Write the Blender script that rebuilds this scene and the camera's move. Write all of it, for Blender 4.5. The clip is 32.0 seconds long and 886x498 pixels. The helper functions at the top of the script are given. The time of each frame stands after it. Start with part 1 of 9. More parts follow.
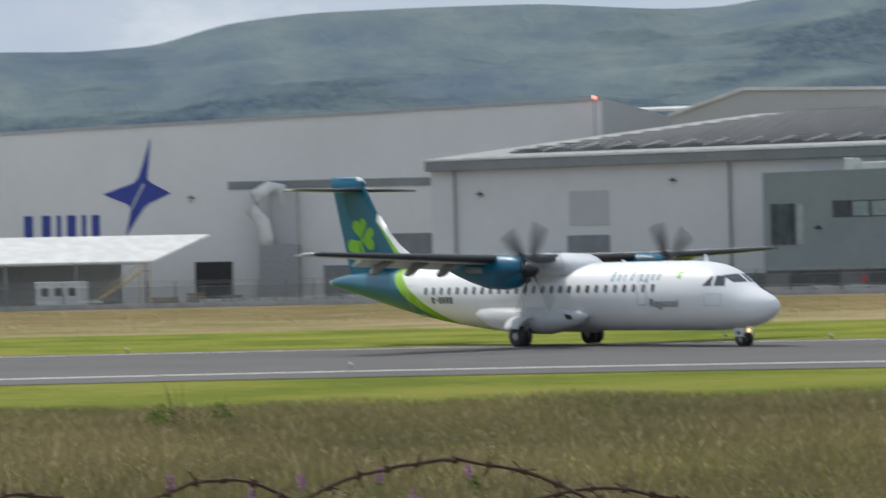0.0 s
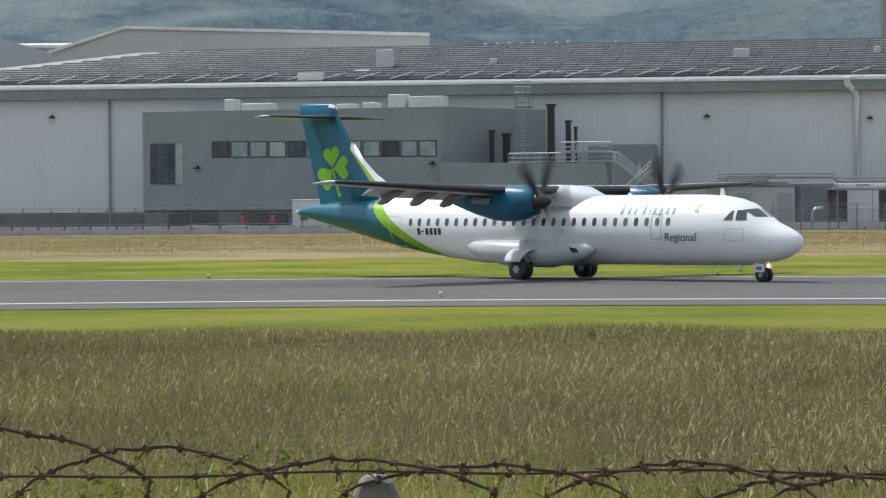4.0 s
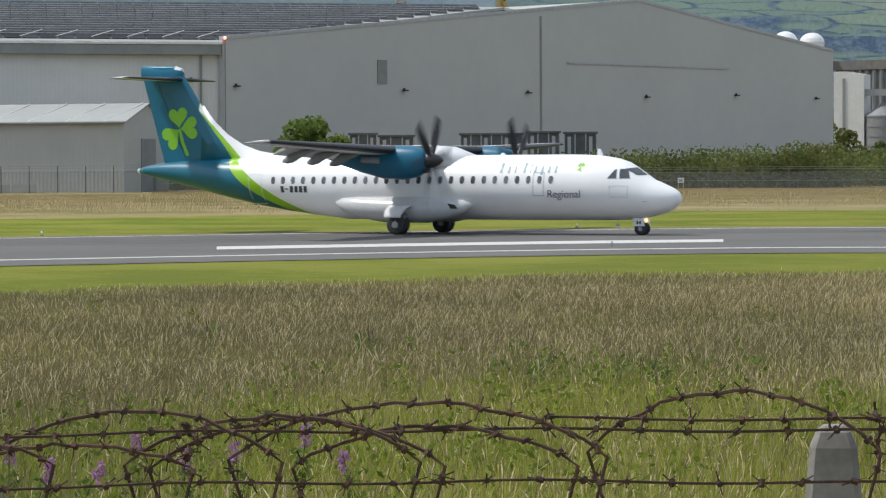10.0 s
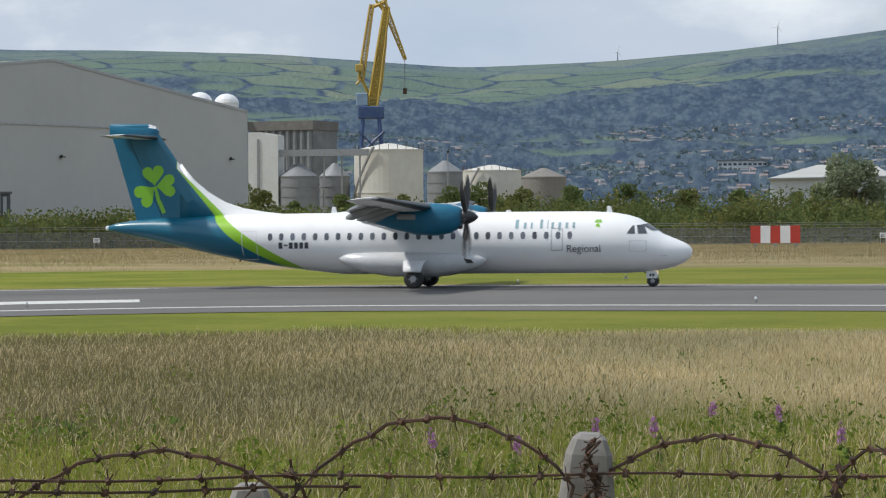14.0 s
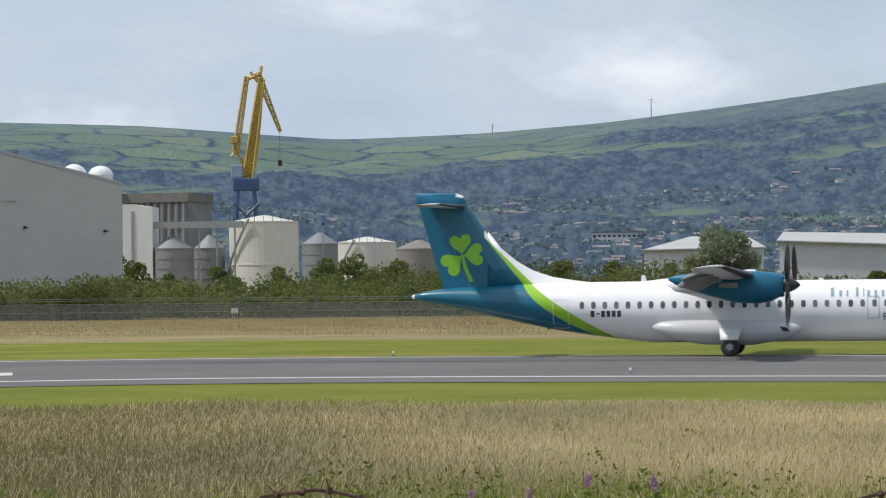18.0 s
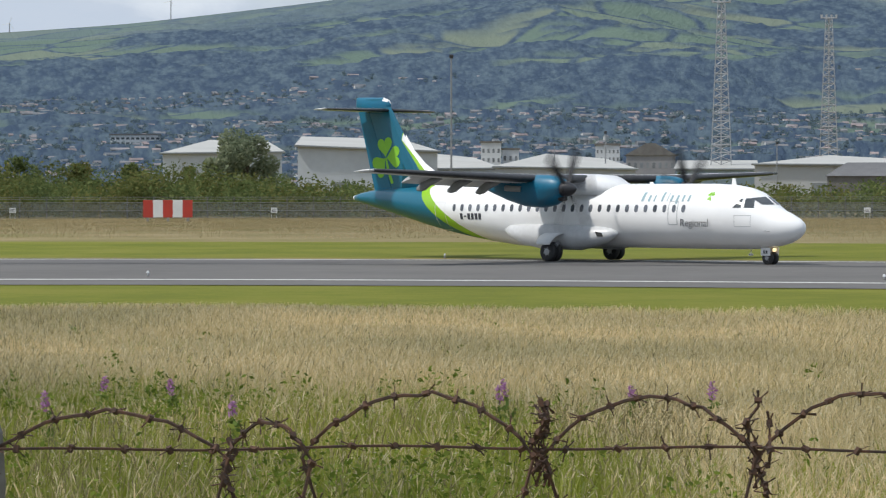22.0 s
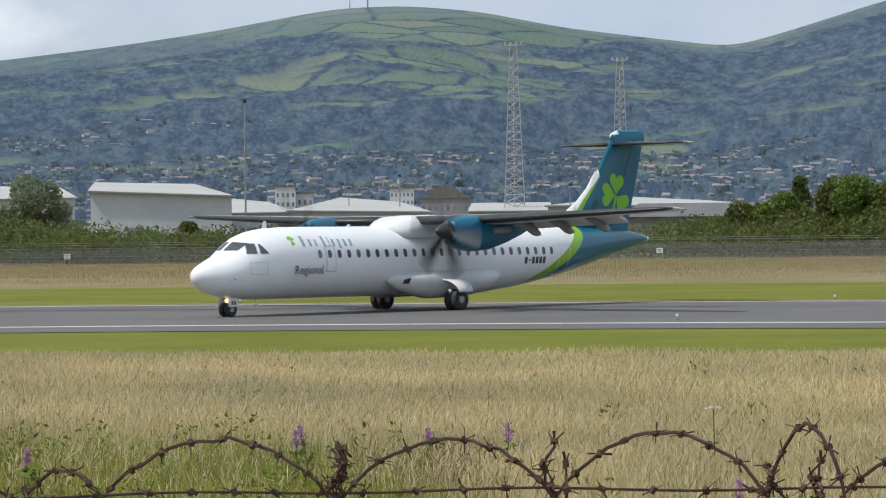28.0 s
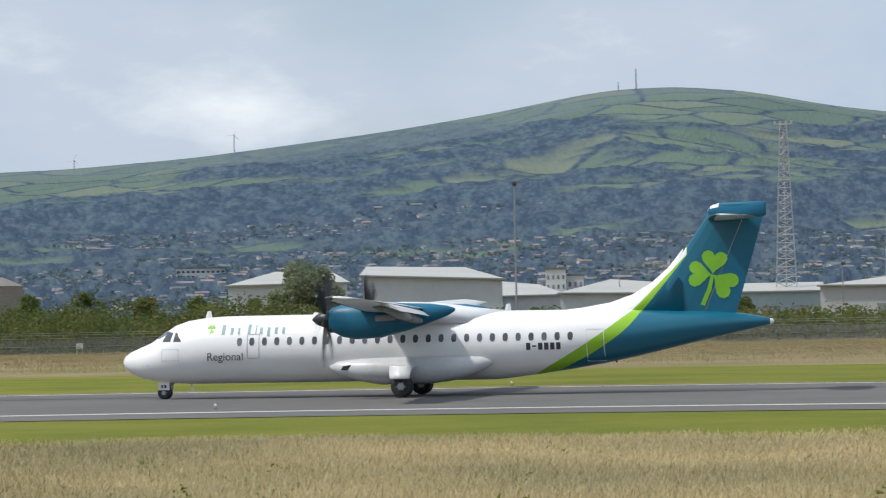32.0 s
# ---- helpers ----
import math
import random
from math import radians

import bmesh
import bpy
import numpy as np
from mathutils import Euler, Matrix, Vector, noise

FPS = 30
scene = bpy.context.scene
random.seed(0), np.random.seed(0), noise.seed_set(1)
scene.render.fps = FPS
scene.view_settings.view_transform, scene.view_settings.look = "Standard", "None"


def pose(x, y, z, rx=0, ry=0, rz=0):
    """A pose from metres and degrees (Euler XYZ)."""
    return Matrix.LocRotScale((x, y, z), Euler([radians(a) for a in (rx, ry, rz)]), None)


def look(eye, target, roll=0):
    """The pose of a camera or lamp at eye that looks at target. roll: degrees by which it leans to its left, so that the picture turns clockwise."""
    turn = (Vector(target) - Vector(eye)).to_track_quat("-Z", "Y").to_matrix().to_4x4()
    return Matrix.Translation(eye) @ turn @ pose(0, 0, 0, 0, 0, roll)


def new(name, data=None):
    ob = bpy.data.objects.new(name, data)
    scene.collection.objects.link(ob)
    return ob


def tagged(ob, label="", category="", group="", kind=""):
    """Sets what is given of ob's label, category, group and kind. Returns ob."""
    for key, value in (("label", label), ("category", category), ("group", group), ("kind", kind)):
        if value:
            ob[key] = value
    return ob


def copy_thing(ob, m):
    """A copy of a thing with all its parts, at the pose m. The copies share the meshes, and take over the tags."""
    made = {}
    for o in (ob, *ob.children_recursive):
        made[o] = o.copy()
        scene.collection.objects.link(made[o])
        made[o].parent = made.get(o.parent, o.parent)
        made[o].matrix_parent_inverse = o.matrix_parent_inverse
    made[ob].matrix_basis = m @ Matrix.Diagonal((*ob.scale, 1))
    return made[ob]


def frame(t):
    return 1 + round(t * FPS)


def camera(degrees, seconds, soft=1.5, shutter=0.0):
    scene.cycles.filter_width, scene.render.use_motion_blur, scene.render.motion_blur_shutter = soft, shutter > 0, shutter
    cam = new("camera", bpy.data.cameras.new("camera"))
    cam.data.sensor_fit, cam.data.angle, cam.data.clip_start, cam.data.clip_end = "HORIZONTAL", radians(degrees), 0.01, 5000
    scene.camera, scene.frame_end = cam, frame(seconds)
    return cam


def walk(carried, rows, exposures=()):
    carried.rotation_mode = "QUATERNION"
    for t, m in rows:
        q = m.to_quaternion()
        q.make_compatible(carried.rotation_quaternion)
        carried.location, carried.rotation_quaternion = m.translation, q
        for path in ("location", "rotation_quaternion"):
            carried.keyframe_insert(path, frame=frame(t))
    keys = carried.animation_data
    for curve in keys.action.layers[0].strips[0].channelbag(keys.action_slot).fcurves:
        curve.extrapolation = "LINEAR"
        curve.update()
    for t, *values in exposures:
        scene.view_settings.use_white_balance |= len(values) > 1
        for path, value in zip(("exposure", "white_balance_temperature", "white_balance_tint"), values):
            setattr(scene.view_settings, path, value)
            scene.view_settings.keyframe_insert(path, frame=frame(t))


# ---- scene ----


# ---------------------------------------------------------------- camera
EYE = (0.0, 0.0, 3.0)
# seconds, azimuth (clockwise from +y), tilt, lean
PATH = [
    (0.0, -64.582, 0.563, -1.21),
    (1.0, -56.764, -1.098, -0.46),
    (1.5, -55.118, -0.085, -0.45),
    (2.0, -54.363, 0.794, -0.54),
    (2.5, -54.141, -0.659, -0.50),
    (4.5, -50.003, -0.365, -0.53),
    (5.0, -47.141, 0.063, -0.78),
    (5.5, -45.314, 0.030, -0.61),
    (6.0, -43.398, 0.137, -0.13),
    (6.5, -43.299, 0.304, -0.07),
    (7.0, -42.002, 0.573, -0.06),
    (7.5, -40.998, 0.650, 0.30),
    (8.0, -39.233, 0.012, 0.12),
    (8.5, -34.724, -0.391, 0.08),
    (9.0, -31.224, -1.321, 0.19),
    (9.5, -28.908, -1.864, -0.25),
    (10.0, -28.118, -1.692, -0.29),
    (10.5, -27.994, -0.637, -0.01),
    (11.0, -26.092, -0.132, 0.24),
    (11.5, -23.472, -0.090, 0.10),
    (12.0, -22.286, -0.164, 0.10),
    (12.5, -20.276, -0.118, -0.23),
    (13.0, -17.471, -0.052, -0.44),
    (13.5, -16.319, -0.314, -0.31),
    (14.0, -16.311, -0.545, -0.40),
    (14.5, -14.704, -0.791, -1.00),
    (16.5, -12.673, 0.307, -0.35),
    (17.0, -13.440, 0.782, -0.42),
    (17.5, -13.634, 0.933, -0.46),
    (18.0, -13.772, 0.892, -0.52),
    (18.5, -13.578, 0.690, -0.69),
    (19.0, -8.507, 0.112, -0.55),
    (19.5, -7.504, -0.546, -0.44),
    (20.0, -4.882, -0.756, -0.51),
    (20.5, -4.157, -0.958, -0.80),
    (21.0, -4.206, -0.969, -0.47),
    (21.5, -4.365, -1.011, -0.24),
    (22.0, -4.039, -1.112, -0.02),
    (22.5, -1.364, -1.059, -0.01),
    (23.0, 0.000, -0.563, -0.04),
    (23.5, 0.732, -0.669, -0.23),
    (24.0, 0.634, -0.901, -0.24),
    (24.5, 0.329, -0.968, -0.10),
    (25.0, 0.227, -1.158, -0.18),
    (25.5, 0.178, -1.231, -0.43),
    (27.5, 0.099, -0.538, -0.41),
    (28.0, 0.116, -0.248, -0.59),
    (28.5, 0.673, -0.062, -0.13),
    (29.0, -1.837, 0.408, -0.20),
    (29.5, -1.892, 0.299, -0.58),
    (30.0, -2.233, 0.171, -0.77),
    (30.5, -3.111, 0.232, -1.21),
    (31.0, -3.182, 0.916, -1.10),
    (32.0, -5.339, 1.496, -1.11),
]


def aim(az, tilt, lean):
    a, e = radians(az), radians(tilt)
    target = (EYE[0] + math.sin(a) * math.cos(e) * 100, EYE[1] + math.cos(a) * math.cos(e) * 100, EYE[2] + math.sin(e) * 100)
    return look(EYE, target, lean)


cam = camera(17.82, 32.0, soft=1.15, shutter=0.3)
EXPOSURES = [(0, -0.12), (1.0, -0.16), (2.0, -0.06), (4.5, 0.06), (6.0, 0.10), (7.0, 0.13), (8.0, 0.11), (10.0, 0.06), (11.0, 0.10), (12.0, 0.05), (13.0, -0.05), (14.5, -0.03), (17.0, 0), (32.0, 0)]
walk(cam, [(t, aim(a, e, r)) for t, a, e, r in PATH], EXPOSURES)

# ---------------------------------------------------------------- light
SUN_AZ, SUN_EL = -112.0, 55.0
world = bpy.data.worlds.new("sky")
scene.world = world
world.use_nodes = True


def build_sky():
    nt = world.node_tree
    nt.nodes.clear()
    N, L = nt.nodes.new, nt.links.new
    out, bg = N("ShaderNodeOutputWorld"), N("ShaderNodeBackground")
    sky = N("ShaderNodeTexSky")
    sky.sky_type, sky.sun_disc = "NISHITA", False
    sky.sun_elevation, sky.sun_rotation = radians(SUN_EL), radians(SUN_AZ)
    sky.air_density, sky.dust_density = 1.0, 1.5
    tc, mp = N("ShaderNodeTexCoord"), N("ShaderNodeMapping")
    mp.inputs["Scale"].default_value = (1.0, 1.0, 2.3)
    L(tc.outputs["Generated"], mp.inputs["Vector"])
    big, small = N("ShaderNodeTexNoise"), N("ShaderNodeTexNoise")
    big.inputs["Scale"].default_value, big.inputs["Detail"].default_value, big.inputs["Roughness"].default_value = 8.0, 9.0, 0.58
    small.inputs["Scale"].default_value, small.inputs["Detail"].default_value = 3.1, 4.0
    L(mp.outputs[0], big.inputs["Vector"]), L(mp.outputs[0], small.inputs["Vector"])
    cover, shade = N("ShaderNodeValToRGB"), N("ShaderNodeValToRGB")
    cover.color_ramp.elements[0].position, cover.color_ramp.elements[1].position = 0.22, 0.42
    L(small.outputs["Fac"], cover.inputs["Fac"])
    e = shade.color_ramp.elements
    e[0].position, e[0].color = 0.34, (4.1, 4.95, 6.1, 1)
    e[1].position, e[1].color = 0.76, (7.1, 7.6, 8.05, 1)
    m = e.new(0.56)
    m.color = (4.7, 5.35, 6.3, 1)
    L(big.outputs["Fac"], shade.inputs["Fac"])
    mix = N("ShaderNodeMix")
    mix.data_type = "RGBA"
    L(cover.outputs["Color"], mix.inputs["Factor"])
    L(sky.outputs[0], mix.inputs["A"])
    L(shade.outputs["Color"], mix.inputs["B"])
    L(mix.outputs["Result"], bg.inputs["Color"])
    bg.inputs["Strength"].default_value = 0.12
    L(bg.outputs[0], out.inputs["Surface"])


build_sky()
sun = new("sun", bpy.data.lights.new("sun", "SUN"))
sun.data.energy, sun.data.angle, sun.data.color = 3.3, radians(3.0), (1.0, 0.955, 0.885)
sun.matrix_world = look((math.sin(radians(SUN_AZ)) * 60, math.cos(radians(SUN_AZ)) * 60, 60 * math.tan(radians(SUN_EL))), (0, 0, 0))


# ---------------------------------------------------------------- materials
def material(name, colour, rough=0.6, metal=0.0, second=None, scale=1.0, amount=0.5, bump=0.0, bump_scale=8.0, spec=0.5, coat=0.0, vary=0.0):
    """A surface of two colours mixed by noise at two scales, with fine relief; vary: brightness by object."""
    m = bpy.data.materials.new(name)
    m.use_nodes = True
    nt = m.node_tree
    b = nt.nodes["Principled BSDF"]
    N, L = nt.nodes.new, nt.links.new
    b.inputs["Roughness"].default_value, b.inputs["Metallic"].default_value = rough, metal
    b.inputs["Specular IOR Level"].default_value, b.inputs["Coat Weight"].default_value = spec, coat
    tc = N("ShaderNodeTexCoord")
    second = second or tuple(c * 0.82 for c in colour)
    n1, n2 = N("ShaderNodeTexNoise"), N("ShaderNodeTexNoise")
    n1.inputs["Scale"].default_value, n1.inputs["Detail"].default_value = scale, 5.0
    n2.inputs["Scale"].default_value, n2.inputs["Detail"].default_value = scale * 7.3, 3.0
    L(tc.outputs["Object"], n1.inputs["Vector"]), L(tc.outputs["Object"], n2.inputs["Vector"])
    add = N("ShaderNodeMath")
    add.operation = "MULTIPLY_ADD"
    L(n2.outputs["Fac"], add.inputs[0])
    add.inputs[1].default_value = 0.5
    L(n1.outputs["Fac"], add.inputs[2])
    ramp = N("ShaderNodeValToRGB")
    ramp.color_ramp.elements[0].position, ramp.color_ramp.elements[1].position = 0.75 - 0.3 * amount, 0.75 + 0.3 * amount
    ramp.color_ramp.elements[0].color, ramp.color_ramp.elements[1].color = (*colour, 1), (*second, 1)
    L(add.outputs[0], ramp.inputs["Fac"])
    colour_out = ramp.outputs["Color"]
    if vary:
        info, hsv, mr = N("ShaderNodeObjectInfo"), N("ShaderNodeHueSaturation"), N("ShaderNodeMapRange")
        mr.inputs["To Min"].default_value, mr.inputs["To Max"].default_value = 1 - vary, 1 + vary
        L(info.outputs["Random"], mr.inputs["Value"]), L(mr.outputs[0], hsv.inputs["Value"]), L(colour_out, hsv.inputs["Color"])
        colour_out = hsv.outputs["Color"]
    L(colour_out, b.inputs["Base Color"])
    if bump:
        bn, bp = N("ShaderNodeTexNoise"), N("ShaderNodeBump")
        bn.inputs["Scale"].default_value, bn.inputs["Detail"].default_value = bump_scale, 4.0
        L(tc.outputs["Object"], bn.inputs["Vector"]), L(bn.outputs["Fac"], bp.inputs["Height"])
        bp.inputs["Strength"].default_value = bump
        L(bp.outputs[0], b.inputs["Normal"])
    return m


def island_material(name, c1, c2, c3, rough=0.9, trans=0.0):
    """Colour by loose piece: leaves, blades, roofs."""
    m = bpy.data.materials.new(name)
    m.use_nodes = True
    nt = m.node_tree
    b = nt.nodes["Principled BSDF"]
    N, L = nt.nodes.new, nt.links.new
    g, r = N("ShaderNodeNewGeometry"), N("ShaderNodeValToRGB")
    r.color_ramp.elements[0].color, r.color_ramp.elements[1].color = (*c1, 1), (*c3, 1)
    k = r.color_ramp.elements.new(0.5)
    k.color = (*c2, 1)
    L(g.outputs["Random Per Island"], r.inputs["Fac"])
    tc, n, mx = N("ShaderNodeTexCoord"), N("ShaderNodeTexNoise"), N("ShaderNodeMix")
    n.inputs["Scale"].default_value = 0.12
    L(tc.outputs["Object"], n.inputs["Vector"])
    mx.data_type, mx.blend_type = "RGBA", "MULTIPLY"
    mx.inputs["Factor"].default_value = 0.7
    cr = N("ShaderNodeValToRGB")
    cr.color_ramp.elements[0].position, cr.color_ramp.elements[1].position = 0.35, 0.65
    cr.color_ramp.elements[0].color, cr.color_ramp.elements[1].color = (0.55, 0.6, 0.55, 1), (1.15, 1.1, 1.0, 1)
    L(n.outputs["Fac"], cr.inputs["Fac"])
    L(r.outputs["Color"], mx.inputs["A"]), L(cr.outputs["Color"], mx.inputs["B"])
    L(mx.outputs["Result"], b.inputs["Base Color"])
    b.inputs["Roughness"].default_value, b.inputs["Specular IOR Level"].default_value = rough, 0.15
    if trans:
        tl, ms = N("ShaderNodeBsdfTranslucent"), N("ShaderNodeMixShader")
        ms.inputs[0].default_value = trans
        L(mx.outputs["Result"], tl.inputs["Color"])
        L(b.outputs[0], ms.inputs[1]), L(tl.outputs[0], ms.inputs[2]), L(ms.outputs[0], nt.nodes["Material Output"].inputs[0])
    return m


WHITE = material("white_paint", (0.80, 0.81, 0.82), 0.32, second=(0.74, 0.75, 0.76), scale=0.7, coat=0.3)
GREY_METAL = material("grey_metal", (0.34, 0.35, 0.36), 0.45, 0.6, scale=3)
DARK = material("dark_rubber", (0.025, 0.025, 0.027), 0.7, second=(0.04, 0.04, 0.04), scale=6)
# base lifted to grey for the reflections on the flight deck panes
GLASS_DARK = material("dark_glass", (0.05, 0.06, 0.07), 0.1, second=(0.08, 0.09, 0.10), scale=2, spec=0.8)
TEAL = material("teal_paint", (0.003, 0.14, 0.245), 0.42, second=(0.003, 0.12, 0.215), scale=0.6, coat=0.08)
CLAD = material("grey_cladding", (0.42, 0.42, 0.41), 0.55, second=(0.37, 0.37, 0.365), scale=0.12, amount=0.9, bump=0.05)
CLAD_DARK = material("slate_cladding", (0.225, 0.262, 0.258), 0.5, second=(0.20, 0.235, 0.232), scale=0.2)
CLAD_PALE = material("pale_cladding", (0.62, 0.63, 0.62), 0.5, second=(0.55, 0.56, 0.55), scale=0.2)
ROOF_PALE = material("pale_roof", (0.66, 0.66, 0.63), 0.5, second=(0.57, 0.57, 0.55), scale=0.15, amount=0.9)
PANEL = material("solar_panel", (0.046, 0.051, 0.058), 0.8, second=(0.072, 0.077, 0.084), scale=0.4, vary=0.3, spec=0.04)
CONCRETE = material("concrete", (0.25, 0.24, 0.225), 0.9, second=(0.16, 0.15, 0.135), scale=5, bump=0.3, bump_scale=40)
RUST = material("rusty_wire", (0.05, 0.034, 0.027), 0.85, 0.2, second=(0.10, 0.05, 0.03), scale=30)
BRICK_GREY = material("grey_blockwork", (0.13, 0.125, 0.12), 0.9, second=(0.17, 0.165, 0.16), scale=0.6)
STEEL = material("galvanised_steel", (0.45, 0.46, 0.47), 0.4, 0.5, second=(0.36, 0.37, 0.38), scale=2)
YELLOW = material("yellow_crane_paint", (0.52, 0.37, 0.07), 0.55, second=(0.38, 0.27, 0.07), scale=0.3, amount=0.9)
BLUE = material("blue_crane_paint", (0.035, 0.07, 0.19), 0.5, second=(0.05, 0.09, 0.2), scale=0.3)
RED = material("red_board", (0.52, 0.05, 0.03), 0.5, second=(0.45, 0.045, 0.03), scale=1)
ORANGE = material("brown_board", (0.30, 0.13, 0.06), 0.7, scale=1)
LOGO_BLUE = material("blue_sign_vinyl", (0.03, 0.055, 0.30), 0.4, second=(0.028, 0.05, 0.27), scale=1)
MARK = material("white_road_paint", (0.62, 0.62, 0.60), 0.7, second=(0.46, 0.46, 0.44), scale=2.5, amount=0.8)


LAMP_WARM = bpy.data.materials.new("landing_lamp")
LAMP_WARM.use_nodes = True
LAMP_WARM.node_tree.nodes["Principled BSDF"].inputs["Emission Color"].default_value = (1, 0.72, 0.35, 1)
LAMP_WARM.node_tree.nodes["Principled BSDF"].inputs["Emission Strength"].default_value = 1.3
LAMP_RED = bpy.data.materials.new("red_beacon_lamp")
LAMP_RED.use_nodes = True
LAMP_RED.node_tree.nodes["Principled BSDF"].inputs["Emission Color"].default_value = (1, 0.06, 0.03, 1)
LAMP_RED.node_tree.nodes["Principled BSDF"].inputs["Emission Strength"].default_value = 9.0


# ---------------------------------------------------------------- mesh tools
def at(az, d, z=0.0):
    a = radians(az)
    return Vector((math.sin(a) * d, math.cos(a) * d, z))


def part(name, bm, mat, parent=None, label="", smooth=False):
    me = bpy.data.meshes.new(name)
    bm.normal_update()
    bm.to_mesh(me)
    bm.free()
    if smooth:
        me.polygons.foreach_set("use_smooth", [True] * len(me.polygons))
    for m in mat if isinstance(mat, (list, tuple)) else (mat,):
        me.materials.append(m)
    ob = new(name, me)
    ob.parent = parent
    if label:
        ob["label"] = label
    return ob


def empty(name, m, label, category, group="", kind=""):
    ob = new(name)
    ob.matrix_basis = m
    return tagged(ob, label, category, group, kind)


def mesh_part(name, verts, faces, mat, parent=None, label="", smooth=False):
    me = bpy.data.meshes.new(name)
    me.from_pydata(verts, [], faces)
    me.update()
    if smooth:
        me.polygons.foreach_set("use_smooth", [True] * len(me.polygons))
    for m in mat if isinstance(mat, (list, tuple)) else (mat,):
        me.materials.append(m)
    ob = new(name, me)
    ob.parent = parent
    if label:
        ob["label"] = label
    return ob


def box(bm, x0, y0, z0, x1, y1, z1, m=None, bevel=0.0):
    vs = bmesh.ops.create_cube(bm, size=1.0)["verts"]
    t = Matrix.Translation(((x0 + x1) / 2, (y0 + y1) / 2, (z0 + z1) / 2)) @ Matrix.Diagonal((x1 - x0, y1 - y0, z1 - z0, 1))
    bmesh.ops.transform(bm, matrix=(m @ t) if m else t, verts=vs)
    if bevel:
        es = list({e for v in vs for e in v.link_edges})
        bmesh.ops.bevel(bm, geom=es, offset=bevel, segments=1, affect="EDGES")
    return vs


def bar(bm, a, b, r, n=6, r2=None):
    a, b = Vector(a), Vector(b)
    d = b - a
    if d.length < 1e-6:
        return
    vs = bmesh.ops.create_cone(bm, cap_ends=True, segments=n, radius1=r, radius2=r if r2 is None else r2, depth=d.length)["verts"]
    q = d.to_track_quat("Z", "Y").to_matrix().to_4x4()
    bmesh.ops.transform(bm, matrix=Matrix.Translation((a + b) / 2) @ q, verts=vs)


def loft(bm, rings, cap=True, closed=True):
    made = [[bm.verts.new(p) for p in r] for r in rings]
    n = len(made[0])
    for r0, r1 in zip(made, made[1:]):
        for i in range(n if closed else n - 1):
            j = (i + 1) % n
            bm.faces.new((r0[i], r0[j], r1[j], r1[i]))
    if cap:
        bm.faces.new(made[0][::-1])
        bm.faces.new(made[-1])
    bmesh.ops.recalc_face_normals(bm, faces=bm.faces[:])
    return made


def tube(bm, pts, r, n=6, cap=True):
    pts = [Vector(p) for p in pts]
    rings = []
    for i, p in enumerate(pts):
        d = (pts[min(i + 1, len(pts) - 1)] - pts[max(i - 1, 0)]).normalized()
        q = d.to_track_quat("Z", "Y")
        rr = r[i] if isinstance(r, (list, tuple)) else r
        rings.append([p + q @ Vector((math.cos(2 * math.pi * k / n) * rr, math.sin(2 * math.pi * k / n) * rr, 0)) for k in range(n)])
    loft(bm, rings, cap)


def prism(bm, pts, y0, y1, m=None):
    """Extrude a polygon given in x, z along y."""
    a = [bm.verts.new((m or Matrix()) @ Vector((x, y0, z))) for x, z in pts]
    b = [bm.verts.new((m or Matrix()) @ Vector((x, y1, z))) for x, z in pts]
    n = len(pts)
    fs = [bm.faces.new(a), bm.faces.new(b[::-1])]
    for i in range(n):
        fs.append(bm.faces.new((a[i], b[i], b[(i + 1) % n], a[(i + 1) % n])))
    bmesh.ops.recalc_face_normals(bm, faces=fs)
    return fs


# ---------------------------------------------------------------- the lie of the land
NEAR_AZ = (-100, -65, -40, -31, -26, -20, -14, -8, 0, 10, 40)
NEAR_D = (92, 90.5, 90, 95, 98.5, 102, 100, 98.3, 96, 94, 92)
RIDGE_AZ = (-120, -90, -73.3, -71.9, -70.3, -68.9, -67.2, -64.7, -62.5, -60, -58.7, -57.3, -55.9, -54.1, -51.8, -49.2, -47.3, -44, -40, -37, -35.2, -33.2, -30, -27, -25, -22.8, -19.8,
            -15.9, -13, -10.4, -8.7, -6.4, -4.4, -2.8, -1.9, -0.6, 0.9, 2.6, 4.5, 6.0, 7.2, 9.1, 11, 16, 30, 60)
RIDGE_EL = (3.0, 4.2, 4.68, 4.66, 4.77, 5.2, 5.39, 5.46, 5.48, 5.3, 5.32, 5.6, 5.8, 5.5, 5.15, 4.9, 5.15, 5.75, 5.9, 5.4, 4.85, 4.5, 3.98, 3.62, 3.5, 3.5, 3.42,
            3.12, 3.22, 3.42, 3.62, 3.9, 4.2, 4.5, 4.64, 4.68, 4.55, 4.2, 3.95, 3.76, 4.08, 4.65, 5.0, 5.2, 4.0, 3.0)


def smooth_table(xs, ys, width):
    fine = np.arange(-180, 180.01, 0.1)
    v = np.interp(fine, xs, ys)
    k = np.exp(-0.5 * (np.arange(-4 * width, 4 * width + 0.05, 0.1) / width) ** 2)
    v = np.convolve(np.pad(v, len(k) // 2, mode="edge"), k / k.sum(), "valid")[: len(fine)]
    return lambda a: np.interp(a, fine, v)


near_line = smooth_table(NEAR_AZ, NEAR_D, 3.0)
ridge = smooth_table(RIDGE_AZ, RIDGE_EL, 0.35)
RIDGE_R = 4300.0


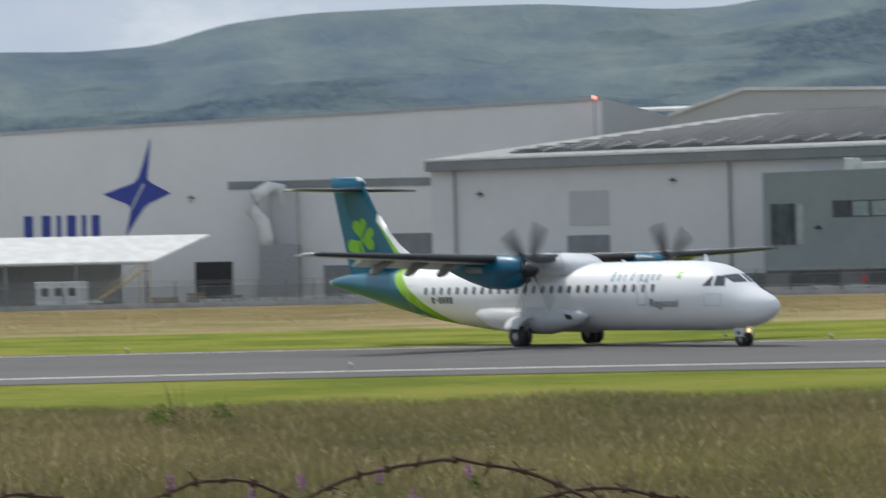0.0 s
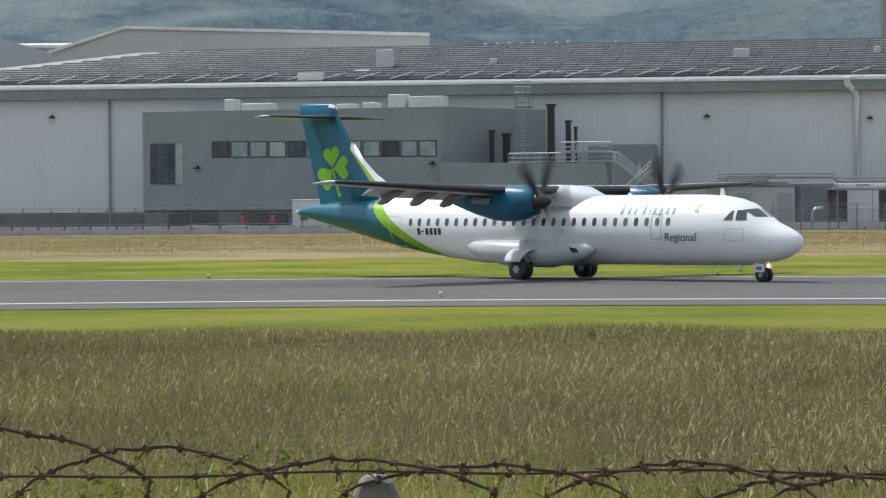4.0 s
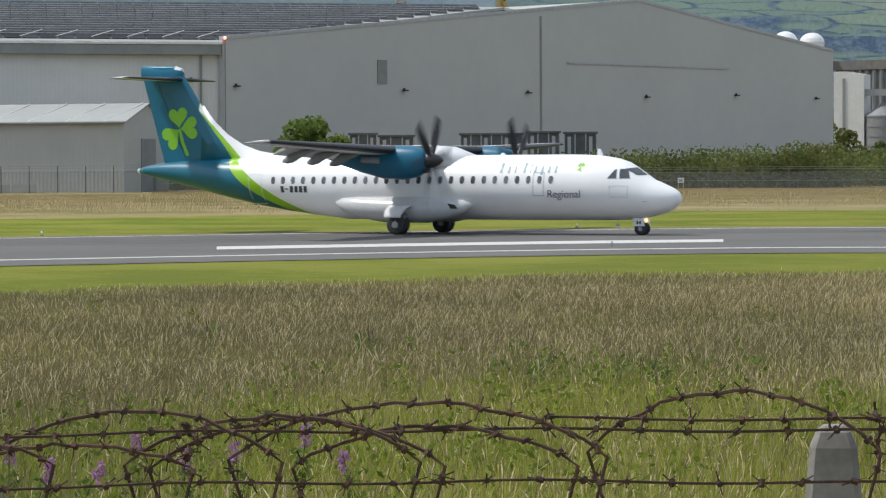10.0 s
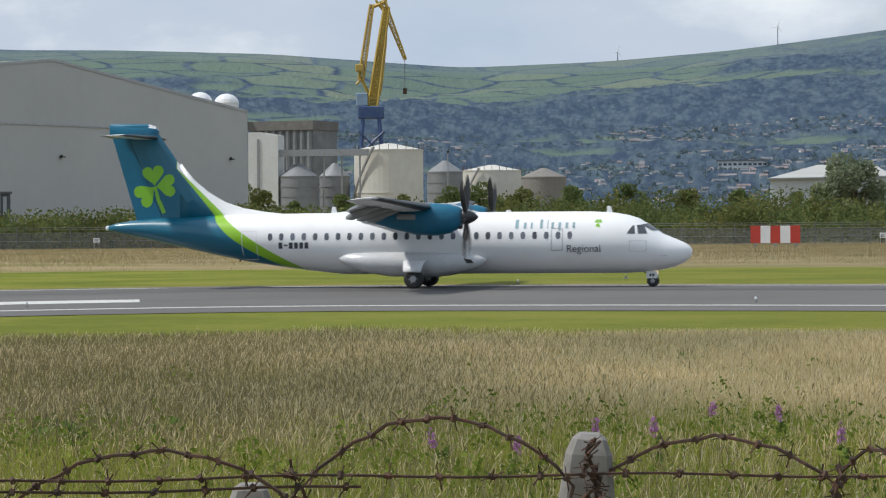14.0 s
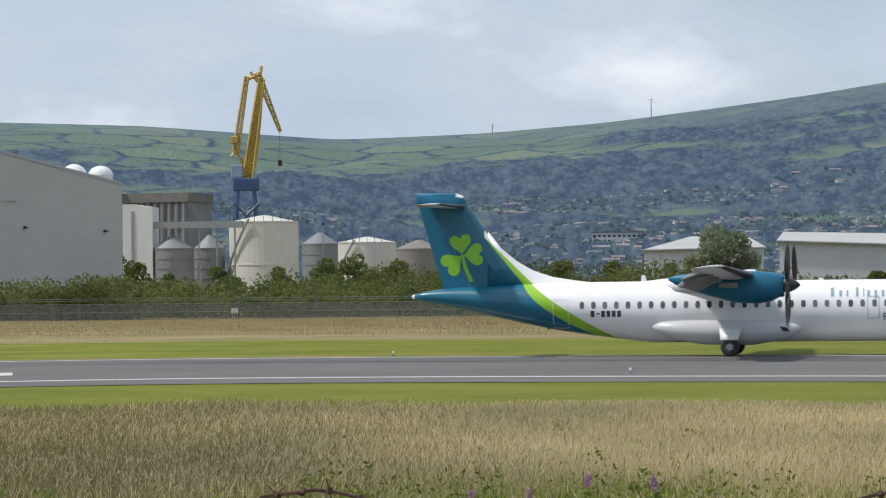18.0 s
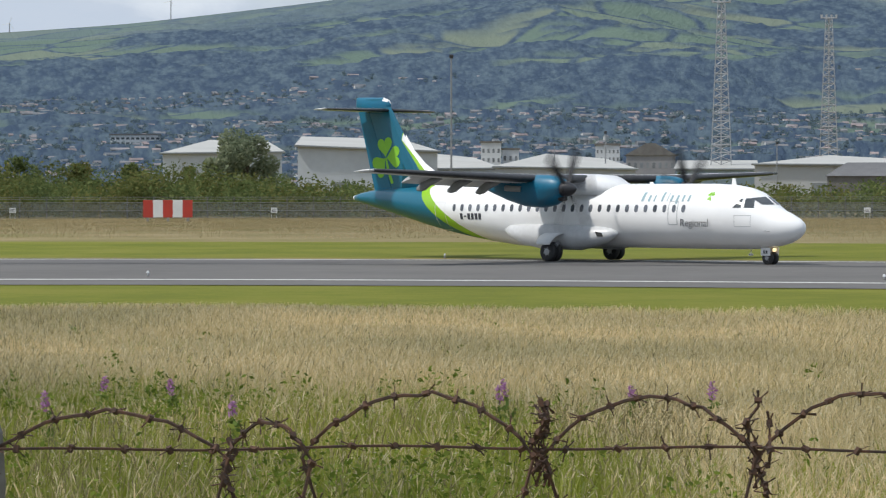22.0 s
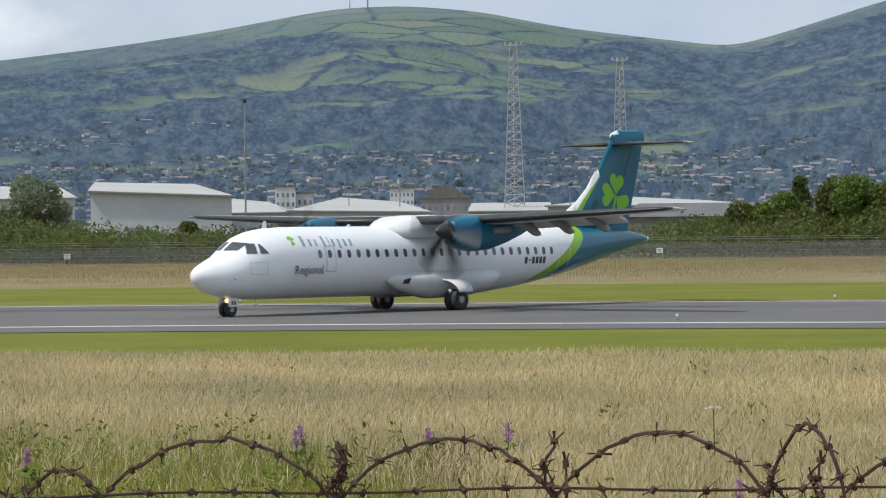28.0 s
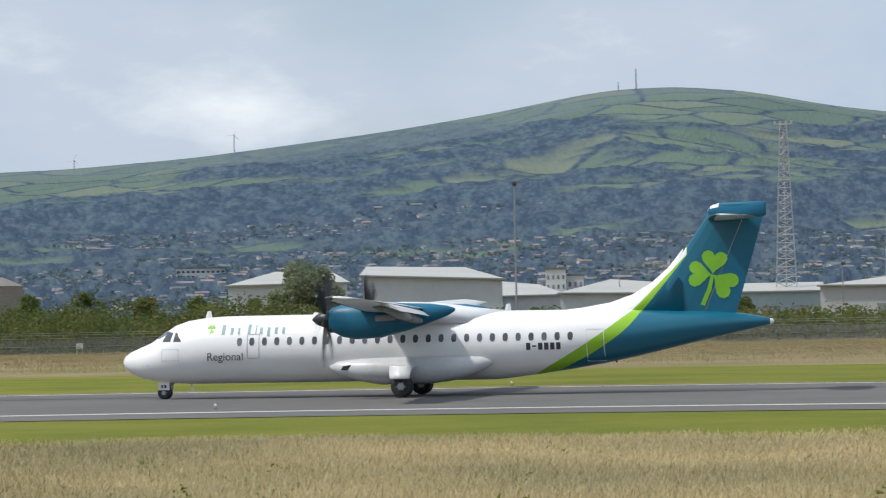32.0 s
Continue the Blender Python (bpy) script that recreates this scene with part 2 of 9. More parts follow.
def fbm(x, y, seed, octaves=5):
    """Smooth value noise on numpy arrays."""
    rng = np.random.RandomState(seed)
    table = rng.rand(256, 256)
    total, amp, s = np.zeros_like(x, dtype=float), 1.0, 0.0
    for o in range(octaves):
        fx, fy = x * 2 ** o + 17.3 * o, y * 2 ** o + 5.1 * o
        ix, iy = np.floor(fx).astype(int), np.floor(fy).astype(int)
        u, v = fx - ix, fy - iy
        u, v = u * u * (3 - 2 * u), v * v * (3 - 2 * v)
        a, b = table[ix % 256, iy % 256], table[(ix + 1) % 256, iy % 256]
        c, d = table[ix % 256, (iy + 1) % 256], table[(ix + 1) % 256, (iy + 1) % 256]
        total += amp * ((a * (1 - u) + b * u) * (1 - v) + (c * (1 - u) + d * u) * v)
        s += amp
        amp *= 0.5
    return total / s


def terrain(az, r):
    """Height of the land: flat round the airfield, then hills up to the skyline."""
    az, r = np.asarray(az, float), np.asarray(r, float)
    a = np.radians(az)
    x, y = np.sin(a) * r, np.cos(a) * r
    top = 3.0 + RIDGE_R * np.tan(np.radians(ridge(az)))
    s = np.clip((r - 1500.0) / (RIDGE_R - 1500.0), 0, 1)
    rough = fbm(x / 900 + 40, y / 900 + 40, 7, 4) - 0.5
    up = s ** 1.35 * (1 + 0.55 * rough * np.sin(np.pi * s))
    z = top * up
    z = z + (fbm(x / 160 + 9, y / 160 + 9, 11, 3) - 0.5) * 26 * np.clip(s * 3, 0, 1) * np.clip((1 - s) * 4, 0, 1)
    over = np.clip((r - RIDGE_R) / 500.0, 0, 1)
    return z * (1 - 0.55 * over)


def wood_share(x, y, az, rel):
    pat = fbm(x / 520 + 3, y / 520 + 3, 21, 5)
    return np.clip((pat - 0.47 + 0.72 * (0.83 - rel) + 0.5 * np.clip((az - 2.5) / 2.5, 0, 1) * (rel < 0.96)) * 14, 0, 1)


def town_share(x, y, az, d):
    dens = fbm(x / 260 + 5, y / 260 + 5, 91, 3)
    far = np.interp(d, (1400, 1500, 1800, 2450, 3050, 3100), (0, 0.5, 0.55, 0.53, 0.45, 0))
    return np.clip((dens - 1.0 + far) * 14, 0, 1) * (az > -19.5) * (az < 12.5)


def grass_material(name, c1, c2, c3, scale, bump=0.6, fresh=None):
    m = bpy.data.materials.new(name)
    m.use_nodes = True
    nt = m.node_tree
    b = nt.nodes["Principled BSDF"]
    N, L = nt.nodes.new, nt.links.new
    tc = N("ShaderNodeTexCoord")
    n1, n2, n3 = (N("ShaderNodeTexNoise") for _ in range(3))
    for n, s, d in ((n1, scale, 6), (n2, scale * 9, 4), (n3, scale * 60, 2)):
        n.inputs["Scale"].default_value, n.inputs["Detail"].default_value = s, d
        L(tc.outputs["Object"], n.inputs["Vector"])
    r = N("ShaderNodeValToRGB")
    r.color_ramp.elements[0].position, r.color_ramp.elements[1].position = 0.36, 0.64
    r.color_ramp.elements[0].color, r.color_ramp.elements[1].color = (*c1, 1), (*c3, 1)
    k = r.color_ramp.elements.new(0.5)
    k.color = (*c2, 1)
    mx, ad = N("ShaderNodeMath"), N("ShaderNodeMath")
    mx.operation = ad.operation = "MULTIPLY_ADD"
    L(n2.outputs["Fac"], mx.inputs[0])
    mx.inputs[1].default_value = 0.45
    L(n1.outputs["Fac"], mx.inputs[2])
    fine = N("ShaderNodeMath")
    fine.operation = "MULTIPLY_ADD"
    L(n3.outputs["Fac"], fine.inputs[0])
    fine.inputs[1].default_value = 0.5
    L(mx.outputs[0], fine.inputs[2])
    L(fine.outputs[0], ad.inputs[0])
    ad.inputs[1].default_value, ad.inputs[2].default_value = 1.0, -0.47
    L(ad.outputs[0], r.inputs["Fac"]), L(r.outputs["Color"], b.inputs["Base Color"])
    if fresh:
        sx, mr, mul = N("ShaderNodeSeparateXYZ"), N("ShaderNodeMapRange"), N("ShaderNodeMix")
        L(tc.outputs["Object"], sx.inputs[0]), L(sx.outputs["X"], mr.inputs["Value"])
        for key, v in (("From Min", -110), ("From Max", -15), ("To Min", 0), ("To Max", 1)):
            mr.inputs[key].default_value = v
        mul.data_type, mul.blend_type = "RGBA", "MIX"
        mul.inputs["B"].default_value = (*fresh, 1)
        half = N("ShaderNodeMath")
        half.operation = "MULTIPLY"
        half.inputs[1].default_value = 0.6
        L(mr.outputs[0], half.inputs[0]), L(half.outputs[0], mul.inputs["Factor"])
        L(r.outputs["Color"], mul.inputs["A"]), L(mul.outputs["Result"], b.inputs["Base Color"])
    bp = N("ShaderNodeBump")
    L(n3.outputs["Fac"], bp.inputs["Height"])
    bp.inputs["Strength"].default_value = bump
    L(bp.outputs[0], b.inputs["Normal"])
    b.inputs["Roughness"].default_value, b.inputs["Specular IOR Level"].default_value = 0.95, 0.1
    return m


MOWN = grass_material("mown_grass", (0.10, 0.135, 0.010), (0.158, 0.190, 0.016), (0.226, 0.226, 0.04), 0.13, fresh=(0.128, 0.132, 0.026))
MEADOW = grass_material("meadow_floor", (0.09, 0.11, 0.03), (0.2, 0.18, 0.085), (0.30, 0.26, 0.15), 0.3)
DRY = grass_material("dry_grass", (0.18, 0.17, 0.055), (0.26, 0.21, 0.10), (0.33, 0.26, 0.145), 0.08, fresh=(0.185, 0.155, 0.085))
VERGE = grass_material("dry_verge", (0.12, 0.14, 0.03), (0.21, 0.18, 0.07), (0.28, 0.21, 0.1), 0.2)


def hill_material():
    """Fields with hedges above, woods lower down, heath on the tops; colours tinted with blue haze."""
    m = bpy.data.materials.new("hillside")
    m.use_nodes = True
    nt = m.node_tree
    b = nt.nodes["Principled BSDF"]
    N, L = nt.nodes.new, nt.links.new
    tc = N("ShaderNodeTexCoord")
    mp = N("ShaderNodeMapping")
    mp.inputs["Rotation"].default_value = (0, 0, 0.5)
    L(tc.outputs["Object"], mp.inputs["Vector"])
    warp = N("ShaderNodeTexNoise")
    warp.inputs["Scale"].default_value = 0.006
    L(mp.outputs[0], warp.inputs["Vector"])
    wadd = N("ShaderNodeVectorMath")
    wadd.operation = "MULTIPLY_ADD"
    L(warp.outputs["Color"], wadd.inputs[0])
    wadd.inputs[1].default_value = (60, 60, 0)
    L(mp.outputs[0], wadd.inputs[2])
    cells, edge = N("ShaderNodeTexVoronoi"), N("ShaderNodeTexVoronoi")
    edge.feature = "DISTANCE_TO_EDGE"
    for v in (cells, edge):
        v.voronoi_dimensions = "2D"
        v.inputs["Scale"].default_value = 0.0085
        L(wadd.outputs[0], v.inputs["Vector"])
    # field greens pushed towards blue: distance haze put into the colour
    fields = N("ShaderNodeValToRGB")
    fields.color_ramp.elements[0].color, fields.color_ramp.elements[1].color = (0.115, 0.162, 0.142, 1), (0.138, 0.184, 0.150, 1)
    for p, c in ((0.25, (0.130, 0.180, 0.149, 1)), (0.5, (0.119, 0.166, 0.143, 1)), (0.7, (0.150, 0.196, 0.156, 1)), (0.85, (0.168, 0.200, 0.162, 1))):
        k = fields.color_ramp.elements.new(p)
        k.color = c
    sep = N("ShaderNodeSeparateColor")
    L(cells.outputs["Color"], sep.inputs[0]), L(sep.outputs[0], fields.inputs["Fac"])
    hedge = N("ShaderNodeValToRGB")
    hedge.color_ramp.elements[0].position, hedge.color_ramp.elements[1].position = 0.02, 0.075
    L(edge.outputs["Distance"], hedge.inputs["Fac"])
    wood_col = N("ShaderNodeTexNoise")
    wood_col.inputs["Scale"].default_value, wood_col.inputs["Detail"].default_value = 0.065, 9
    wood_col.inputs["Roughness"].default_value = 0.7
    lay = N("ShaderNodeAttribute")
    lay.attribute_name = "slope_map"
    L(lay.outputs["Vector"], wood_col.inputs["Vector"])
    # wood colours carry the same blue haze
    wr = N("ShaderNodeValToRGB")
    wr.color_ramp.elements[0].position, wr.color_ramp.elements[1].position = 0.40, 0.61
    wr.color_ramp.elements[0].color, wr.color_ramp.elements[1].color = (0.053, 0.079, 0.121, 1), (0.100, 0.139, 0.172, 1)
    # crown shading put into the wood colour: light centres, dark gaps between
    crowns, cr_mix = N("ShaderNodeTexVoronoi"), N("ShaderNodeMath")
    crowns.inputs["Scale"].default_value = 0.17
    L(lay.outputs["Vector"], crowns.inputs["Vector"])
    cr_mix.operation = "MULTIPLY_ADD"
    cr_mix.inputs[1].default_value = -0.17
    L(crowns.outputs["Distance"], cr_mix.inputs[0])
    lifted = N("ShaderNodeMath")
    lifted.inputs[1].default_value = 0.075
    L(wood_col.outputs["Fac"], cr_mix.inputs[2]), L(cr_mix.outputs[0], lifted.inputs[0])
    L(lifted.outputs[0], wr.inputs["Fac"])
    m1 = N("ShaderNodeMix")
    m1.data_type = "RGBA"
    L(hedge.outputs["Color"], m1.inputs["Factor"]), L(wr.outputs["Color"], m1.inputs["A"]), L(fields.outputs["Color"], m1.inputs["B"])
    at_wood = N("ShaderNodeAttribute")
    at_wood.attribute_name = "wood"
    m2 = N("ShaderNodeMix")
    m2.data_type = "RGBA"
    L(at_wood.outputs["Fac"], m2.inputs["Factor"]), L(m1.outputs["Result"], m2.inputs["A"]), L(wr.outputs["Color"], m2.inputs["B"])
    heath_n, hr = N("ShaderNodeTexNoise"), N("ShaderNodeValToRGB")
    heath_n.inputs["Scale"].default_value, heath_n.inputs["Detail"].default_value = 0.007, 12
    heath_n.inputs["Roughness"].default_value = 0.68
    L(lay.outputs["Vector"], heath_n.inputs["Vector"])
    # heath colours lightened and blued for haze
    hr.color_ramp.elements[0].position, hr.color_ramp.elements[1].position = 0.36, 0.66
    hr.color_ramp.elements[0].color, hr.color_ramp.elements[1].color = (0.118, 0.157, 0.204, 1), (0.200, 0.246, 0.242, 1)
    L(heath_n.outputs["Fac"], hr.inputs["Fac"])
    at_heath = N("ShaderNodeAttribute")
    at_heath.attribute_name = "heath"
    m3 = N("ShaderNodeMix")
    m3.data_type = "RGBA"
    L(at_heath.outputs["Fac"], m3.inputs["Factor"]), L(m2.outputs["Result"], m3.inputs["A"]), L(hr.outputs["Color"], m3.inputs["B"])
    L(m3.outputs["Result"], b.inputs["Base Color"])
    bp = N("ShaderNodeBump")
    bp.inputs["Strength"].default_value, bp.inputs["Distance"].default_value = 0.8, 6.0
    L(lifted.outputs[0], bp.inputs["Height"]), L(bp.outputs[0], b.inputs["Normal"])
    b.inputs["Roughness"].default_value, b.inputs["Specular IOR Level"].default_value = 1.0, 0.0
    return m


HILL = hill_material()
ASPHALT = material("asphalt", (0.115, 0.111, 0.107), 0.9, second=(0.148, 0.143, 0.137), scale=0.12, amount=0.8, bump=0.3, bump_scale=30, spec=0.2)
TARMAC_PALE = material("pale_tarmac", (0.22, 0.215, 0.205), 0.9, second=(0.27, 0.26, 0.25), scale=0.1, amount=0.8)

# ground rings as shares of the distance to the white edge line, then plain metres
SHARES = (0.0, 0.06, 0.15, 0.3, 0.45, 0.655, 0.72, 0.80, 0.94, 1.0, 1.1, 1.2, 1.335, 1.36, 1.5, 1.65, 1.82, 2.1, 2.5, 2.9, 3.2)
RADII = (330, 380, 450, 550, 700, 900, 1100, 1300)


def share_zone(s):
    return 1 if s < 0.655 else 2 if s < 0.67 else 0 if s < 1.335 else 2 if s < 1.36 else 0 if s < 1.82 else 3


def build_ground():
    azs = np.concatenate([np.arange(-180, -84, 4.0), np.arange(-84, 20.01, 0.125), np.arange(24, 180, 4.0)])
    radii_far = np.concatenate([np.array(RADII), np.geomspace(1500, RIDGE_R, 330), RIDGE_R + np.array([30, 80, 160, 300, 520])])
    n_s, n_a = len(SHARES), len(azs)
    R = np.zeros((n_s + len(radii_far), n_a))
    for i, s in enumerate(SHARES):
        R[i] = near_line(azs) * s
    R[n_s:] = radii_far[:, None]
    A = np.broadcast_to(azs, R.shape)
    Z = terrain(A, R)
    Z[:n_s + 6] = 0.0
    X, Y = np.sin(np.radians(A)) * R, np.cos(np.radians(A)) * R
    # woods lower down, heath on the tops; the tree canopy is part of the relief
    rel = np.clip((R - 1500) / (RIDGE_R - 1500), 0, 1)
    pat = fbm(X / 520 + 3, Y / 520 + 3, 21, 5)
    wood = np.where(rel <= 0, 1.0, wood_share(X, Y, A, rel)) * np.clip(1 - (fbm(X / 210 + 1, Y / 110 + 1, 25, 4) - 0.585 - 0.12 * np.clip((A - 4) / 3, 0, 1)) * 14, 0, 1)
    hedges = np.clip((fbm(X / 70 + 8, Y / 35 + 8, 23, 3) - 0.60) * 12, 0, 1) * (rel > 0.02) * (rel < 0.74)
    wood = np.maximum(np.maximum(wood, hedges), np.clip((-25 - A) / 4, 0, 1))
    heath = np.clip((rel - 0.90 + (pat - 0.5) * 0.25) * 14, 0, 0.35)
    # left slopes: a minimum share of heath colour lightens the woods like haze
    heath = np.where(A < -27, np.clip((rel - 0.56 + (pat - 0.5) * 1.5 + (fbm(X / 130 + 2, Y / 130 + 2, 29, 4) - 0.5) * 0.7) * 2.4, np.interp(A, (-60, -50, -40), (0.15, 0.22, 0.55)), 0.95), heath)
    crown = fbm(X / 17, Y / 17, 27, 3)
    rng = np.random.RandomState(3)
    lift = wood * (1 - heath * 0.8) * (1 - 0.38 * town_share(X, Y, A, R)) * (1.0 + 9.0 * np.clip(crown - 0.25, 0, 1) + rng.uniform(0, 1.8, R.shape))
    Z = Z + lift * ((R > 1500) & (R < RIDGE_R - 60))
    verts = np.stack([X, Y, Z], -1).reshape(-1, 3)
    rows = R.shape[0]
    i, j = np.meshgrid(np.arange(rows - 1), np.arange(n_a), indexing="ij")
    k = (j + 1) % n_a
    faces = np.stack([i * n_a + j, i * n_a + k, (i + 1) * n_a + k, (i + 1) * n_a + j], -1).reshape(-1, 4)[:, ::-1]
    me = bpy.data.meshes.new("ground")
    me.vertices.add(len(verts)), me.loops.add(faces.size), me.polygons.add(len(faces))
    me.vertices.foreach_set("co", verts.astype(np.float32).ravel())
    me.loops.foreach_set("vertex_index", faces.astype(np.int32).ravel())
    me.polygons.foreach_set("loop_start", np.arange(0, faces.size, 4, dtype=np.int32))
    zone = np.full((rows - 1, n_a), 4, np.int32)
    for q in range(n_s - 1):
        zone[q] = share_zone((SHARES[q] + SHARES[q + 1]) / 2)
    zone[n_s - 1:n_s + 6] = 3
    me.polygons.foreach_set("material_index", zone.ravel())
    me.polygons.foreach_set("use_smooth", np.ones(len(faces), bool))
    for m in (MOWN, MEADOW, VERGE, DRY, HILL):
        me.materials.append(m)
    me.update(), me.validate()
    for nm, v in (("wood", wood * (1 - heath)), ("heath", heath)):
        at_ = me.attributes.new(nm, "FLOAT", "POINT")
        at_.data.foreach_set("value", v.astype(np.float32).ravel())
    lay = np.stack([np.radians(A) * 3000, Z * 1.1, R * 0.06], -1)
    me.attributes.new("slope_map", "FLOAT_VECTOR", "POINT").data.foreach_set("vector", lay.astype(np.float32).ravel())
    return tagged(new("ground", me), "mown airfield grass, meadow and hills tinted with blue haze", "ground", kind="structure")


build_ground()


def arc_strip(name, s0, s1, a0, a1, z, mat, step=0.25, label="", kind="structure", category="", thick=0.0):
    azs = np.arange(a0, a1 + 1e-6, step)
    verts, faces = [], []
    for a in azs:
        d = float(near_line(a))
        verts += [tuple(at(a, d * s0, z)), tuple(at(a, d * s1, z))]
    for i in range(len(azs) - 1):
        faces.append((2 * i, 2 * i + 1, 2 * i + 3, 2 * i + 2)[::-1])
    return tagged(mesh_part(name, verts, faces, mat), label, category, kind=kind)


arc_strip("runway", 0.945, 1.332, -84, 20, 0.02, ASPHALT, label="grey grooved asphalt runway, worn along the middle", category="runway")
arc_strip("runway_edge_line", 1.0, 1.009, -84, 20, 0.026, MARK, label="long white painted runway edge line", category="road marking")


# ---------------------------------------------------------------- building tools
def up(el, d):
    return EYE[2] + d * math.tan(radians(el))


class Wall:
    """A straight wall between two ground points, addressed by azimuth."""

    def __init__(self, az0, d0, az1, d1):
        self.a, self.b = at(az0, d0), at(az1, d1)
        self.d = (self.b - self.a).normalized()
        self.n = Vector((self.d.y, -self.d.x, 0))
        if self.n.dot(self.a) > 0:
            self.n = -self.n

    def dist(self, az):
        w = at(az, 1.0)
        den = w.x * self.d.y - w.y * self.d.x
        return (self.a.x * self.d.y - self.a.y * self.d.x) / den

    def u(self, az):
        return (at(az, self.dist(az)) - self.a).dot(self.d)

    def z(self, az, el):
        return up(el, self.dist(az))

    def p(self, u, z, out=0.0):
        return self.a + self.d * u + self.n * out + Vector((0, 0, z))

    def matrix(self):
        """x along the wall, y out of it, z up."""
        return Matrix(((self.d.x, self.n.x, 0, self.a.x), (self.d.y, self.n.y, 0, self.a.y), (0, 0, 1, 0), (0, 0, 0, 1)))


def on_wall(wall, name, az0, az1, z0, z1, mat, parent, label="", out=0.08, back=-0.05, bevel=0.0):
    bm = bmesh.new()
    box(bm, wall.u(az0), back, z0, wall.u(az1), out, z1, wall.matrix(), bevel)
    bmesh.ops.recalc_face_normals(bm, faces=bm.faces[:])
    return part(name, bm, mat, parent, label)


def solid(name, pts, z0, z1, mat, parent, label=""):
    """A closed upright body on a footprint; z1 may be one height or one per corner."""
    tops = z1 if isinstance(z1, (list, tuple)) else [z1] * len(pts)
    bm = bmesh.new()
    a = [bm.verts.new((p[0], p[1], z0)) for p in pts]
    b = [bm.verts.new((p[0], p[1], t)) for p, t in zip(pts, tops)]
    n = len(pts)
    bm.faces.new(a[::-1]), bm.faces.new(b)
    for i in range(n):
        bm.faces.new((a[i], a[(i + 1) % n], b[(i + 1) % n], b[i]))
    bmesh.ops.recalc_face_normals(bm, faces=bm.faces[:])
    return part(name, bm, mat, parent, label)


def sheet(name, quad, thick, mat, parent, label=""):
    bm = bmesh.new()
    a = [bm.verts.new(p) for p in quad]
    b = [bm.verts.new(Vector(p) - Vector((0, 0, thick))) for p in quad]
    n = len(quad)
    bm.faces.new(a), bm.faces.new(b[::-1])
    for i in range(n):
        bm.faces.new((a[i], b[i], b[(i + 1) % n], a[(i + 1) % n]))
    bmesh.ops.recalc_face_normals(bm, faces=bm.faces[:])
    return part(name, bm, mat, parent, label)


def clad_material(name, c1, c2, pitch=0.35, depth=0.5, rot=0.0):
    """Profiled steel sheet: vertical ribs, faint sheets and streaks."""
    m = material(name, c1, 0.5, second=c2, scale=0.1, amount=1.0)
    nt = m.node_tree
    N, L = nt.nodes.new, nt.links.new
    b = nt.nodes["Principled BSDF"]
    tc, mp, w, bp = N("ShaderNodeTexCoord"), N("ShaderNodeMapping"), N("ShaderNodeTexWave"), N("ShaderNodeBump")
    mp.inputs["Rotation"].default_value = (0, 0, rot)
    L(tc.outputs["Object"], mp.inputs["Vector"]), L(mp.outputs[0], w.inputs["Vector"])
    w.inputs["Scale"].default_value = 0.31 / pitch
    bp.inputs["Strength"].default_value, bp.inputs["Distance"].default_value = depth, 0.04
    L(w.outputs["Fac"], bp.inputs["Height"]), L(bp.outputs[0], b.inputs["Normal"])
    return m


H1 = Wall(-64.8, 395, -32.6, 375)
H1_ANG = math.atan2(H1.d.y, H1.d.x)
RIB = clad_material("ribbed_grey_cladding", (0.63, 0.635, 0.63), (0.57, 0.575, 0.57), 0.6, 0.6, -H1_ANG)
FLAT = material("smooth_grey_cladding", (0.45, 0.46, 0.46), 0.55, second=(0.41, 0.42, 0.42), scale=0.07, amount=1.0)
SHED_ROOF = material("grey_sheet_roof", (0.36, 0.37, 0.36), 0.7, second=(0.30, 0.31, 0.30), scale=0.15, amount=0.9)
EAVE = material("grey_eaves", (0.235, 0.255, 0.25), 0.5, second=(0.19, 0.20, 0.20), scale=0.2)
TRIM = material("white_gutter", (0.72, 0.72, 0.70), 0.5, scale=0.5)
DOOR_GREY = material("grey_roller_door", (0.22, 0.24, 0.25), 0.5, scale=0.6)
GLASS = material("window_glass", (0.05, 0.06, 0.065), 0.1, second=(0.09, 0.10, 0.105), scale=0.6, spec=0.8, vary=0.3)
WINDOW_FAR = material("dull_window_glass", (0.14, 0.16, 0.18), 0.3, second=(0.20, 0.22, 0.24), scale=0.6, vary=0.3)
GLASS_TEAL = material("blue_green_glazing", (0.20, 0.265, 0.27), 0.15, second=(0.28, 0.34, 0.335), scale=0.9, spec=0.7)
BLIND = material("pale_blind", (0.35, 0.38, 0.37), 0.6, second=(0.28, 0.31, 0.30), scale=1.0)


# ---------------------------------------------------------------- long hangar with solar roof
def wall_lamp(wall, az, el, parent):
    z, u = wall.z(az, el), wall.u(az)
    bm = bmesh.new()
    m = wall.matrix()
    box(bm, u - 0.4, 0.0, z - 0.08, u + 0.4, 0.7, z + 0.1, m, 0.03)
    box(bm, u - 0.1, -0.05, z + 0.08, u + 0.1, 0.3, z + 0.35, m)
    part("wall_lamp", bm, DARK, parent, "dark wall floodlight")


def downpipe(wall, az, z0, z1, r, mat, parent, swan=False):
    u = wall.u(az)
    bm = bmesh.new()
    pts = [wall.p(u, z0, 0.35), wall.p(u, z1 - (2.2 if swan else 0), 0.35)]
    if swan:
        pts += [wall.p(u - 0.2, z1 - 1.4, 0.5), wall.p(u - 1.2, z1 - 0.5, 1.6), wall.p(u - 1.3, z1 + 0.5, 1.8)]
    tube(bm, pts, r, 8)
    part("downpipe", bm, mat, parent, "pale downpipe" if swan else "thin grey downpipe")


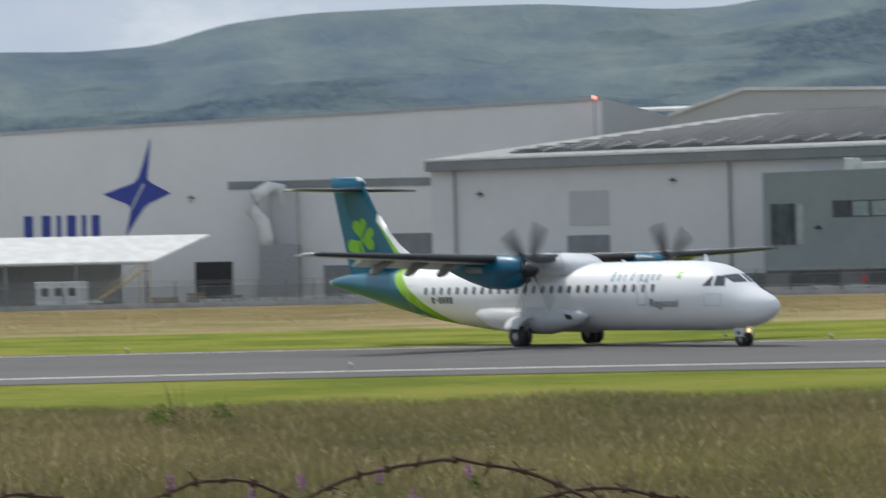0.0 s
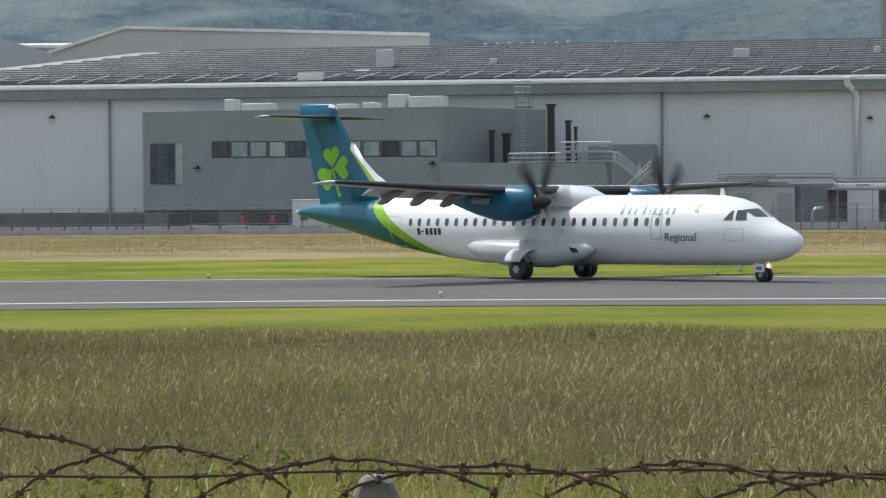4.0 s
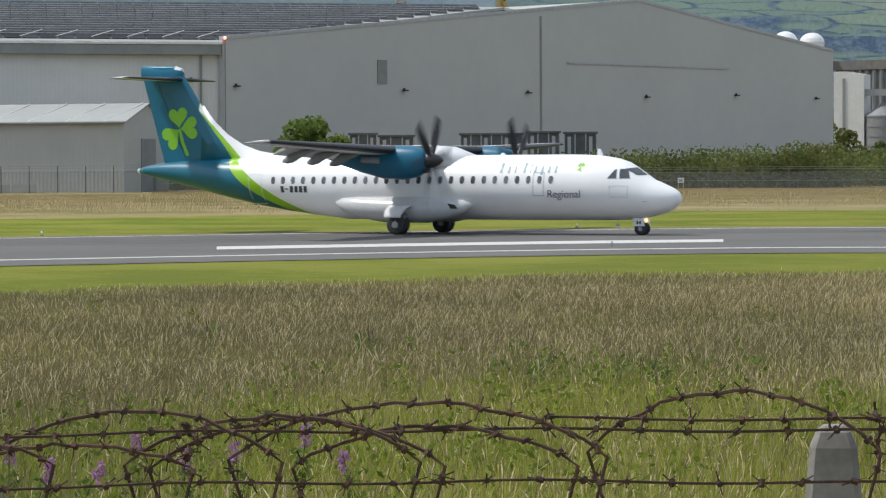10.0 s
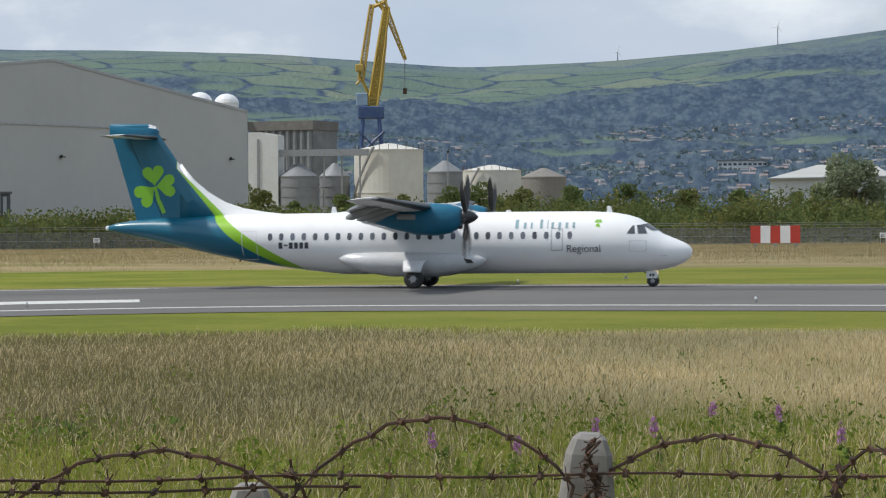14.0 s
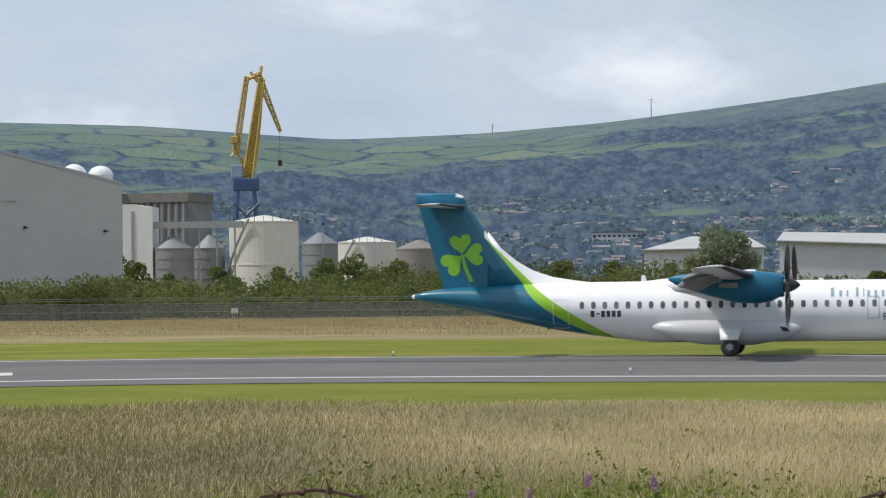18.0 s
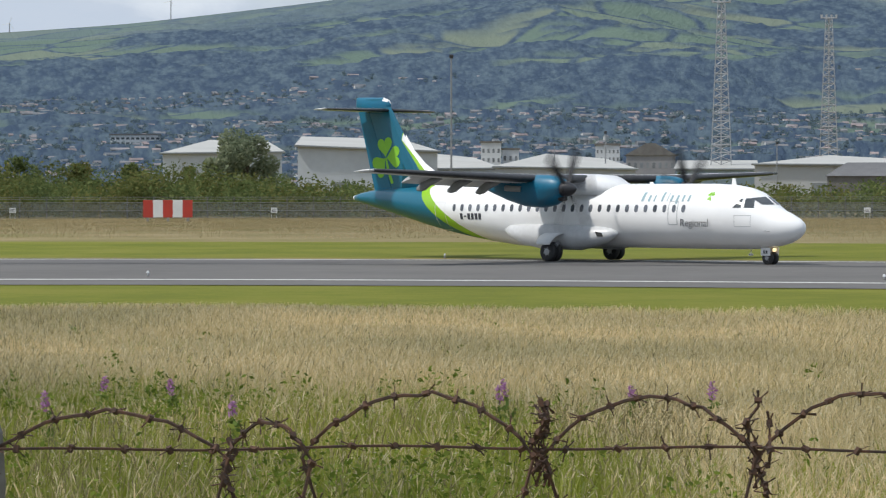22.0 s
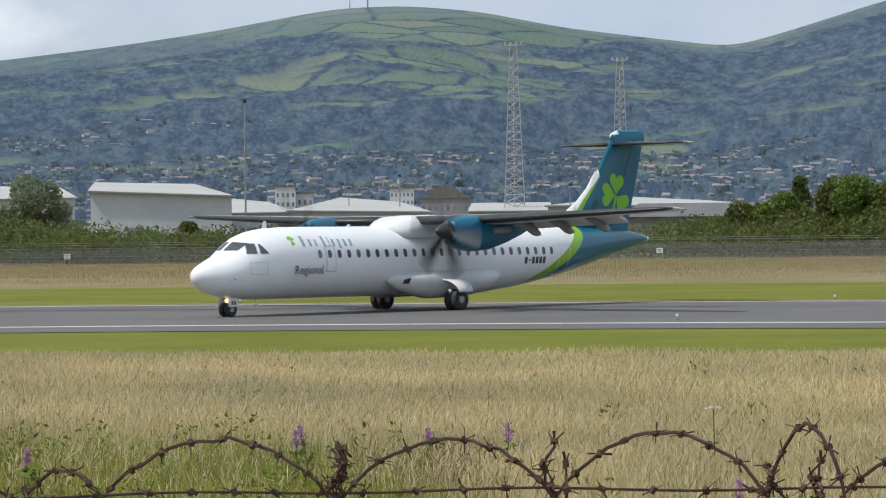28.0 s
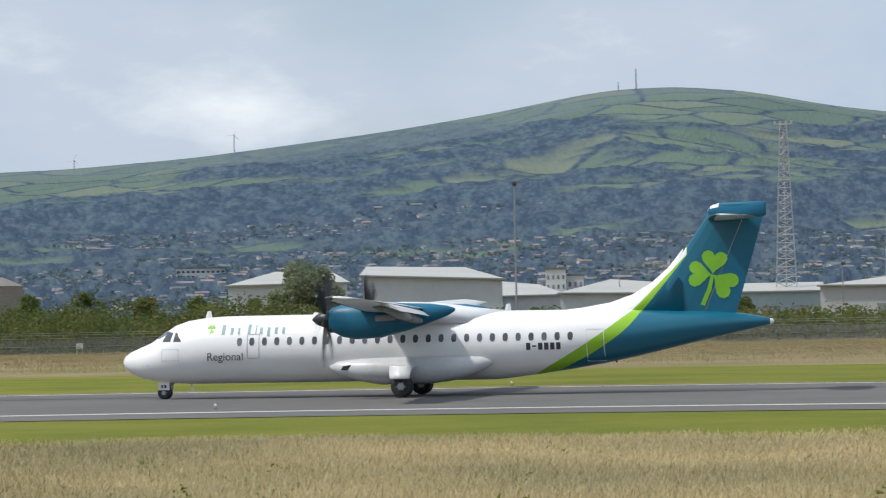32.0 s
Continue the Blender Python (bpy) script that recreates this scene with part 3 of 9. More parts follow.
def long_hangar():
    h = empty("hangar", pose(0, 0, 0), "long grey clad hangar with solar panels over its roof", "hangar")
    ez = 18.6
    back_l, back_r = at(-58, 470), at(-29, 440)
    EL, ER = at(-64.8, 395), at(-32.6, 375)
    RL, RR = at(-58.2, 440), at(-26.85, 416)
    solid("wall", [EL, ER, at(-32.6, 382), at(-58, 445)], 0, ez, RIB, h, "ribbed grey wall")
    on_wall(H1, "plinth", -64.7, -32.7, 0, 2.6, BRICK_GREY, h, "dark block plinth", 0.12)
    # roof
    zr_l, zr_r = 27.2, 26.2
    e0, e1 = Vector((*EL.xy, ez + 0.9)), Vector((*ER.xy, ez + 0.9))
    r0, r1 = Vector((*RL.xy, zr_l)), Vector((*RR.xy, zr_r))
    bm = bmesh.new()
    drop = Vector((0, 0, 0.4))
    loft(bm, [[a, b, b - drop, a - drop] for a, b in ((e0.lerp(e1, k / 40), r0.lerp(r1, k / 40)) for k in range(41))])
    part("roof", bm, SHED_ROOF, h, "low pitched grey roof")
    sheet("back_roof", [r0, r1, Vector((*at(-21, 560).xy, 19)), Vector((*at(-54, 560).xy, 19))], 0.4, ROOF_PALE, h)
    # eaves box and gutter
    bm = bmesh.new()
    box(bm, -0.4, -0.2, ez - 0.9, H1.u(-32.62), 1.3, ez + 0.45, H1.matrix(), 0.05)
    part("fascia", bm, EAVE, h, "deep grey boxed eaves")
    bm = bmesh.new()
    box(bm, -0.5, 0.4, ez + 0.454, H1.u(-32.6), 1.45, ez + 0.8, H1.matrix(), 0.04)
    part("gutter", bm, TRIM, h, "long white gutter")
    # solar panels: rows up the slope
    rows, cols = 15, 88
    pm = bmesh.new()
    box(pm, -0.5, -0.5, -0.5, 0.5, 0.5, 0.5)
    me = bpy.data.meshes.new("solar_panel")
    pm.to_mesh(me), pm.free()
    me.materials.append(PANEL)
    rail = bmesh.new()
    rest_v, rest_f = [], []
    for i in range(rows):
        v = 0.09 + 0.87 * i / (rows - 1)
        for j in range(cols):
            u = (j + 0.5) / cols
            u = 0.035 + 0.955 * u
            if (i, j) in ((3, 23), (3, 24), (4, 23), (2, 45), (2, 46), (3, 46)):
                continue
            p = (e0 * (1 - u) + e1 * u) * (1 - v) + (r0 * (1 - u) + r1 * u) * v
            if v > 1.02:
                continue
            along = ((e1 - e0) * (1 - v) + (r1 - r0) * v)
            wdt = along.length / cols * 0.90
            slope = ((r0 - e0) * (1 - u) + (r1 - e1) * u)
            dpt = slope.length / rows * 0.80
            x = along.normalized()
            y = (slope - x * slope.dot(x)).normalized()
            z = x.cross(y)
            m = Matrix((x, y, z)).transposed().to_4x4()
            m = Matrix.Translation(p + z * 0.22) @ m @ pose(0, 0, 0, 4, 0, 0) @ Matrix.Diagonal((wdt, dpt, 0.05, 1))
            if i < 3:
                ob = new("solar_panel", me)
                ob.parent = h
                ob.matrix_basis = m
            else:
                k = len(rest_v)
                for q in ((-0.5, -0.5, -0.5), (0.5, -0.5, -0.5), (0.5, 0.5, -0.5), (-0.5, 0.5, -0.5), (-0.5, -0.5, 0.5), (0.5, -0.5, 0.5), (0.5, 0.5, 0.5), (-0.5, 0.5, 0.5)):
                    rest_v.append(tuple(m @ Vector(q)))
                for f in ((0, 3, 2, 1), (4, 5, 6, 7), (0, 1, 5, 4), (1, 2, 6, 5), (2, 3, 7, 6), (3, 0, 4, 7)):
                    rest_f.append(tuple(k + q for q in f))
            if j % 2 == 0 and i == 0:
                q0, q1 = p + z * 0.25 - slope.normalized() * dpt * 0.55, p + z * 0.75 + slope.normalized() * dpt * 0.75
                bar(rail, q0, q1, 0.065, 4)
    for i in range(rows - 1):
        v = 0.09 + 0.87 * (i + 0.5) / (rows - 1)
        bm = bmesh.new()
        lift = Vector((0, 0, 0.34))
        bar(bm, (e0.lerp(r0, v)).lerp(e1.lerp(r1, v), 0.035) + lift, (e0.lerp(r0, v)).lerp(e1.lerp(r1, v), 0.99) + lift, 0.06, 4)
        part("row_rail", bm, GREY_METAL, h, "thin grey rail along a panel row")
    t = mesh_part("solar_field", rest_v, rest_f, PANEL, h, "dark solar panels further up the roof")
    t["kind"] = "stuff"
    part("panel_rail", rail, TRIM, h, "pale mounting rail")["kind"] = "stuff"
    # roof boxes
    for az, el, w, hh in ((-53.2, 3.02, 2.2, 2.4), (-46.0, 2.98, 2.2, 2.4), (-54.7, 2.66, 3.4, 1.0), (-49.8, 2.66, 3.4, 1.0), (-51.0, 2.95, 0.9, 0.7), (-47.0, 2.92, 0.9, 0.7), (-43.3, 3.12, 0.9, 0.6)):
        d = 379 if el < 2.9 else 392
        bm = bmesh.new()
        box(bm, -w / 2, -0.8, -0.4 - hh * 0.5, w / 2, 0.8, hh / 2, bevel=0.06)
        ob = part("roof_vent", bm, ROOF_PALE, h, "pale roof vent box")
        ob.matrix_basis = Matrix.Translation(at(az, d, up(el, d))) @ Euler((0, 0, H1_ANG)).to_matrix().to_4x4()
    # openings, lamps, pipes
    on_wall(H1, "roller_door", -62.05, -61.2, 0, H1.z(-61.7, 0.78), DOOR_GREY, h, "grey roller door", 0.14)
    on_wall(H1, "louvre", -62.0, -61.2, H1.z(-61.7, 0.98), H1.z(-61.7, 1.68), FLAT, h, "grey louvre panel", 0.1)
    on_wall(H1, "roof_door_frame", -61.1, -61.06, 0, 6, STEEL, h)
    for az, el in ((-63.8, 1.65), (-59.9, 1.85), (-46.7, 1.8), (-43.45, 1.73), (-40.66, 1.76), (-38.2, 1.82), (-33.2, 1.75)):
        wall_lamp(H1, az, el, h)
    for az in (-64.3, -58.75, -47.6, -38.66, -33.0):
        downpipe(H1, az, 0, ez - 0.8, 0.16, EAVE, h)
    downpipe(H1, -43.7, 3.0, ez + 0.3, 0.45, TRIM, h, True)
    # beacon poles
    for az, d, z0, z1 in ((-32.5, 374, 18, up(2.55, 374)),):
        bm = bmesh.new()
        bar(bm, at(az, d, 6), at(az, d, z1), 0.07, 6)
        part("beacon_pole", bm, EAVE, h)
        bm = bmesh.new()
        bmesh.ops.create_uvsphere(bm, u_segments=8, v_segments=6, radius=0.22, matrix=Matrix.Translation(at(az, d, z1 + 0.3)))
        part("beacon", bm, LAMP_RED, h, "lit red obstruction beacon")
    return h


long_hangar()


def gable_hangar():
    h = empty("hangar", pose(0, 0, 0), "plain grey gable end of a large hangar", "hangar")
    g = Wall(-32.55, 374, -24.15, 440)
    uL, uA, uR = 0.0, g.u(-24.15), g.u(-20.25)
    zL, zA, zR = 19.8, 28.3, g.z(-20.25, 2.24)
    bm = bmesh.new()
    prism(bm, [(0, 0), (uR, 0), (uR, zR), (uA, zA), (0, zL)], -0.6, 0.0, g.matrix())
    part("gable_wall", bm, FLAT, h, "smooth grey gable wall")
    bm = bmesh.new()
    for (x0, z0), (x1, z1) in (((0, zL), (uA, zA)), ((uA, zA), (uR, zR))):
        q = [(x0, z0 - 0.05), (x1, z1 - 0.05), (x1, z1 + 0.4), (x0, z0 + 0.4)]
        prism(bm, q, -0.7, 0.12, g.matrix())
    part("verge_trim", bm, STEEL, h, "pale verge trim")
    back = [g.p(uR, 0, -0.6), g.p(uR, 0, -90), g.p(uR - 0.5, 0, -90), g.p(uR - 0.5, 0, -0.6)]
    solid("side_wall", [p.xy for p in back], 0, zR, RIB, h)
    sheet("right_roof", [g.p(uA, zA + 0.2, -0.5), g.p(uR + 0.3, zR + 0.1, -0.5), g.p(uR + 0.3, zR + 0.1, -90), g.p(uA, zA + 0.2, -90)], 0.4, ROOF_PALE, h)
    on_wall(g, "plinth", -32.5, -20.3, 0, 2.8, EAVE, h, "dark plinth", 0.1)
    on_wall(g, "louvre", -29.43, -29.24, g.z(-29.3, 1.66), g.z(-29.3, 2.14), EAVE, h, "dark tall louvre", 0.12)
    on_wall(g, "door_head", -25.6, -22.35, g.z(-24, 1.98), g.z(-24, 2.02), STEEL, h, "long horizontal door track", 0.15)
    on_wall(g, "seam", -26.14, -26.10, 2.8, g.z(-26, 3.0), EAVE, h, "", 0.07)
    for az, el in ((-32.3, 1.62), (-28.9, 1.52), (-26.4, 1.46), (-24.0, 1.36), (-22.2, 1.38), (-20.6, 1.3)):
        wall_lamp(g, az, el, h)
    bm = bmesh.new()
    box(bm, g.u(-21.9), 0.0, 0, g.u(-20.3), 0.3, 3.6, g.matrix())
    part("low_louvre", bm, EAVE, h, "dark low louvre")


gable_hangar()


# ---------------------------------------------------------------- hangar with the star sign
def star_hangar():
    h = empty("hangar", pose(0, 0, 0), "pale grey hangar with a blue star sign on its wall", "hangar")
    w = Wall(-82, 452, -61.3, 424)
    uR = w.u(-61.3)
    z_r, z_m, u_m = w.z(-61.3, 3.52), w.z(-73.4, 3.03), w.u(-73.4)
    top_l = z_r + (z_m - z_r) * uR / (uR - u_m)
    back = [w.p(0, 0, -70), w.p(uR, 0, -70)]
    solid("wall", [w.a.xy, w.b.xy, back[1].xy, back[0].xy], 0, [top_l, z_r, z_r - 4, top_l - 4], clad_material("pale_ribbed_cladding", (0.70, 0.70, 0.69), (0.64, 0.64, 0.63), 0.8, 0.4, -math.atan2(w.d.y, w.d.x)), h, "pale grey clad wall")
    bm = bmesh.new()
    prism(bm, [(0, top_l - 0.1), (uR, z_r - 0.1), (uR, z_r + 0.35), (0, top_l + 0.35)], -0.4, 0.25, w.matrix())
    part("parapet_trim", bm, STEEL, h)
    on_wall(w, "louvre_band", -68.9, -64.4, w.z(-66, 1.86), w.z(-66, 2.02), EAVE, h, "long dark louvre band", 0.15)
    # first door is a dark slab painted as the doorway's shaded inside
    on_wall(w, "roller_door", -69.6, -68.85, 0, w.z(-69, 0.4), DARK, h, "dark slab for the shade in an open doorway", 0.12)
    on_wall(w, "roller_door", -65.8, -64.6, 0, w.z(-65, 0.9), DOOR_GREY, h, "grey roller door", 0.12)
    on_wall(w, "roller_door", -67.0, -66.3, 0, w.z(-66.6, 0.28), DOOR_GREY, h, "", 0.12)
    wall_lamp(w, -69.65, 1.7, h)
    # star of four uneven points, split by a pale slit
    def pt(az, el):
        return (w.u(az), w.z(az, el))
    star = [pt(-70.44, 2.93), pt(-70.53, 2.1), pt(-70.46, 2.02), pt(-70.06, 1.8), pt(-70.5, 1.6), pt(-70.6, 1.52), pt(-70.98, 0.94), pt(-70.86, 1.5), pt(-70.94, 1.6), pt(-71.42, 1.8), pt(-70.8, 2.02), pt(-70.7, 2.14)]
    bm = bmesh.new()
    prism(bm, star, 0.03, 0.12, w.matrix())
    part("star_sign", bm, LOGO_BLUE, h, "blue four-pointed star shape")
    bm = bmesh.new()
    prism(bm, [pt(-70.62, 2.0), pt(-70.58, 2.0), pt(-70.84, 1.5), pt(-70.87, 1.5)], 0.125, 0.14, w.matrix())
    part("star_slit", bm, CLAD_PALE, h, "pale slit through the star")
    # word drawn as plain bars
    az = -73.06
    for k, wd in enumerate((0.29, 0.29, 0.08, 0.29, 0.08, 0.26)):
        z0, z1 = w.z(az, 0.95), w.z(az, 1.39)
        bm = bmesh.new()
        u0, u1 = w.u(az), w.u(az + wd)
        q = (u1 - u0) * (0.2 if wd > 0.1 else 0.0)
        box(bm, u0 + q, 0.03, z0, u1 - q, 0.1, z1, w.matrix())
        part("sign_bar", bm, LOGO_BLUE, h, "blue sign bar")
        az += wd + 0.065
    # pale bent duct up the wall
    bm = bmesh.new()
    pts = [w.p(w.u(-67.75), 13.0, 1.2), w.p(w.u(-67.85), 16.8, 1.3), w.p(w.u(-68.05), 16.9, 2.6), w.p(w.u(-68.3), 15.6, 3.6), w.p(w.u(-68.38), 13.5, 3.8), w.p(w.u(-68.15), 11.6, 3.4), w.p(w.u(-68.1), 9.6, 3.2), w.p(w.u(-68.1), 8.2, 3.2)]
    tube(bm, pts, 1.05, 12)
    d = part("exhaust_duct", bm, TRIM, h, "thick white bent exhaust duct", True)
    bm = bmesh.new()
    box(bm, w.u(-68.25), 0.2, 0, w.u(-67.45), 4.2, 8.3, w.matrix(), 0.05)
    part("duct_plant", bm, GREY_METAL, d, "grey plant box")
    bm = bmesh.new()
    box(bm, w.u(-68.0), 0.2, 8.304, w.u(-67.5), 2.2, 16.5, w.matrix(), 0.05)
    part("riser", bm, FLAT, d)
    # beacon
    bm = bmesh.new()
    bar(bm, at(-61.45, 421, 18), at(-61.45, 421, up(3.5, 421)), 0.09, 6)
    part("beacon_pole", bm, EAVE, h)
    bm = bmesh.new()
    bmesh.ops.create_uvsphere(bm, u_segments=8, v_segments=6, radius=0.25, matrix=Matrix.Translation(at(-61.45, 421, up(3.56, 421))))
    part("beacon", bm, LAMP_RED, h, "lit red obstruction beacon")
    # side wall with a falling verge
    solid("side_wall", [at(-61.3, 424).xy, at(-59.9, 470).xy, at(-60.2, 480).xy, at(-61.6, 434).xy], 0, [z_r + 0.2, up(3.14, 470), up(3.14, 470), z_r + 0.2], FLAT, h)
    # higher hall behind
    b = empty("hangar", pose(0, 0, 0), "grey hangar hall with a white roof edge", "hangar")
    v = Wall(-60.4, 560, -52.3, 560)
    uA = v.u(-58.45)
    prof = [(0, 0), (v.u(-52.3), 0), (v.u(-52.3), up(3.47, 560)), (uA, up(3.62, 560)), (0, up(2.98, 560))]
    bm = bmesh.new()
    prism(bm, prof, -40, 0, v.matrix())
    part("wall", bm, FLAT, b)
    for (x0, z0), (x1, z1) in ((prof[4], prof[3]), (prof[3], prof[2])):
        bm = bmesh.new()
        prism(bm, [(x0, z0), (x1, z1), (x1, z1 + 0.6), (x0, z0 + 0.6)], -40, 0.6, v.matrix())
        part("roof_edge", bm, TRIM, b, "white roof edge")
    sheet("low_roof", [v.p(-9, up(3.3, 560), 0), v.p(v.u(-59.3), up(3.3, 560), 0), v.p(v.u(-59.3), up(3.42, 560), -12), v.p(-9, up(3.4, 560), -12)], 0.5, TRIM, b, "white sheet roof in the valley")


star_hangar()


def marquee():
    m = empty("marquee", pose(0, 0, 0), "open-sided shelter with a long white roof", "shelter")
    w = Wall(-82, 392, -70.45, 386)
    u1 = w.u(-70.45)
    ez, rz = 6.0, 9.7
    e0, e1 = w.p(0, ez, 0), w.p(u1, ez, 0)
    r0, r1 = w.p(0, rz, -13), w.p(u1 + 8.5, rz, -13)
    b0, b1 = w.p(0, ez, -26), w.p(u1, ez, -26)
    sheet("roof", [e0, e1, r1, r0], 0.25, TRIM, m, "white sheeted roof")
    sheet("roof", [r0, r1, b1, b0], 0.25, TRIM, m, "white sheeted roof")
    for k in range(9):
        u = 2 + (u1 - 3) * k / 8
        bm = bmesh.new()
        bar(bm, w.p(u, 0, -0.3), w.p(u, ez - 0.1, -0.3), 0.16, 6)
        part("post", bm, GREY_METAL, m)
    bm = bmesh.new()
    box(bm, 1, -16, 0, u1 - 4, -15.5, 5.7, w.matrix())
    part("inner_wall", bm, CLAD_PALE, m, "pale inner wall")


marquee()


# ---------------------------------------------------------------- slate office block and plant
def office():
    o = empty("office_building", pose(0, 0, 0), "dark slate clad office with ribbon windows", "office building")
    w = Wall(-58.1, 368, -52.08, 352)
    zt = w.z(-55, 2.0)
    bk = [w.p(w.u(-52.08), 0, -14), w.p(0, 0, -14)]
    side = at(-49.95, 366)
    solid("upper_block", [w.a.xy, w.b.xy, side.xy, bk[1].xy], 2.9, zt, CLAD_DARK, o, "slate cladding")
    solid("base", [w.p(0, 0, -0.3).xy, w.p(w.u(-52.08) - 0.3, 0, -0.3).xy, w.p(w.u(-52.08) - 0.3, 0, -14).xy, w.p(0, 0, -14).xy], 0, 2.896, BRICK_GREY, o, "dark block base")
    low = Wall(-52.1, 351.5, -48.75, 345)
    bm = bmesh.new()
    uu = low.u(-48.75)
    prism(bm, [(0, 0), (uu + 0.9, 0), (uu, low.z(-50, 0.87)), (0, low.z(-50, 0.92))], -12, 0, low.matrix())
    part("low_block", bm, CLAD_DARK, o, "low slate wing with a sloping end")
    on_wall(low, "garage_door", -51.6, -49.4, 0, low.z(-51, 0.3), CLAD, o, "wide grey shutter", 0.1)
    on_wall(low, "notice", -50.1, -49.98, low.z(-51, -0.02), low.z(-51, 0.12), TRIM, o, "", 0.16)
    # ribbon of windows
    azs = np.linspace(-56.72, -52.15, 13)
    for k in range(12):
        z0, z1 = w.z(azs[k], 1.03), w.z(azs[k], 1.36)
        f = on_wall(w, "window_frame", azs[k] + 0.01, azs[k + 1] - 0.01, z0, z1, DARK, o, "", 0.05)
        on_wall(w, "window", azs[k] + 0.035, azs[k + 1] - 0.035, z0 + 0.12, z1 - 0.12, GLASS if k in (0, 4, 9) else BLIND if k in (3, 7) else GLASS_TEAL, f, "pale blind" if k in (3, 7) else "", 0.09)
    for k in range(4):
        a0 = -57.95 + 0.17 * k
        on_wall(w, "entrance_pane", a0, a0 + 0.15, w.z(a0, 0.5), w.z(a0, 1.32), GLASS if k < 3 else BLIND, o, "tall dark entrance glazing", 0.1)
    # dark slabs stand for the shade inside the ground floor openings
    for a0, a1 in ((-57.6, -56.6), (-56.1, -55.2), (-54.9, -54.3), (-53.9, -52.6)):
        on_wall(w, "opening_shade", a0, a1, 0.5, 2.5, DARK, o, "dark slab for the shade in a ground floor opening", 0.0, -0.4)
    for az, el in ((-57.0, 0.82), (-54.6, 0.86), (-52.25, 0.88)):
        wall_lamp(w, az, el, o)
    for az in (-56.15, -55.55):
        on_wall(w, "red_notice", az, az + 0.08, 1.2, 2.2, RED, o, "small red notice", 0.06)
    # plant on the roof
    for az, wd, hh in ((-56.55, 1.4, 1.6), (-56.0, 4.2, 1.0), (-54.2, 2.4, 0.7), (-53.7, 1.8, 0.8), (-53.15, 2.2, 1.8), (-52.55, 4.6, 1.5)):
        bm = bmesh.new()
        u = w.u(az)
        box(bm, u - wd / 2, -5, zt + 0.004, u + wd / 2, -3, zt + hh, w.matrix(), 0.06)
        part("roof_unit", bm, ROOF_PALE, o, "pale roof plant unit")
    # side wall: flues, ladder tower with landings and a caged head
    m = Wall(-50.42, 352, -50.0, 352)
    for dx in (-0.8, 0.8):
        bm = bmesh.new()
        for dy in (-0.8, 0.8):
            bar(bm, m.p(dx, 9.4, dy - 2), m.p(dx, 17.2, dy - 2), 0.09, 4)
        part("tower_post", bm, EAVE, o, "dark steel tower posts")
    for z in (10.6, 13.0, 15.4):
        bm = bmesh.new()
        box(bm, -1.0, -3.0, z, 1.3, -1.0, z + 0.16, m.matrix())
        part("landing", bm, EAVE, o, "dark steel landing")
        for sx, hz in ((-1.0, 0.6), (-1.0, 1.1)):
            bm = bmesh.new()
            bar(bm, m.p(sx, z + hz, -1), m.p(1.3, z + hz, -1), 0.05, 4)
            bar(bm, m.p(1.3, z, -1), m.p(1.3, z + hz, -1), 0.05, 4)
            part("guard_rail", bm, EAVE, o)
    for k in range(24):
        bm = bmesh.new()
        bar(bm, m.p(-0.3, 9.6 + 0.33 * k, -0.95), m.p(0.3, 9.6 + 0.33 * k, -0.95), 0.04, 4)
        part("rung", bm, STEEL, o)
    bm = bmesh.new()
    for z in (17.3, 18.0, 18.7):
        tube(bm, [m.p(0.95 * math.cos(q), z, -2 + 0.95 * math.sin(q)) for q in np.linspace(0, 2 * math.pi, 13)], 0.06, 4)
    for q in np.linspace(0, 2 * math.pi, 9)[:-1]:
        bar(bm, m.p(0.95 * math.cos(q), 17.0, -2 + 0.95 * math.sin(q)), m.p(0.95 * math.cos(q), 18.75, -2 + 0.95 * math.sin(q)), 0.045, 4)
    part("ladder_cage", bm, STEEL, o, "pale hooped cage at the ladder's head")
    for az, d, z0, z1, r in ((-51.05, 356, 10.0, 12.4, 0.34), (-50.75, 357, 9.0, 12.0, 0.5), (-49.85, 356, 9.0, 15.6, 0.5), (-49.5, 358, 9.0, 13.6, 0.35), (-49.35, 358, 9.0, 12.8, 0.2)):
        bm = bmesh.new()
        bar(bm, at(az, d, z0 - 2), at(az, d, z1), r, 8)
        bar(bm, at(az, d, z1), at(az, d, z1 + 0.3), r * 1.35, 8)
        part("flue", bm, DARK, o, "dark steel flue")
    # railed walkway on the low roof, with a raised deck at its end
    zg = low.z(-50, 0.9)

    def railing(a0, a1, z, y, n, name):
        for hz in (0.08, 0.6, 1.15):
            bm = bmesh.new()
            bar(bm, low.p(low.u(a0), z + hz, y), low.p(low.u(a1), z + hz, y), 0.065, 4)
            part(name, bm, STEEL, o, "galvanised walkway rail")
        for k in range(n + 1):
            bm = bmesh.new()
            u = low.u(a0 + (a1 - a0) * k / n)
            bar(bm, low.p(u, z, y), low.p(u, z + 1.15, y), 0.055, 4)
            part("rail_post", bm, STEEL, o)
    for y in (-0.8, -2.6):
        railing(-50.75, -48.6, zg, y, 8, "walkway_rail")
        railing(-49.7, -48.75, zg + 1.3, y, 4, "deck_rail")
    bm = bmesh.new()
    box(bm, low.u(-50.75), -2.7, zg - 0.02, low.u(-48.6), -0.7, zg + 0.12, low.matrix(), 0.02)
    part("walkway", bm, STEEL, o, "pale grating walkway")
    bm = bmesh.new()
    box(bm, low.u(-49.7), -2.7, zg + 1.16, low.u(-48.75), -0.7, zg + 1.3, low.matrix(), 0.02)
    part("deck", bm, STEEL, o, "raised grating deck")
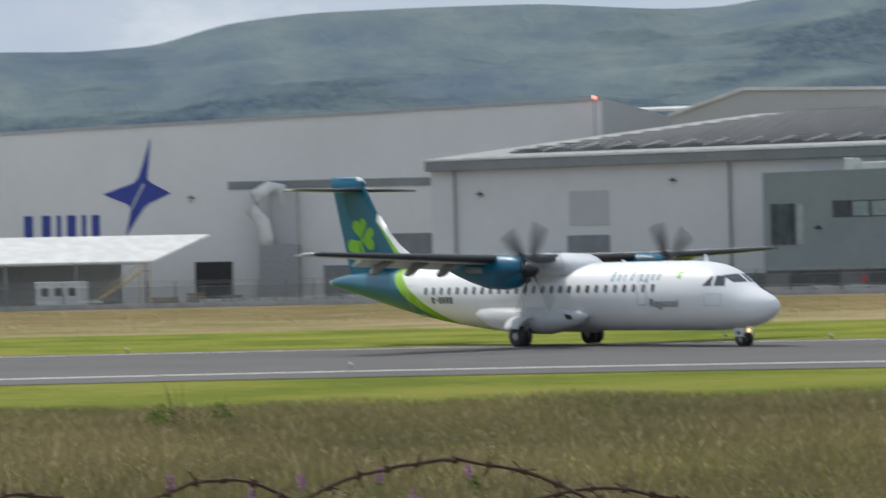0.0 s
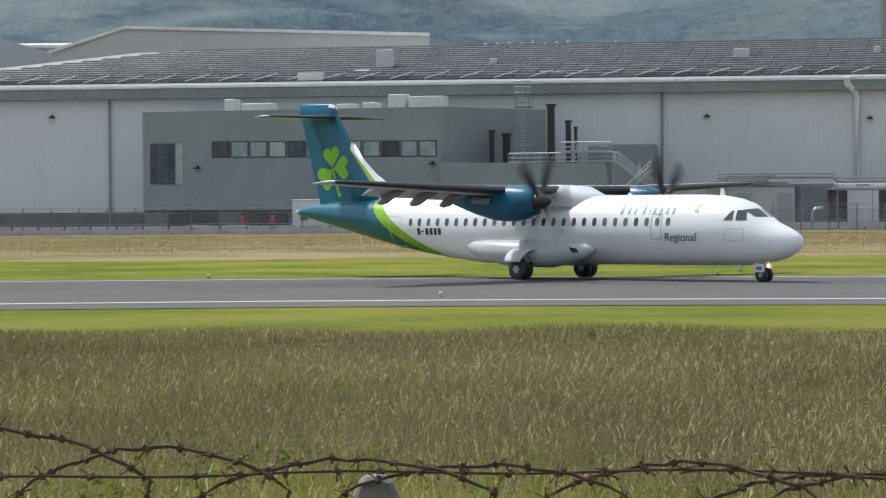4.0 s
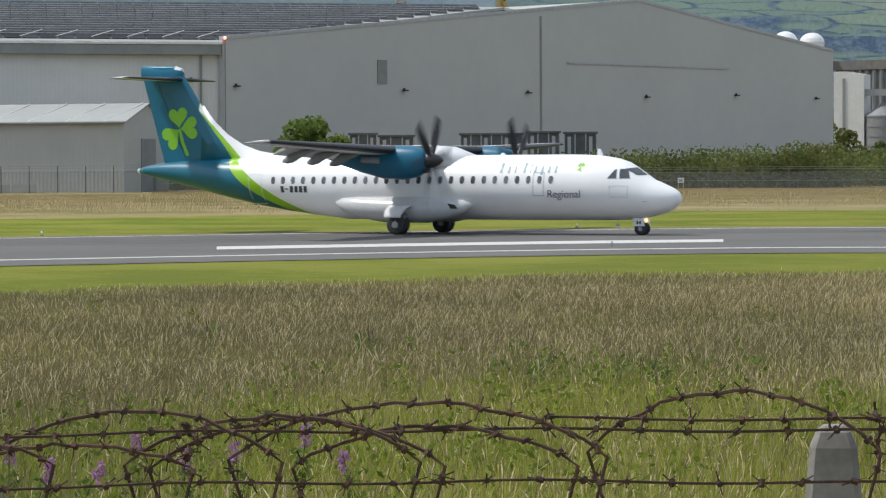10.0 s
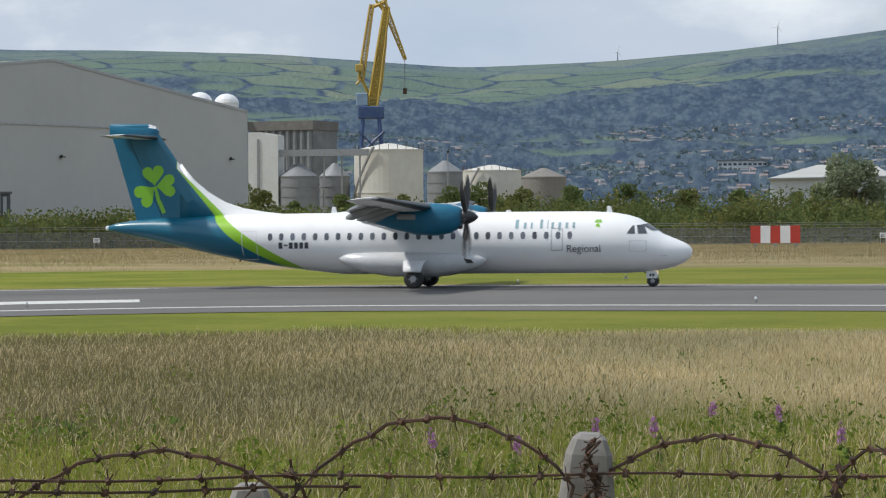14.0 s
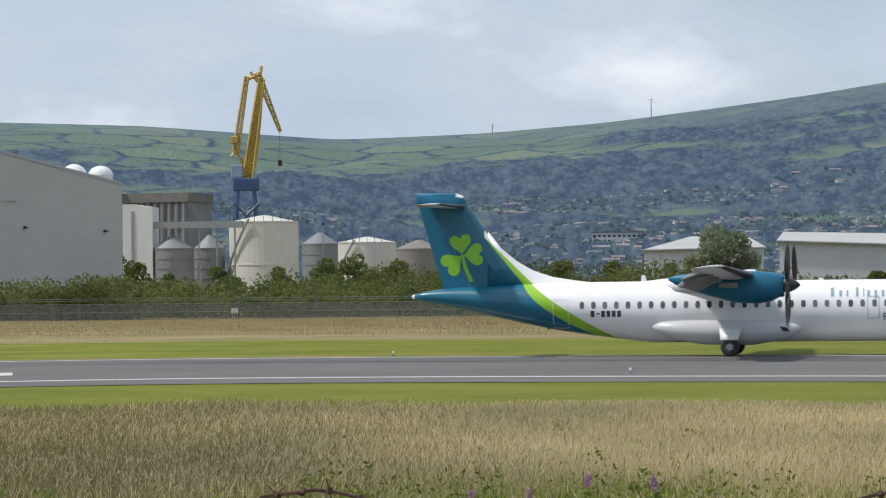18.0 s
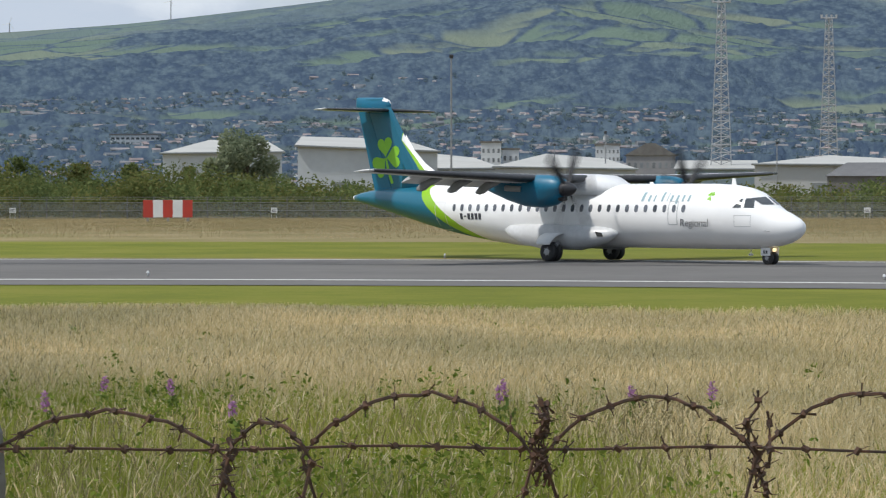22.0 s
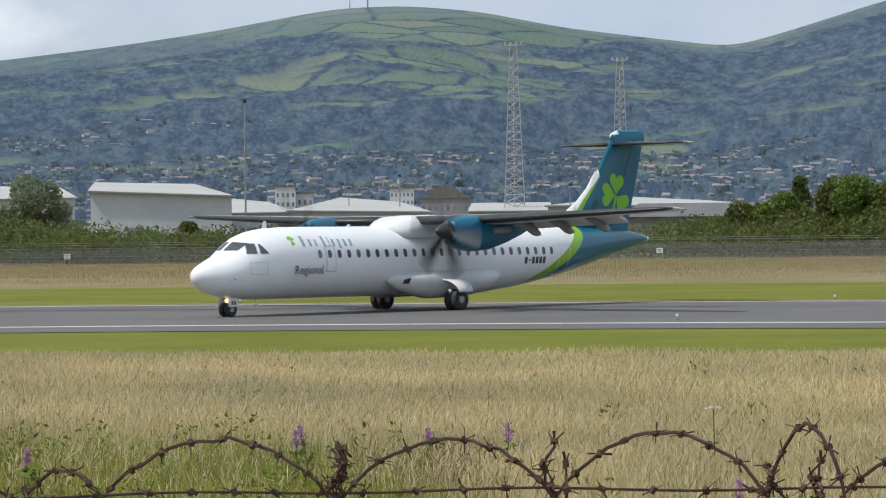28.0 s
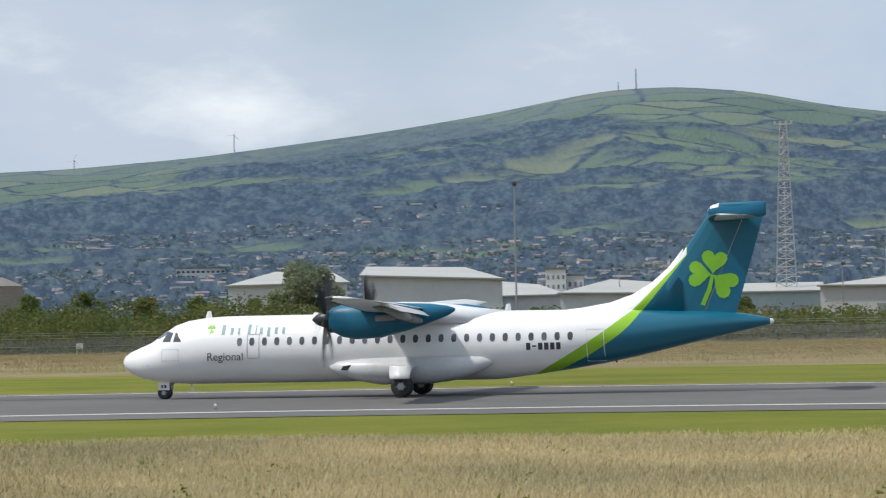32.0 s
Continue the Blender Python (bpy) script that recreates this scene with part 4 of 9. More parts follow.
    for a in (-48.62, -48.1, -47.75):
        bm = bmesh.new()
        bar(bm, low.p(low.u(a), 0, -0.75), low.p(low.u(a), zg + (1.2 if a < -48.5 else -0.2), -0.75), 0.13, 6)
        part("stair_post", bm, STEEL, o)
    # two flights of outside stair
    for (a0, z0), (a1, z1), y in (((-48.55, zg), (-47.85, zg - 3.4), 0.0), ((-48.5, zg - 5.6), (-47.75, zg - 1.0), 1.7)):
        u0, u1 = low.u(a0), low.u(a1)
        for sy in (0.0, 1.4):
            bm = bmesh.new()
            bar(bm, low.p(u0, z0, y - sy), low.p(u1, z1, y - sy), 0.13, 4)
            part("stringer", bm, STEEL, o, "galvanised stair stringer")
            for hz in (0.55, 1.1):
                bm = bmesh.new()
                bar(bm, low.p(u0, z0 + hz, y - sy), low.p(u1, z1 + hz, y - sy), 0.06, 4)
                part("handrail", bm, STEEL, o)
            for k in range(6):
                bm = bmesh.new()
                u, z = u0 + (u1 - u0) * k / 5, z0 + (z1 - z0) * k / 5
                bar(bm, low.p(u, z, y - sy), low.p(u, z + 1.1, y - sy), 0.05, 4)
                part("baluster", bm, STEEL, o)
        for k in range(16):
            bm = bmesh.new()
            u, z = u0 + (u1 - u0) * k / 15, z0 + (z1 - z0) * k / 15
            box(bm, u - 0.14, y - 1.4, z - 0.03, u + 0.14, y, z + 0.03, low.matrix())
            part("tread", bm, GREY_METAL, o)
    on_wall(H1, "plant_screen", -49.0, -47.7, 0, 10.9, CLAD_DARK, o, "dark plant screen", 7.0)


office()


def cabin(az0, az1, d, z1, label="white portable cabin with small windows"):
    c = empty("portable_cabin", pose(0, 0, 0), label, "cabin", "cabins by the office")
    w = Wall(az0, d, az1, d - 2)
    u1 = w.u(az1)
    bm = bmesh.new()
    box(bm, 0, -3, 0.25, u1, 0, z1, w.matrix(), 0.05)
    part("body", bm, CLAD_PALE, c)
    bm = bmesh.new()
    box(bm, -0.1, -3.1, z1 + 0.004, u1 + 0.1, 0.1, z1 + 0.2, w.matrix(), 0.03)
    part("roof", bm, ROOF_PALE, c)
    for k in range(3):
        u = u1 * (0.2 + 0.3 * k)
        bm = bmesh.new()
        box(bm, u - 0.5, 0.002, 1.5, u + 0.5, 0.05, 2.6, w.matrix())
        part("window", bm, GLASS, c)
    for u in (0.4, u1 / 2, u1 - 0.4):
        bm = bmesh.new()
        box(bm, u - 0.2, -2.8, 0, u + 0.2, -0.2, 0.246, w.matrix())
        part("footing", bm, CONCRETE, c)


cabin(-55.1, -53.9, 348, 3.9)
cabin(-53.75, -52.0, 345, 4.5)
cabin(-72.8, -71.9, 378, 3.2, "small pale site cabin")


def plant_yard():
    """Air handling units, tanks and ducts along the hangar's foot."""
    def unit(az0, az1, d, z0, z1, mat, label, depth=3.0, name="air_unit"):
        o = empty(name, pose(0, 0, 0), label, "plant unit", "plant along the hangar")
        w = Wall(az0, d, az1, d)
        u1 = w.u(az1)
        bm = bmesh.new()
        box(bm, 0, -depth, z0, u1, 0, z1, w.matrix(), 0.06)
        part("casing", bm, mat, o)
        n = max(1, int(u1 / 2.2))
        for k in range(n):
            bm = bmesh.new()
            x0, x1 = u1 * (k + 0.12) / n, u1 * (k + 0.88) / n
            box(bm, x0, 0.004, z0 + (z1 - z0) * 0.15, x1, 0.06, z0 + (z1 - z0) * 0.85, w.matrix(), 0.015)
            part("access_panel", bm, GREY_METAL if k % 2 else mat, o)
        if z0 > 0.05:
            for u in (0.3, u1 - 0.3):
                for y in (-0.3, -depth + 0.3):
                    bm = bmesh.new()
                    box(bm, u - 0.12, y - 0.12, 0, u + 0.12, y + 0.12, z0 - 0.002, w.matrix())
                    part("leg", bm, GREY_METAL, o)
        return o, w, u1
    o, w, u1 = unit(-47.35, -44.95, 348, 0.0, 5.3, CLAD, "grey block plant house with a shallow roof", 6.0, "plant_house")
    bm = bmesh.new()
    prism(bm, [(-0.2, 5.304), (u1 + 0.3, 5.304), (u1 * 0.93, 5.85), (u1 * 0.45, 5.85), (u1 * 0.4, 5.5), (-0.2, 5.5)], -6.2, 0.2, w.matrix())
    part("roof", bm, EAVE, o, "dark shallow roof")
    for k in range(4):
        bm = bmesh.new()
        tube(bm, [w.p(u1 * (0.28 + 0.05 * k), 0, 0.6), w.p(u1 * (0.28 + 0.05 * k), 5.7 + 0.3 * k, 0.6), w.p(u1 * (0.75 + 0.03 * k), 5.7 + 0.3 * k, 0.6)], 0.13, 6)
        part("pipe", bm, EAVE, o, "dark bent pipe")
    # dark wall added in place of the shaded gap under the duct
    o, w, u1 = unit(-45.0, -39.4, 357.5, 0.0, 4.9, BRICK_GREY, "dark wall added for the shade under the duct", 1.0, "plant_wall")
    unit(-44.9, -39.3, 356.5, 4.95, 5.7, TRIM, "long white horizontal duct above the air units", 1.4, "duct")
    unit(-45.0, -44.3, 352, 0.3, 5.4, DOOR_GREY, "tall grey air handling unit")
    for a in (-43.9, -43.0, -42.1, -41.2, -40.3):
        unit(a, a + 0.62, 355, 0.3, 5.0, CLAD_PALE, "pale air handling unit with dark gaps")
    for a, z1, w_ in ((-42.8, 9.5, 0.36), (-41.6, 9.7, 0.5)):
        unit(a, a + w_, 356, 4.0, z1, ROOF_PALE, "pale upright duct box")
    unit(-42.6, -39.5, 358, 5.9, 7.9, ROOF_PALE, "long pale horizontal duct", 2.0, "duct")
    unit(-40.7, -38.9, 357, 7.4, 9.4, ROOF_PALE, "pale curved intake duct", 2.5, "duct")
    bm = bmesh.new()
    w = Wall(-46.5, 350, -39.2, 350)
    for z, y, r in ((6.4, 0.5, 0.18), (6.9, 0.9, 0.14), (5.6, 0.7, 0.3)):
        tube(bm, [w.p(0, z, y), w.p(w.u(-44.2), z, y), w.p(w.u(-44.1), z - 0.6, y), w.p(w.u(-39.3), z - 0.6, y)], r, 6)
    for a in np.arange(-46.2, -39.3, 0.7):
        bar(bm, w.p(w.u(a), 0, 0.7), w.p(w.u(a), 6.3, 0.7), 0.08, 4)
    tagged(part("pipe_rack", bm, GREY_METAL), "dark pipe rack with insulated pipes", "pipes")
    for a in (-44.6, -42.5, -41.7, -40.7):
        bm = bmesh.new()
        p = at(a, 349)
        tube(bm, [p + Vector((0, 0, 0)), p + Vector((0, 0, 2.0)), p + Vector((0.25, 0.3, 2.5)), p + Vector((0.9, 0.9, 2.6))], 0.27, 8)
        tagged(part("exhaust_elbow", bm, STEEL, smooth=True), "bent metal exhaust elbow", "pipe", "exhaust elbows")
    p = empty("filter_plant", at_pose(-39.6, 346), "blue steel filter plant on legs", "plant")
    bm = bmesh.new()
    for x in (-1.4, 1.4):
        for y in (-1.2, 1.2):
            bar(bm, (x, y, 0), (x, y, 5.6), 0.12, 6)
    part("frame", bm, BLUE, p)
    for z0, z1, r in ((1.8, 3.4, 1.1), (3.9, 5.4, 1.3)):
        bm = bmesh.new()
        bar(bm, (0, 0, z0), (0, 0, z1), r, 12)
        bar(bm, (0, 0, z0 - 0.9), (0, 0, z0), 0.25, 12, r)
        part("vessel", bm, BLUE, p, smooth=False)
    bm = bmesh.new()
    box(bm, -1.7, -1.5, 5.6, 1.7, 1.5, 5.8, bevel=0.03)
    part("deck", bm, STEEL, p)


def at_pose(az, d, z=0.0, turn=0.0):
    v = at(az, d, z)
    return pose(v.x, v.y, v.z, 0, 0, -az + turn)


plant_yard()


def shed():
    s = empty("shed", pose(0, 0, 0), "long grey ribbed shed with a pale roof", "shed")
    w = Wall(-39.07, 350, -34.55, 337)
    u1 = w.u(-34.55)
    ez, rz, dp = 8.3, 10.6, 14.0
    bm = bmesh.new()
    m = w.matrix()
    prof = [(0, 0), (dp, 0), (dp, ez), (dp / 2, rz), (0, ez)]
    m2 = m @ Matrix(((0, 1, 0, 0), (-1, 0, 0, 0), (0, 0, 1, 0), (0, 0, 0, 1)))
    prism(bm, prof, 0, u1, m2)
    # sheet colour darkened to offset the sun these walls catch
    part("wall", bm, clad_material("darkened_shed_cladding", (0.42, 0.43, 0.425), (0.37, 0.38, 0.375), 0.5, 0.6, -math.atan2(w.d.y, w.d.x)), s, "ribbed grey walls")
    for y0, z0, y1, z1 in ((0.5, ez - 0.05, -dp / 2, rz + 0.12), (-dp / 2, rz + 0.12, -dp - 0.5, ez - 0.05)):
        sheet("roof", [w.p(-0.4, z0 + 0.1, y0), w.p(u1 + 0.4, z0 + 0.1, y0), w.p(u1 + 0.4, z1, y1), w.p(-0.4, z1, y1)], 0.12, SHED_ROOF, s, "pale sheet roof")
    for k in range(6):
        u = u1 * (k + 0.5) / 6
        bm = bmesh.new()
        bar(bm, w.p(u, ez + 0.08, 0.2), w.p(u + 2.2, rz + 0.1, -dp / 2 + 0.3), 0.12, 4)
        part("rooflight", bm, TRIM, s, "white rooflight strip")
    bm = bmesh.new()
    bar(bm, w.p(-0.4, ez, 0.6), w.p(u1 + 0.4, ez, 0.6), 0.16, 6)
    part("gutter", bm, EAVE, s)
    bm = bmesh.new()
    a, b = w.p(u1 + 0.06, 0, -5.0), w.p(u1 + 0.06, 6.4, -9.5)
    box(bm, u1 + 0.02, -9.6, 0, u1 + 0.1, -5.2, 6.4, m)
    part("roller_door", bm, DOOR_GREY, s, "dark grey roller door")
    on_wall(w, "door", -38.6, -38.35, 0, 2.4, DARK, s, "dark side door")


shed()


def chimney():
    c = empty("chimney", at_pose(-42.97, 500), "tall grey cylindrical steel chimney", "chimney")
    bm = bmesh.new()
    bar(bm, (0, 0, 0), (0, 0, 74), 2.45, 32, 2.25)
    part("flue", bm, material("dull_grey_steel", (0.105, 0.128, 0.14), 0.6, second=(0.09, 0.112, 0.125), scale=0.3), c, smooth=False)
    for z in (30, 48, 66):
        bm = bmesh.new()
        bar(bm, (0, 0, z), (0, 0, z + 0.5), 2.55, 32)
        part("band", bm, GREY_METAL, c)
    t = empty("scaffold_tower", at_pose(-41.33, 470), "pale lattice scaffold tower on the roof", "tower")
    for x in (-2.0, -0.7, 0.7, 2.0):
        for y in (-1.0, 1.0):
            bm = bmesh.new()
            bar(bm, (x, y, 18), (x, y, up(4.12, 470)), 0.13, 5)
            part("upright", bm, TRIM, t)
    for k in range(5):
        z = up(3.3, 470) + 1.5 * k
        bm = bmesh.new()
        for y in (-1.0, 1.0):
            bar(bm, (-2, y, z), (2, y, z), 0.1, 4)
        part("rung", bm, TRIM, t)
    for az in np.arange(-51.4, -48.4, 0.24):
        if random.random() < 0.8:
            bm = bmesh.new()
            top = up(3.3 + 0.07 * random.random(), 430)
            bar(bm, (0, 0, 24), (0, 0, top), 0.16, 6)
            bar(bm, (0, 0, top - 0.35), (0, 0, top), 0.34, 8, 0.2)
            o = tagged(part("roof_cowl", bm, GREY_METAL), "small pale roof cowl on the ridge", "vent", "ridge cowls")
            o.matrix_basis = at_pose(az, 430)


chimney()


# ---------------------------------------------------------------- low plant before the gable, red board
COOLER_DARK = material("dark_cooler_steel", (0.085, 0.09, 0.095), 0.5, second=(0.13, 0.135, 0.14), scale=0.8)


def cooler(az0, az1, d, z1):
    c = empty("cooler_bank", pose(0, 0, 0), "bank of grey coolers with dark fins and a pale frame", "plant unit", "coolers at the gable")
    w = Wall(az0, d, az1, d)
    u1 = w.u(az1)
    bm = bmesh.new()
    box(bm, 0, -3, 0, u1, -0.1, z1, w.matrix())
    part("core", bm, COOLER_DARK, c, "dark finned core")
    n = max(3, int(u1 / 1.15))
    for k in range(n + 1):
        u = u1 * k / n
        bm = bmesh.new()
        box(bm, u - 0.08, -0.098, z1 - 2.7, u + 0.08, 0.12, z1, w.matrix())
        part("mullion", bm, STEEL, c, "pale upright")
        if k < n and k % 2 == 0:
            bm = bmesh.new()
            box(bm, u + u1 / n * 0.3, -0.098, z1 - 2.7, u + u1 / n * 0.62, 0.06, z1 - 0.35, w.matrix())
            part("fin_panel", bm, FLAT, c, "pale finned panel")
    bm = bmesh.new()
    box(bm, -0.2, -3.1, z1 + 0.004, u1 + 0.2, 0.2, z1 + 0.3, w.matrix(), 0.03)
    part("top", bm, COOLER_DARK, c, "dark top rail")


for a0_, a1_, z_ in ((-30.0, -29.45, 7.0), (-29.4, -28.7, 6.7), (-27.75, -26.5, 6.9), (-26.4, -25.75, 7.1), (-25.65, -25.0, 7.0)):
    cooler(a0_, a1_, 366, z_)


def red_board():
    b = empty("marker_board", at_pose(-9.6, 312), "red and white striped marker board on the grass", "marker board")
    n = 5
    for k in range(n):
        bm = bmesh.new()
        x0 = -2.7 + 5.4 * k / n
        box(bm, x0, -0.35, 0.45, x0 + 5.4 / n, 0.35, 2.35, bevel=0.02)
        part("stripe", bm, RED if k % 2 == 0 else WHITE, b)
    for x in (-2.2, 0, 2.2):
        bm = bmesh.new()
        box(bm, x - 0.12, -0.3, 0, x + 0.12, 0.3, 0.446)
        part("leg", bm, GREY_METAL, b)
    for az, d, w in ((-49.35, 338, 1.5), (-49.0, 338, 1.3)):
        o = empty("barrier_board", at_pose(az, d), "brown and white barrier boards", "barrier")
        for k in range(3):
            bm = bmesh.new()
            box(bm, -w + w * 0.66 * k, -0.15, 0, -w + w * 0.66 * (k + 1), 0.15, 1.75, bevel=0.02)
            part("panel", bm, ORANGE if k % 2 == 0 else WHITE, o)


red_board()


# ---------------------------------------------------------------- harbour: silos, tanks, crane
def tank(az0, az1, d, el_top, mat, label, cone=1.5, rings=3, stair=False):
    c = (az0 + az1) / 2
    r = d * math.tan(radians(az1 - az0) / 2)
    t = empty("storage_tank", at_pose(c, d), label, "storage tank", "harbour tanks")
    zt = up(el_top, d)
    bm = bmesh.new()
    bar(bm, (0, 0, 0), (0, 0, zt), r, 40)
    part("shell", bm, mat, t)
    bm = bmesh.new()
    if "domed" in label:
        loft(bm, [[Vector((r * k * math.cos(a), r * k * math.sin(a), zt + 0.004 + cone * f)) for a in np.linspace(0, 2 * math.pi, 28, endpoint=False)] for f, k in ((0, 1.0), (0.35, 0.92), (0.65, 0.74), (0.88, 0.46), (0.98, 0.16))])
    else:
        bar(bm, (0, 0, zt + 0.004), (0, 0, zt + cone), r * 1.01, 40, r * 0.12)
    part("roof", bm, mat, t)
    for k in range(rings):
        bm = bmesh.new()
        z = zt * (k + 1) / rings - 0.3
        bar(bm, (0, 0, z), (0, 0, z + 0.28), r + 0.12, 40)
        part("hoop", bm, mat, t)
    if stair:
        bm = bmesh.new()
        pts = [(math.sin(a) * (r + 0.7), -math.cos(a) * (r + 0.7), z) for a, z in zip(np.linspace(-1.3, -0.4, 12), np.linspace(zt * 0.35, zt + 0.6, 12))]
        tube(bm, pts, 0.3, 5)
        part("stair", bm, GREY_METAL, t)
        bm = bmesh.new()
        for k in range(24):
            a = k * math.pi / 12
            bar(bm, (math.sin(a) * r, -math.cos(a) * r, zt), (math.sin(a) * r, -math.cos(a) * r, zt + 1.2), 0.07, 4)
        part("roof_rail", bm, RUST, t)


TANK_WHITE = material("cream_tank_paint", (0.62, 0.61, 0.56), 0.6, second=(0.52, 0.50, 0.45), scale=0.1, amount=0.8)
TANK_GREY = material("grey_silo_steel", (0.24, 0.25, 0.26), 0.55, 0.2, second=(0.2, 0.21, 0.22), scale=0.2)
tank(-18.1, -16.7, 700, 1.47, TANK_WHITE, "large cream storage tank with a spiral stair", 1.6, 2, True)
tank(-16.62, -15.9, 760, 1.02, TANK_GREY, "ribbed grey silo with a cone roof", 3.0, 6)
tank(-15.9, -14.72, 780, 1.04, TANK_WHITE, "pale storage tank with a rusty rail", 1.5, 2, True)
tank(-14.72, -13.8, 760, 0.9, CONCRETE, "stained concrete tank with a cone roof", 2.4, 2)
tank(-19.62, -18.84, 690, 0.95, TANK_GREY, "ribbed grey silo with a pale cone roof", 3.2, 6)
tank(-18.8, -18.19, 700, 0.95, TANK_GREY, "ribbed grey silo with a pale cone roof", 3.2, 6)
tank(-21.45, -20.95, 800, 2.46, WHITE, "white domed vessel behind the hangar", 2.8, 1)
tank(-20.92, -20.42, 800, 2.44, WHITE, "white domed vessel behind the hangar", 2.6, 1)


SILO_GREY = material("grey_silo_concrete", (0.20, 0.215, 0.225), 0.9, second=(0.155, 0.165, 0.175), scale=0.3)


def grain_store():
    g = empty("grain_store", pose(0, 0, 0), "grey concrete grain store with ribbed walls", "silo block")
    w = Wall(-20.2, 800, -18.92, 790)
    u1, zt = w.u(-18.92), up(2.05, 795)
    bm = bmesh.new()
    box(bm, 0, -14, 0, u1, 0, zt, w.matrix())
    part("body", bm, SILO_GREY, g)
    for k in range(9):
        bm = bmesh.new()
        u = u1 * (k + 0.5) / 9
        bar(bm, w.p(u, 0, 0), w.p(u, zt - 2.5, 0), 0.75, 10)
        part("rib", bm, SILO_GREY, g)
    bm = bmesh.new()
    box(bm, -0.3, -14.3, zt - 2.4, u1 + 0.3, 0.9, zt + 0.2, w.matrix())
    part("head_house", bm, BRICK_GREY, g)
    t = empty("lift_tower", pose(0, 0, 0), "pale clad lift tower with a sloping top", "tower")
    v = Wall(-20.24, 690, -19.64, 688)
    u1 = v.u(-19.64)
    bm = bmesh.new()
    prism(bm, [(0, 0), (u1, 0), (u1, up(1.78, 690)), (u1 * 0.4, up(1.84, 690)), (0, up(1.84, 690))], -6, 0, v.matrix())
    part("body", bm, CLAD_PALE, t)
    bm = bmesh.new()
    box(bm, u1 * 0.3, 0.02, 6, u1 * 0.38, 0.25, up(1.7, 690), v.matrix())
    part("ladder", bm, GREY_METAL, t)
    bm = bmesh.new()
    box(bm, u1, -3, up(1.35, 690), u1 + 22, -1, up(1.35, 690) + 1.6, v.matrix())
    tagged(part("conveyor_bridge", bm, GREY_METAL), "grey enclosed conveyor bridge between silos", "conveyor")
    bm = bmesh.new()
    for x in np.arange(2.0, 21.0, 4.5):
        bar(bm, v.p(u1 + x, 0, -2), v.p(u1 + x, up(1.35, 690), -2), 0.2, 6)
    tagged(part("conveyor_trestle", bm, GREY_METAL), "thin grey steel conveyor trestle", "trestle")


grain_store()


def lattice(bm, a, b, w0, w1, n, r, ref=Vector((1, 0, 0))):
    """A four-post lattice boom from a to b."""
    a, b = Vector(a), Vector(b)
    d = (b - a).normalized()
    s = d.cross(ref).normalized()
    t = d.cross(s).normalized()
    prev = None
    for k in range(n + 1):
        f = k / n
        c, w = a.lerp(b, f), w0 + (w1 - w0) * f
        ring = [c + s * w * i + t * w * j for i, j in ((-1, -1), (1, -1), (1, 1), (-1, 1))]
        if prev:
            for i in range(4):
                bar(bm, prev[i], ring[i], r, 4)
                bar(bm, prev[i], ring[(i + 1) % 4] if k % 2 else ring[(i - 1) % 4], r * 0.6, 4)
        for i in range(4):
            bar(bm, ring[i], ring[(i + 1) % 4], r * 0.6, 4)
        prev = ring


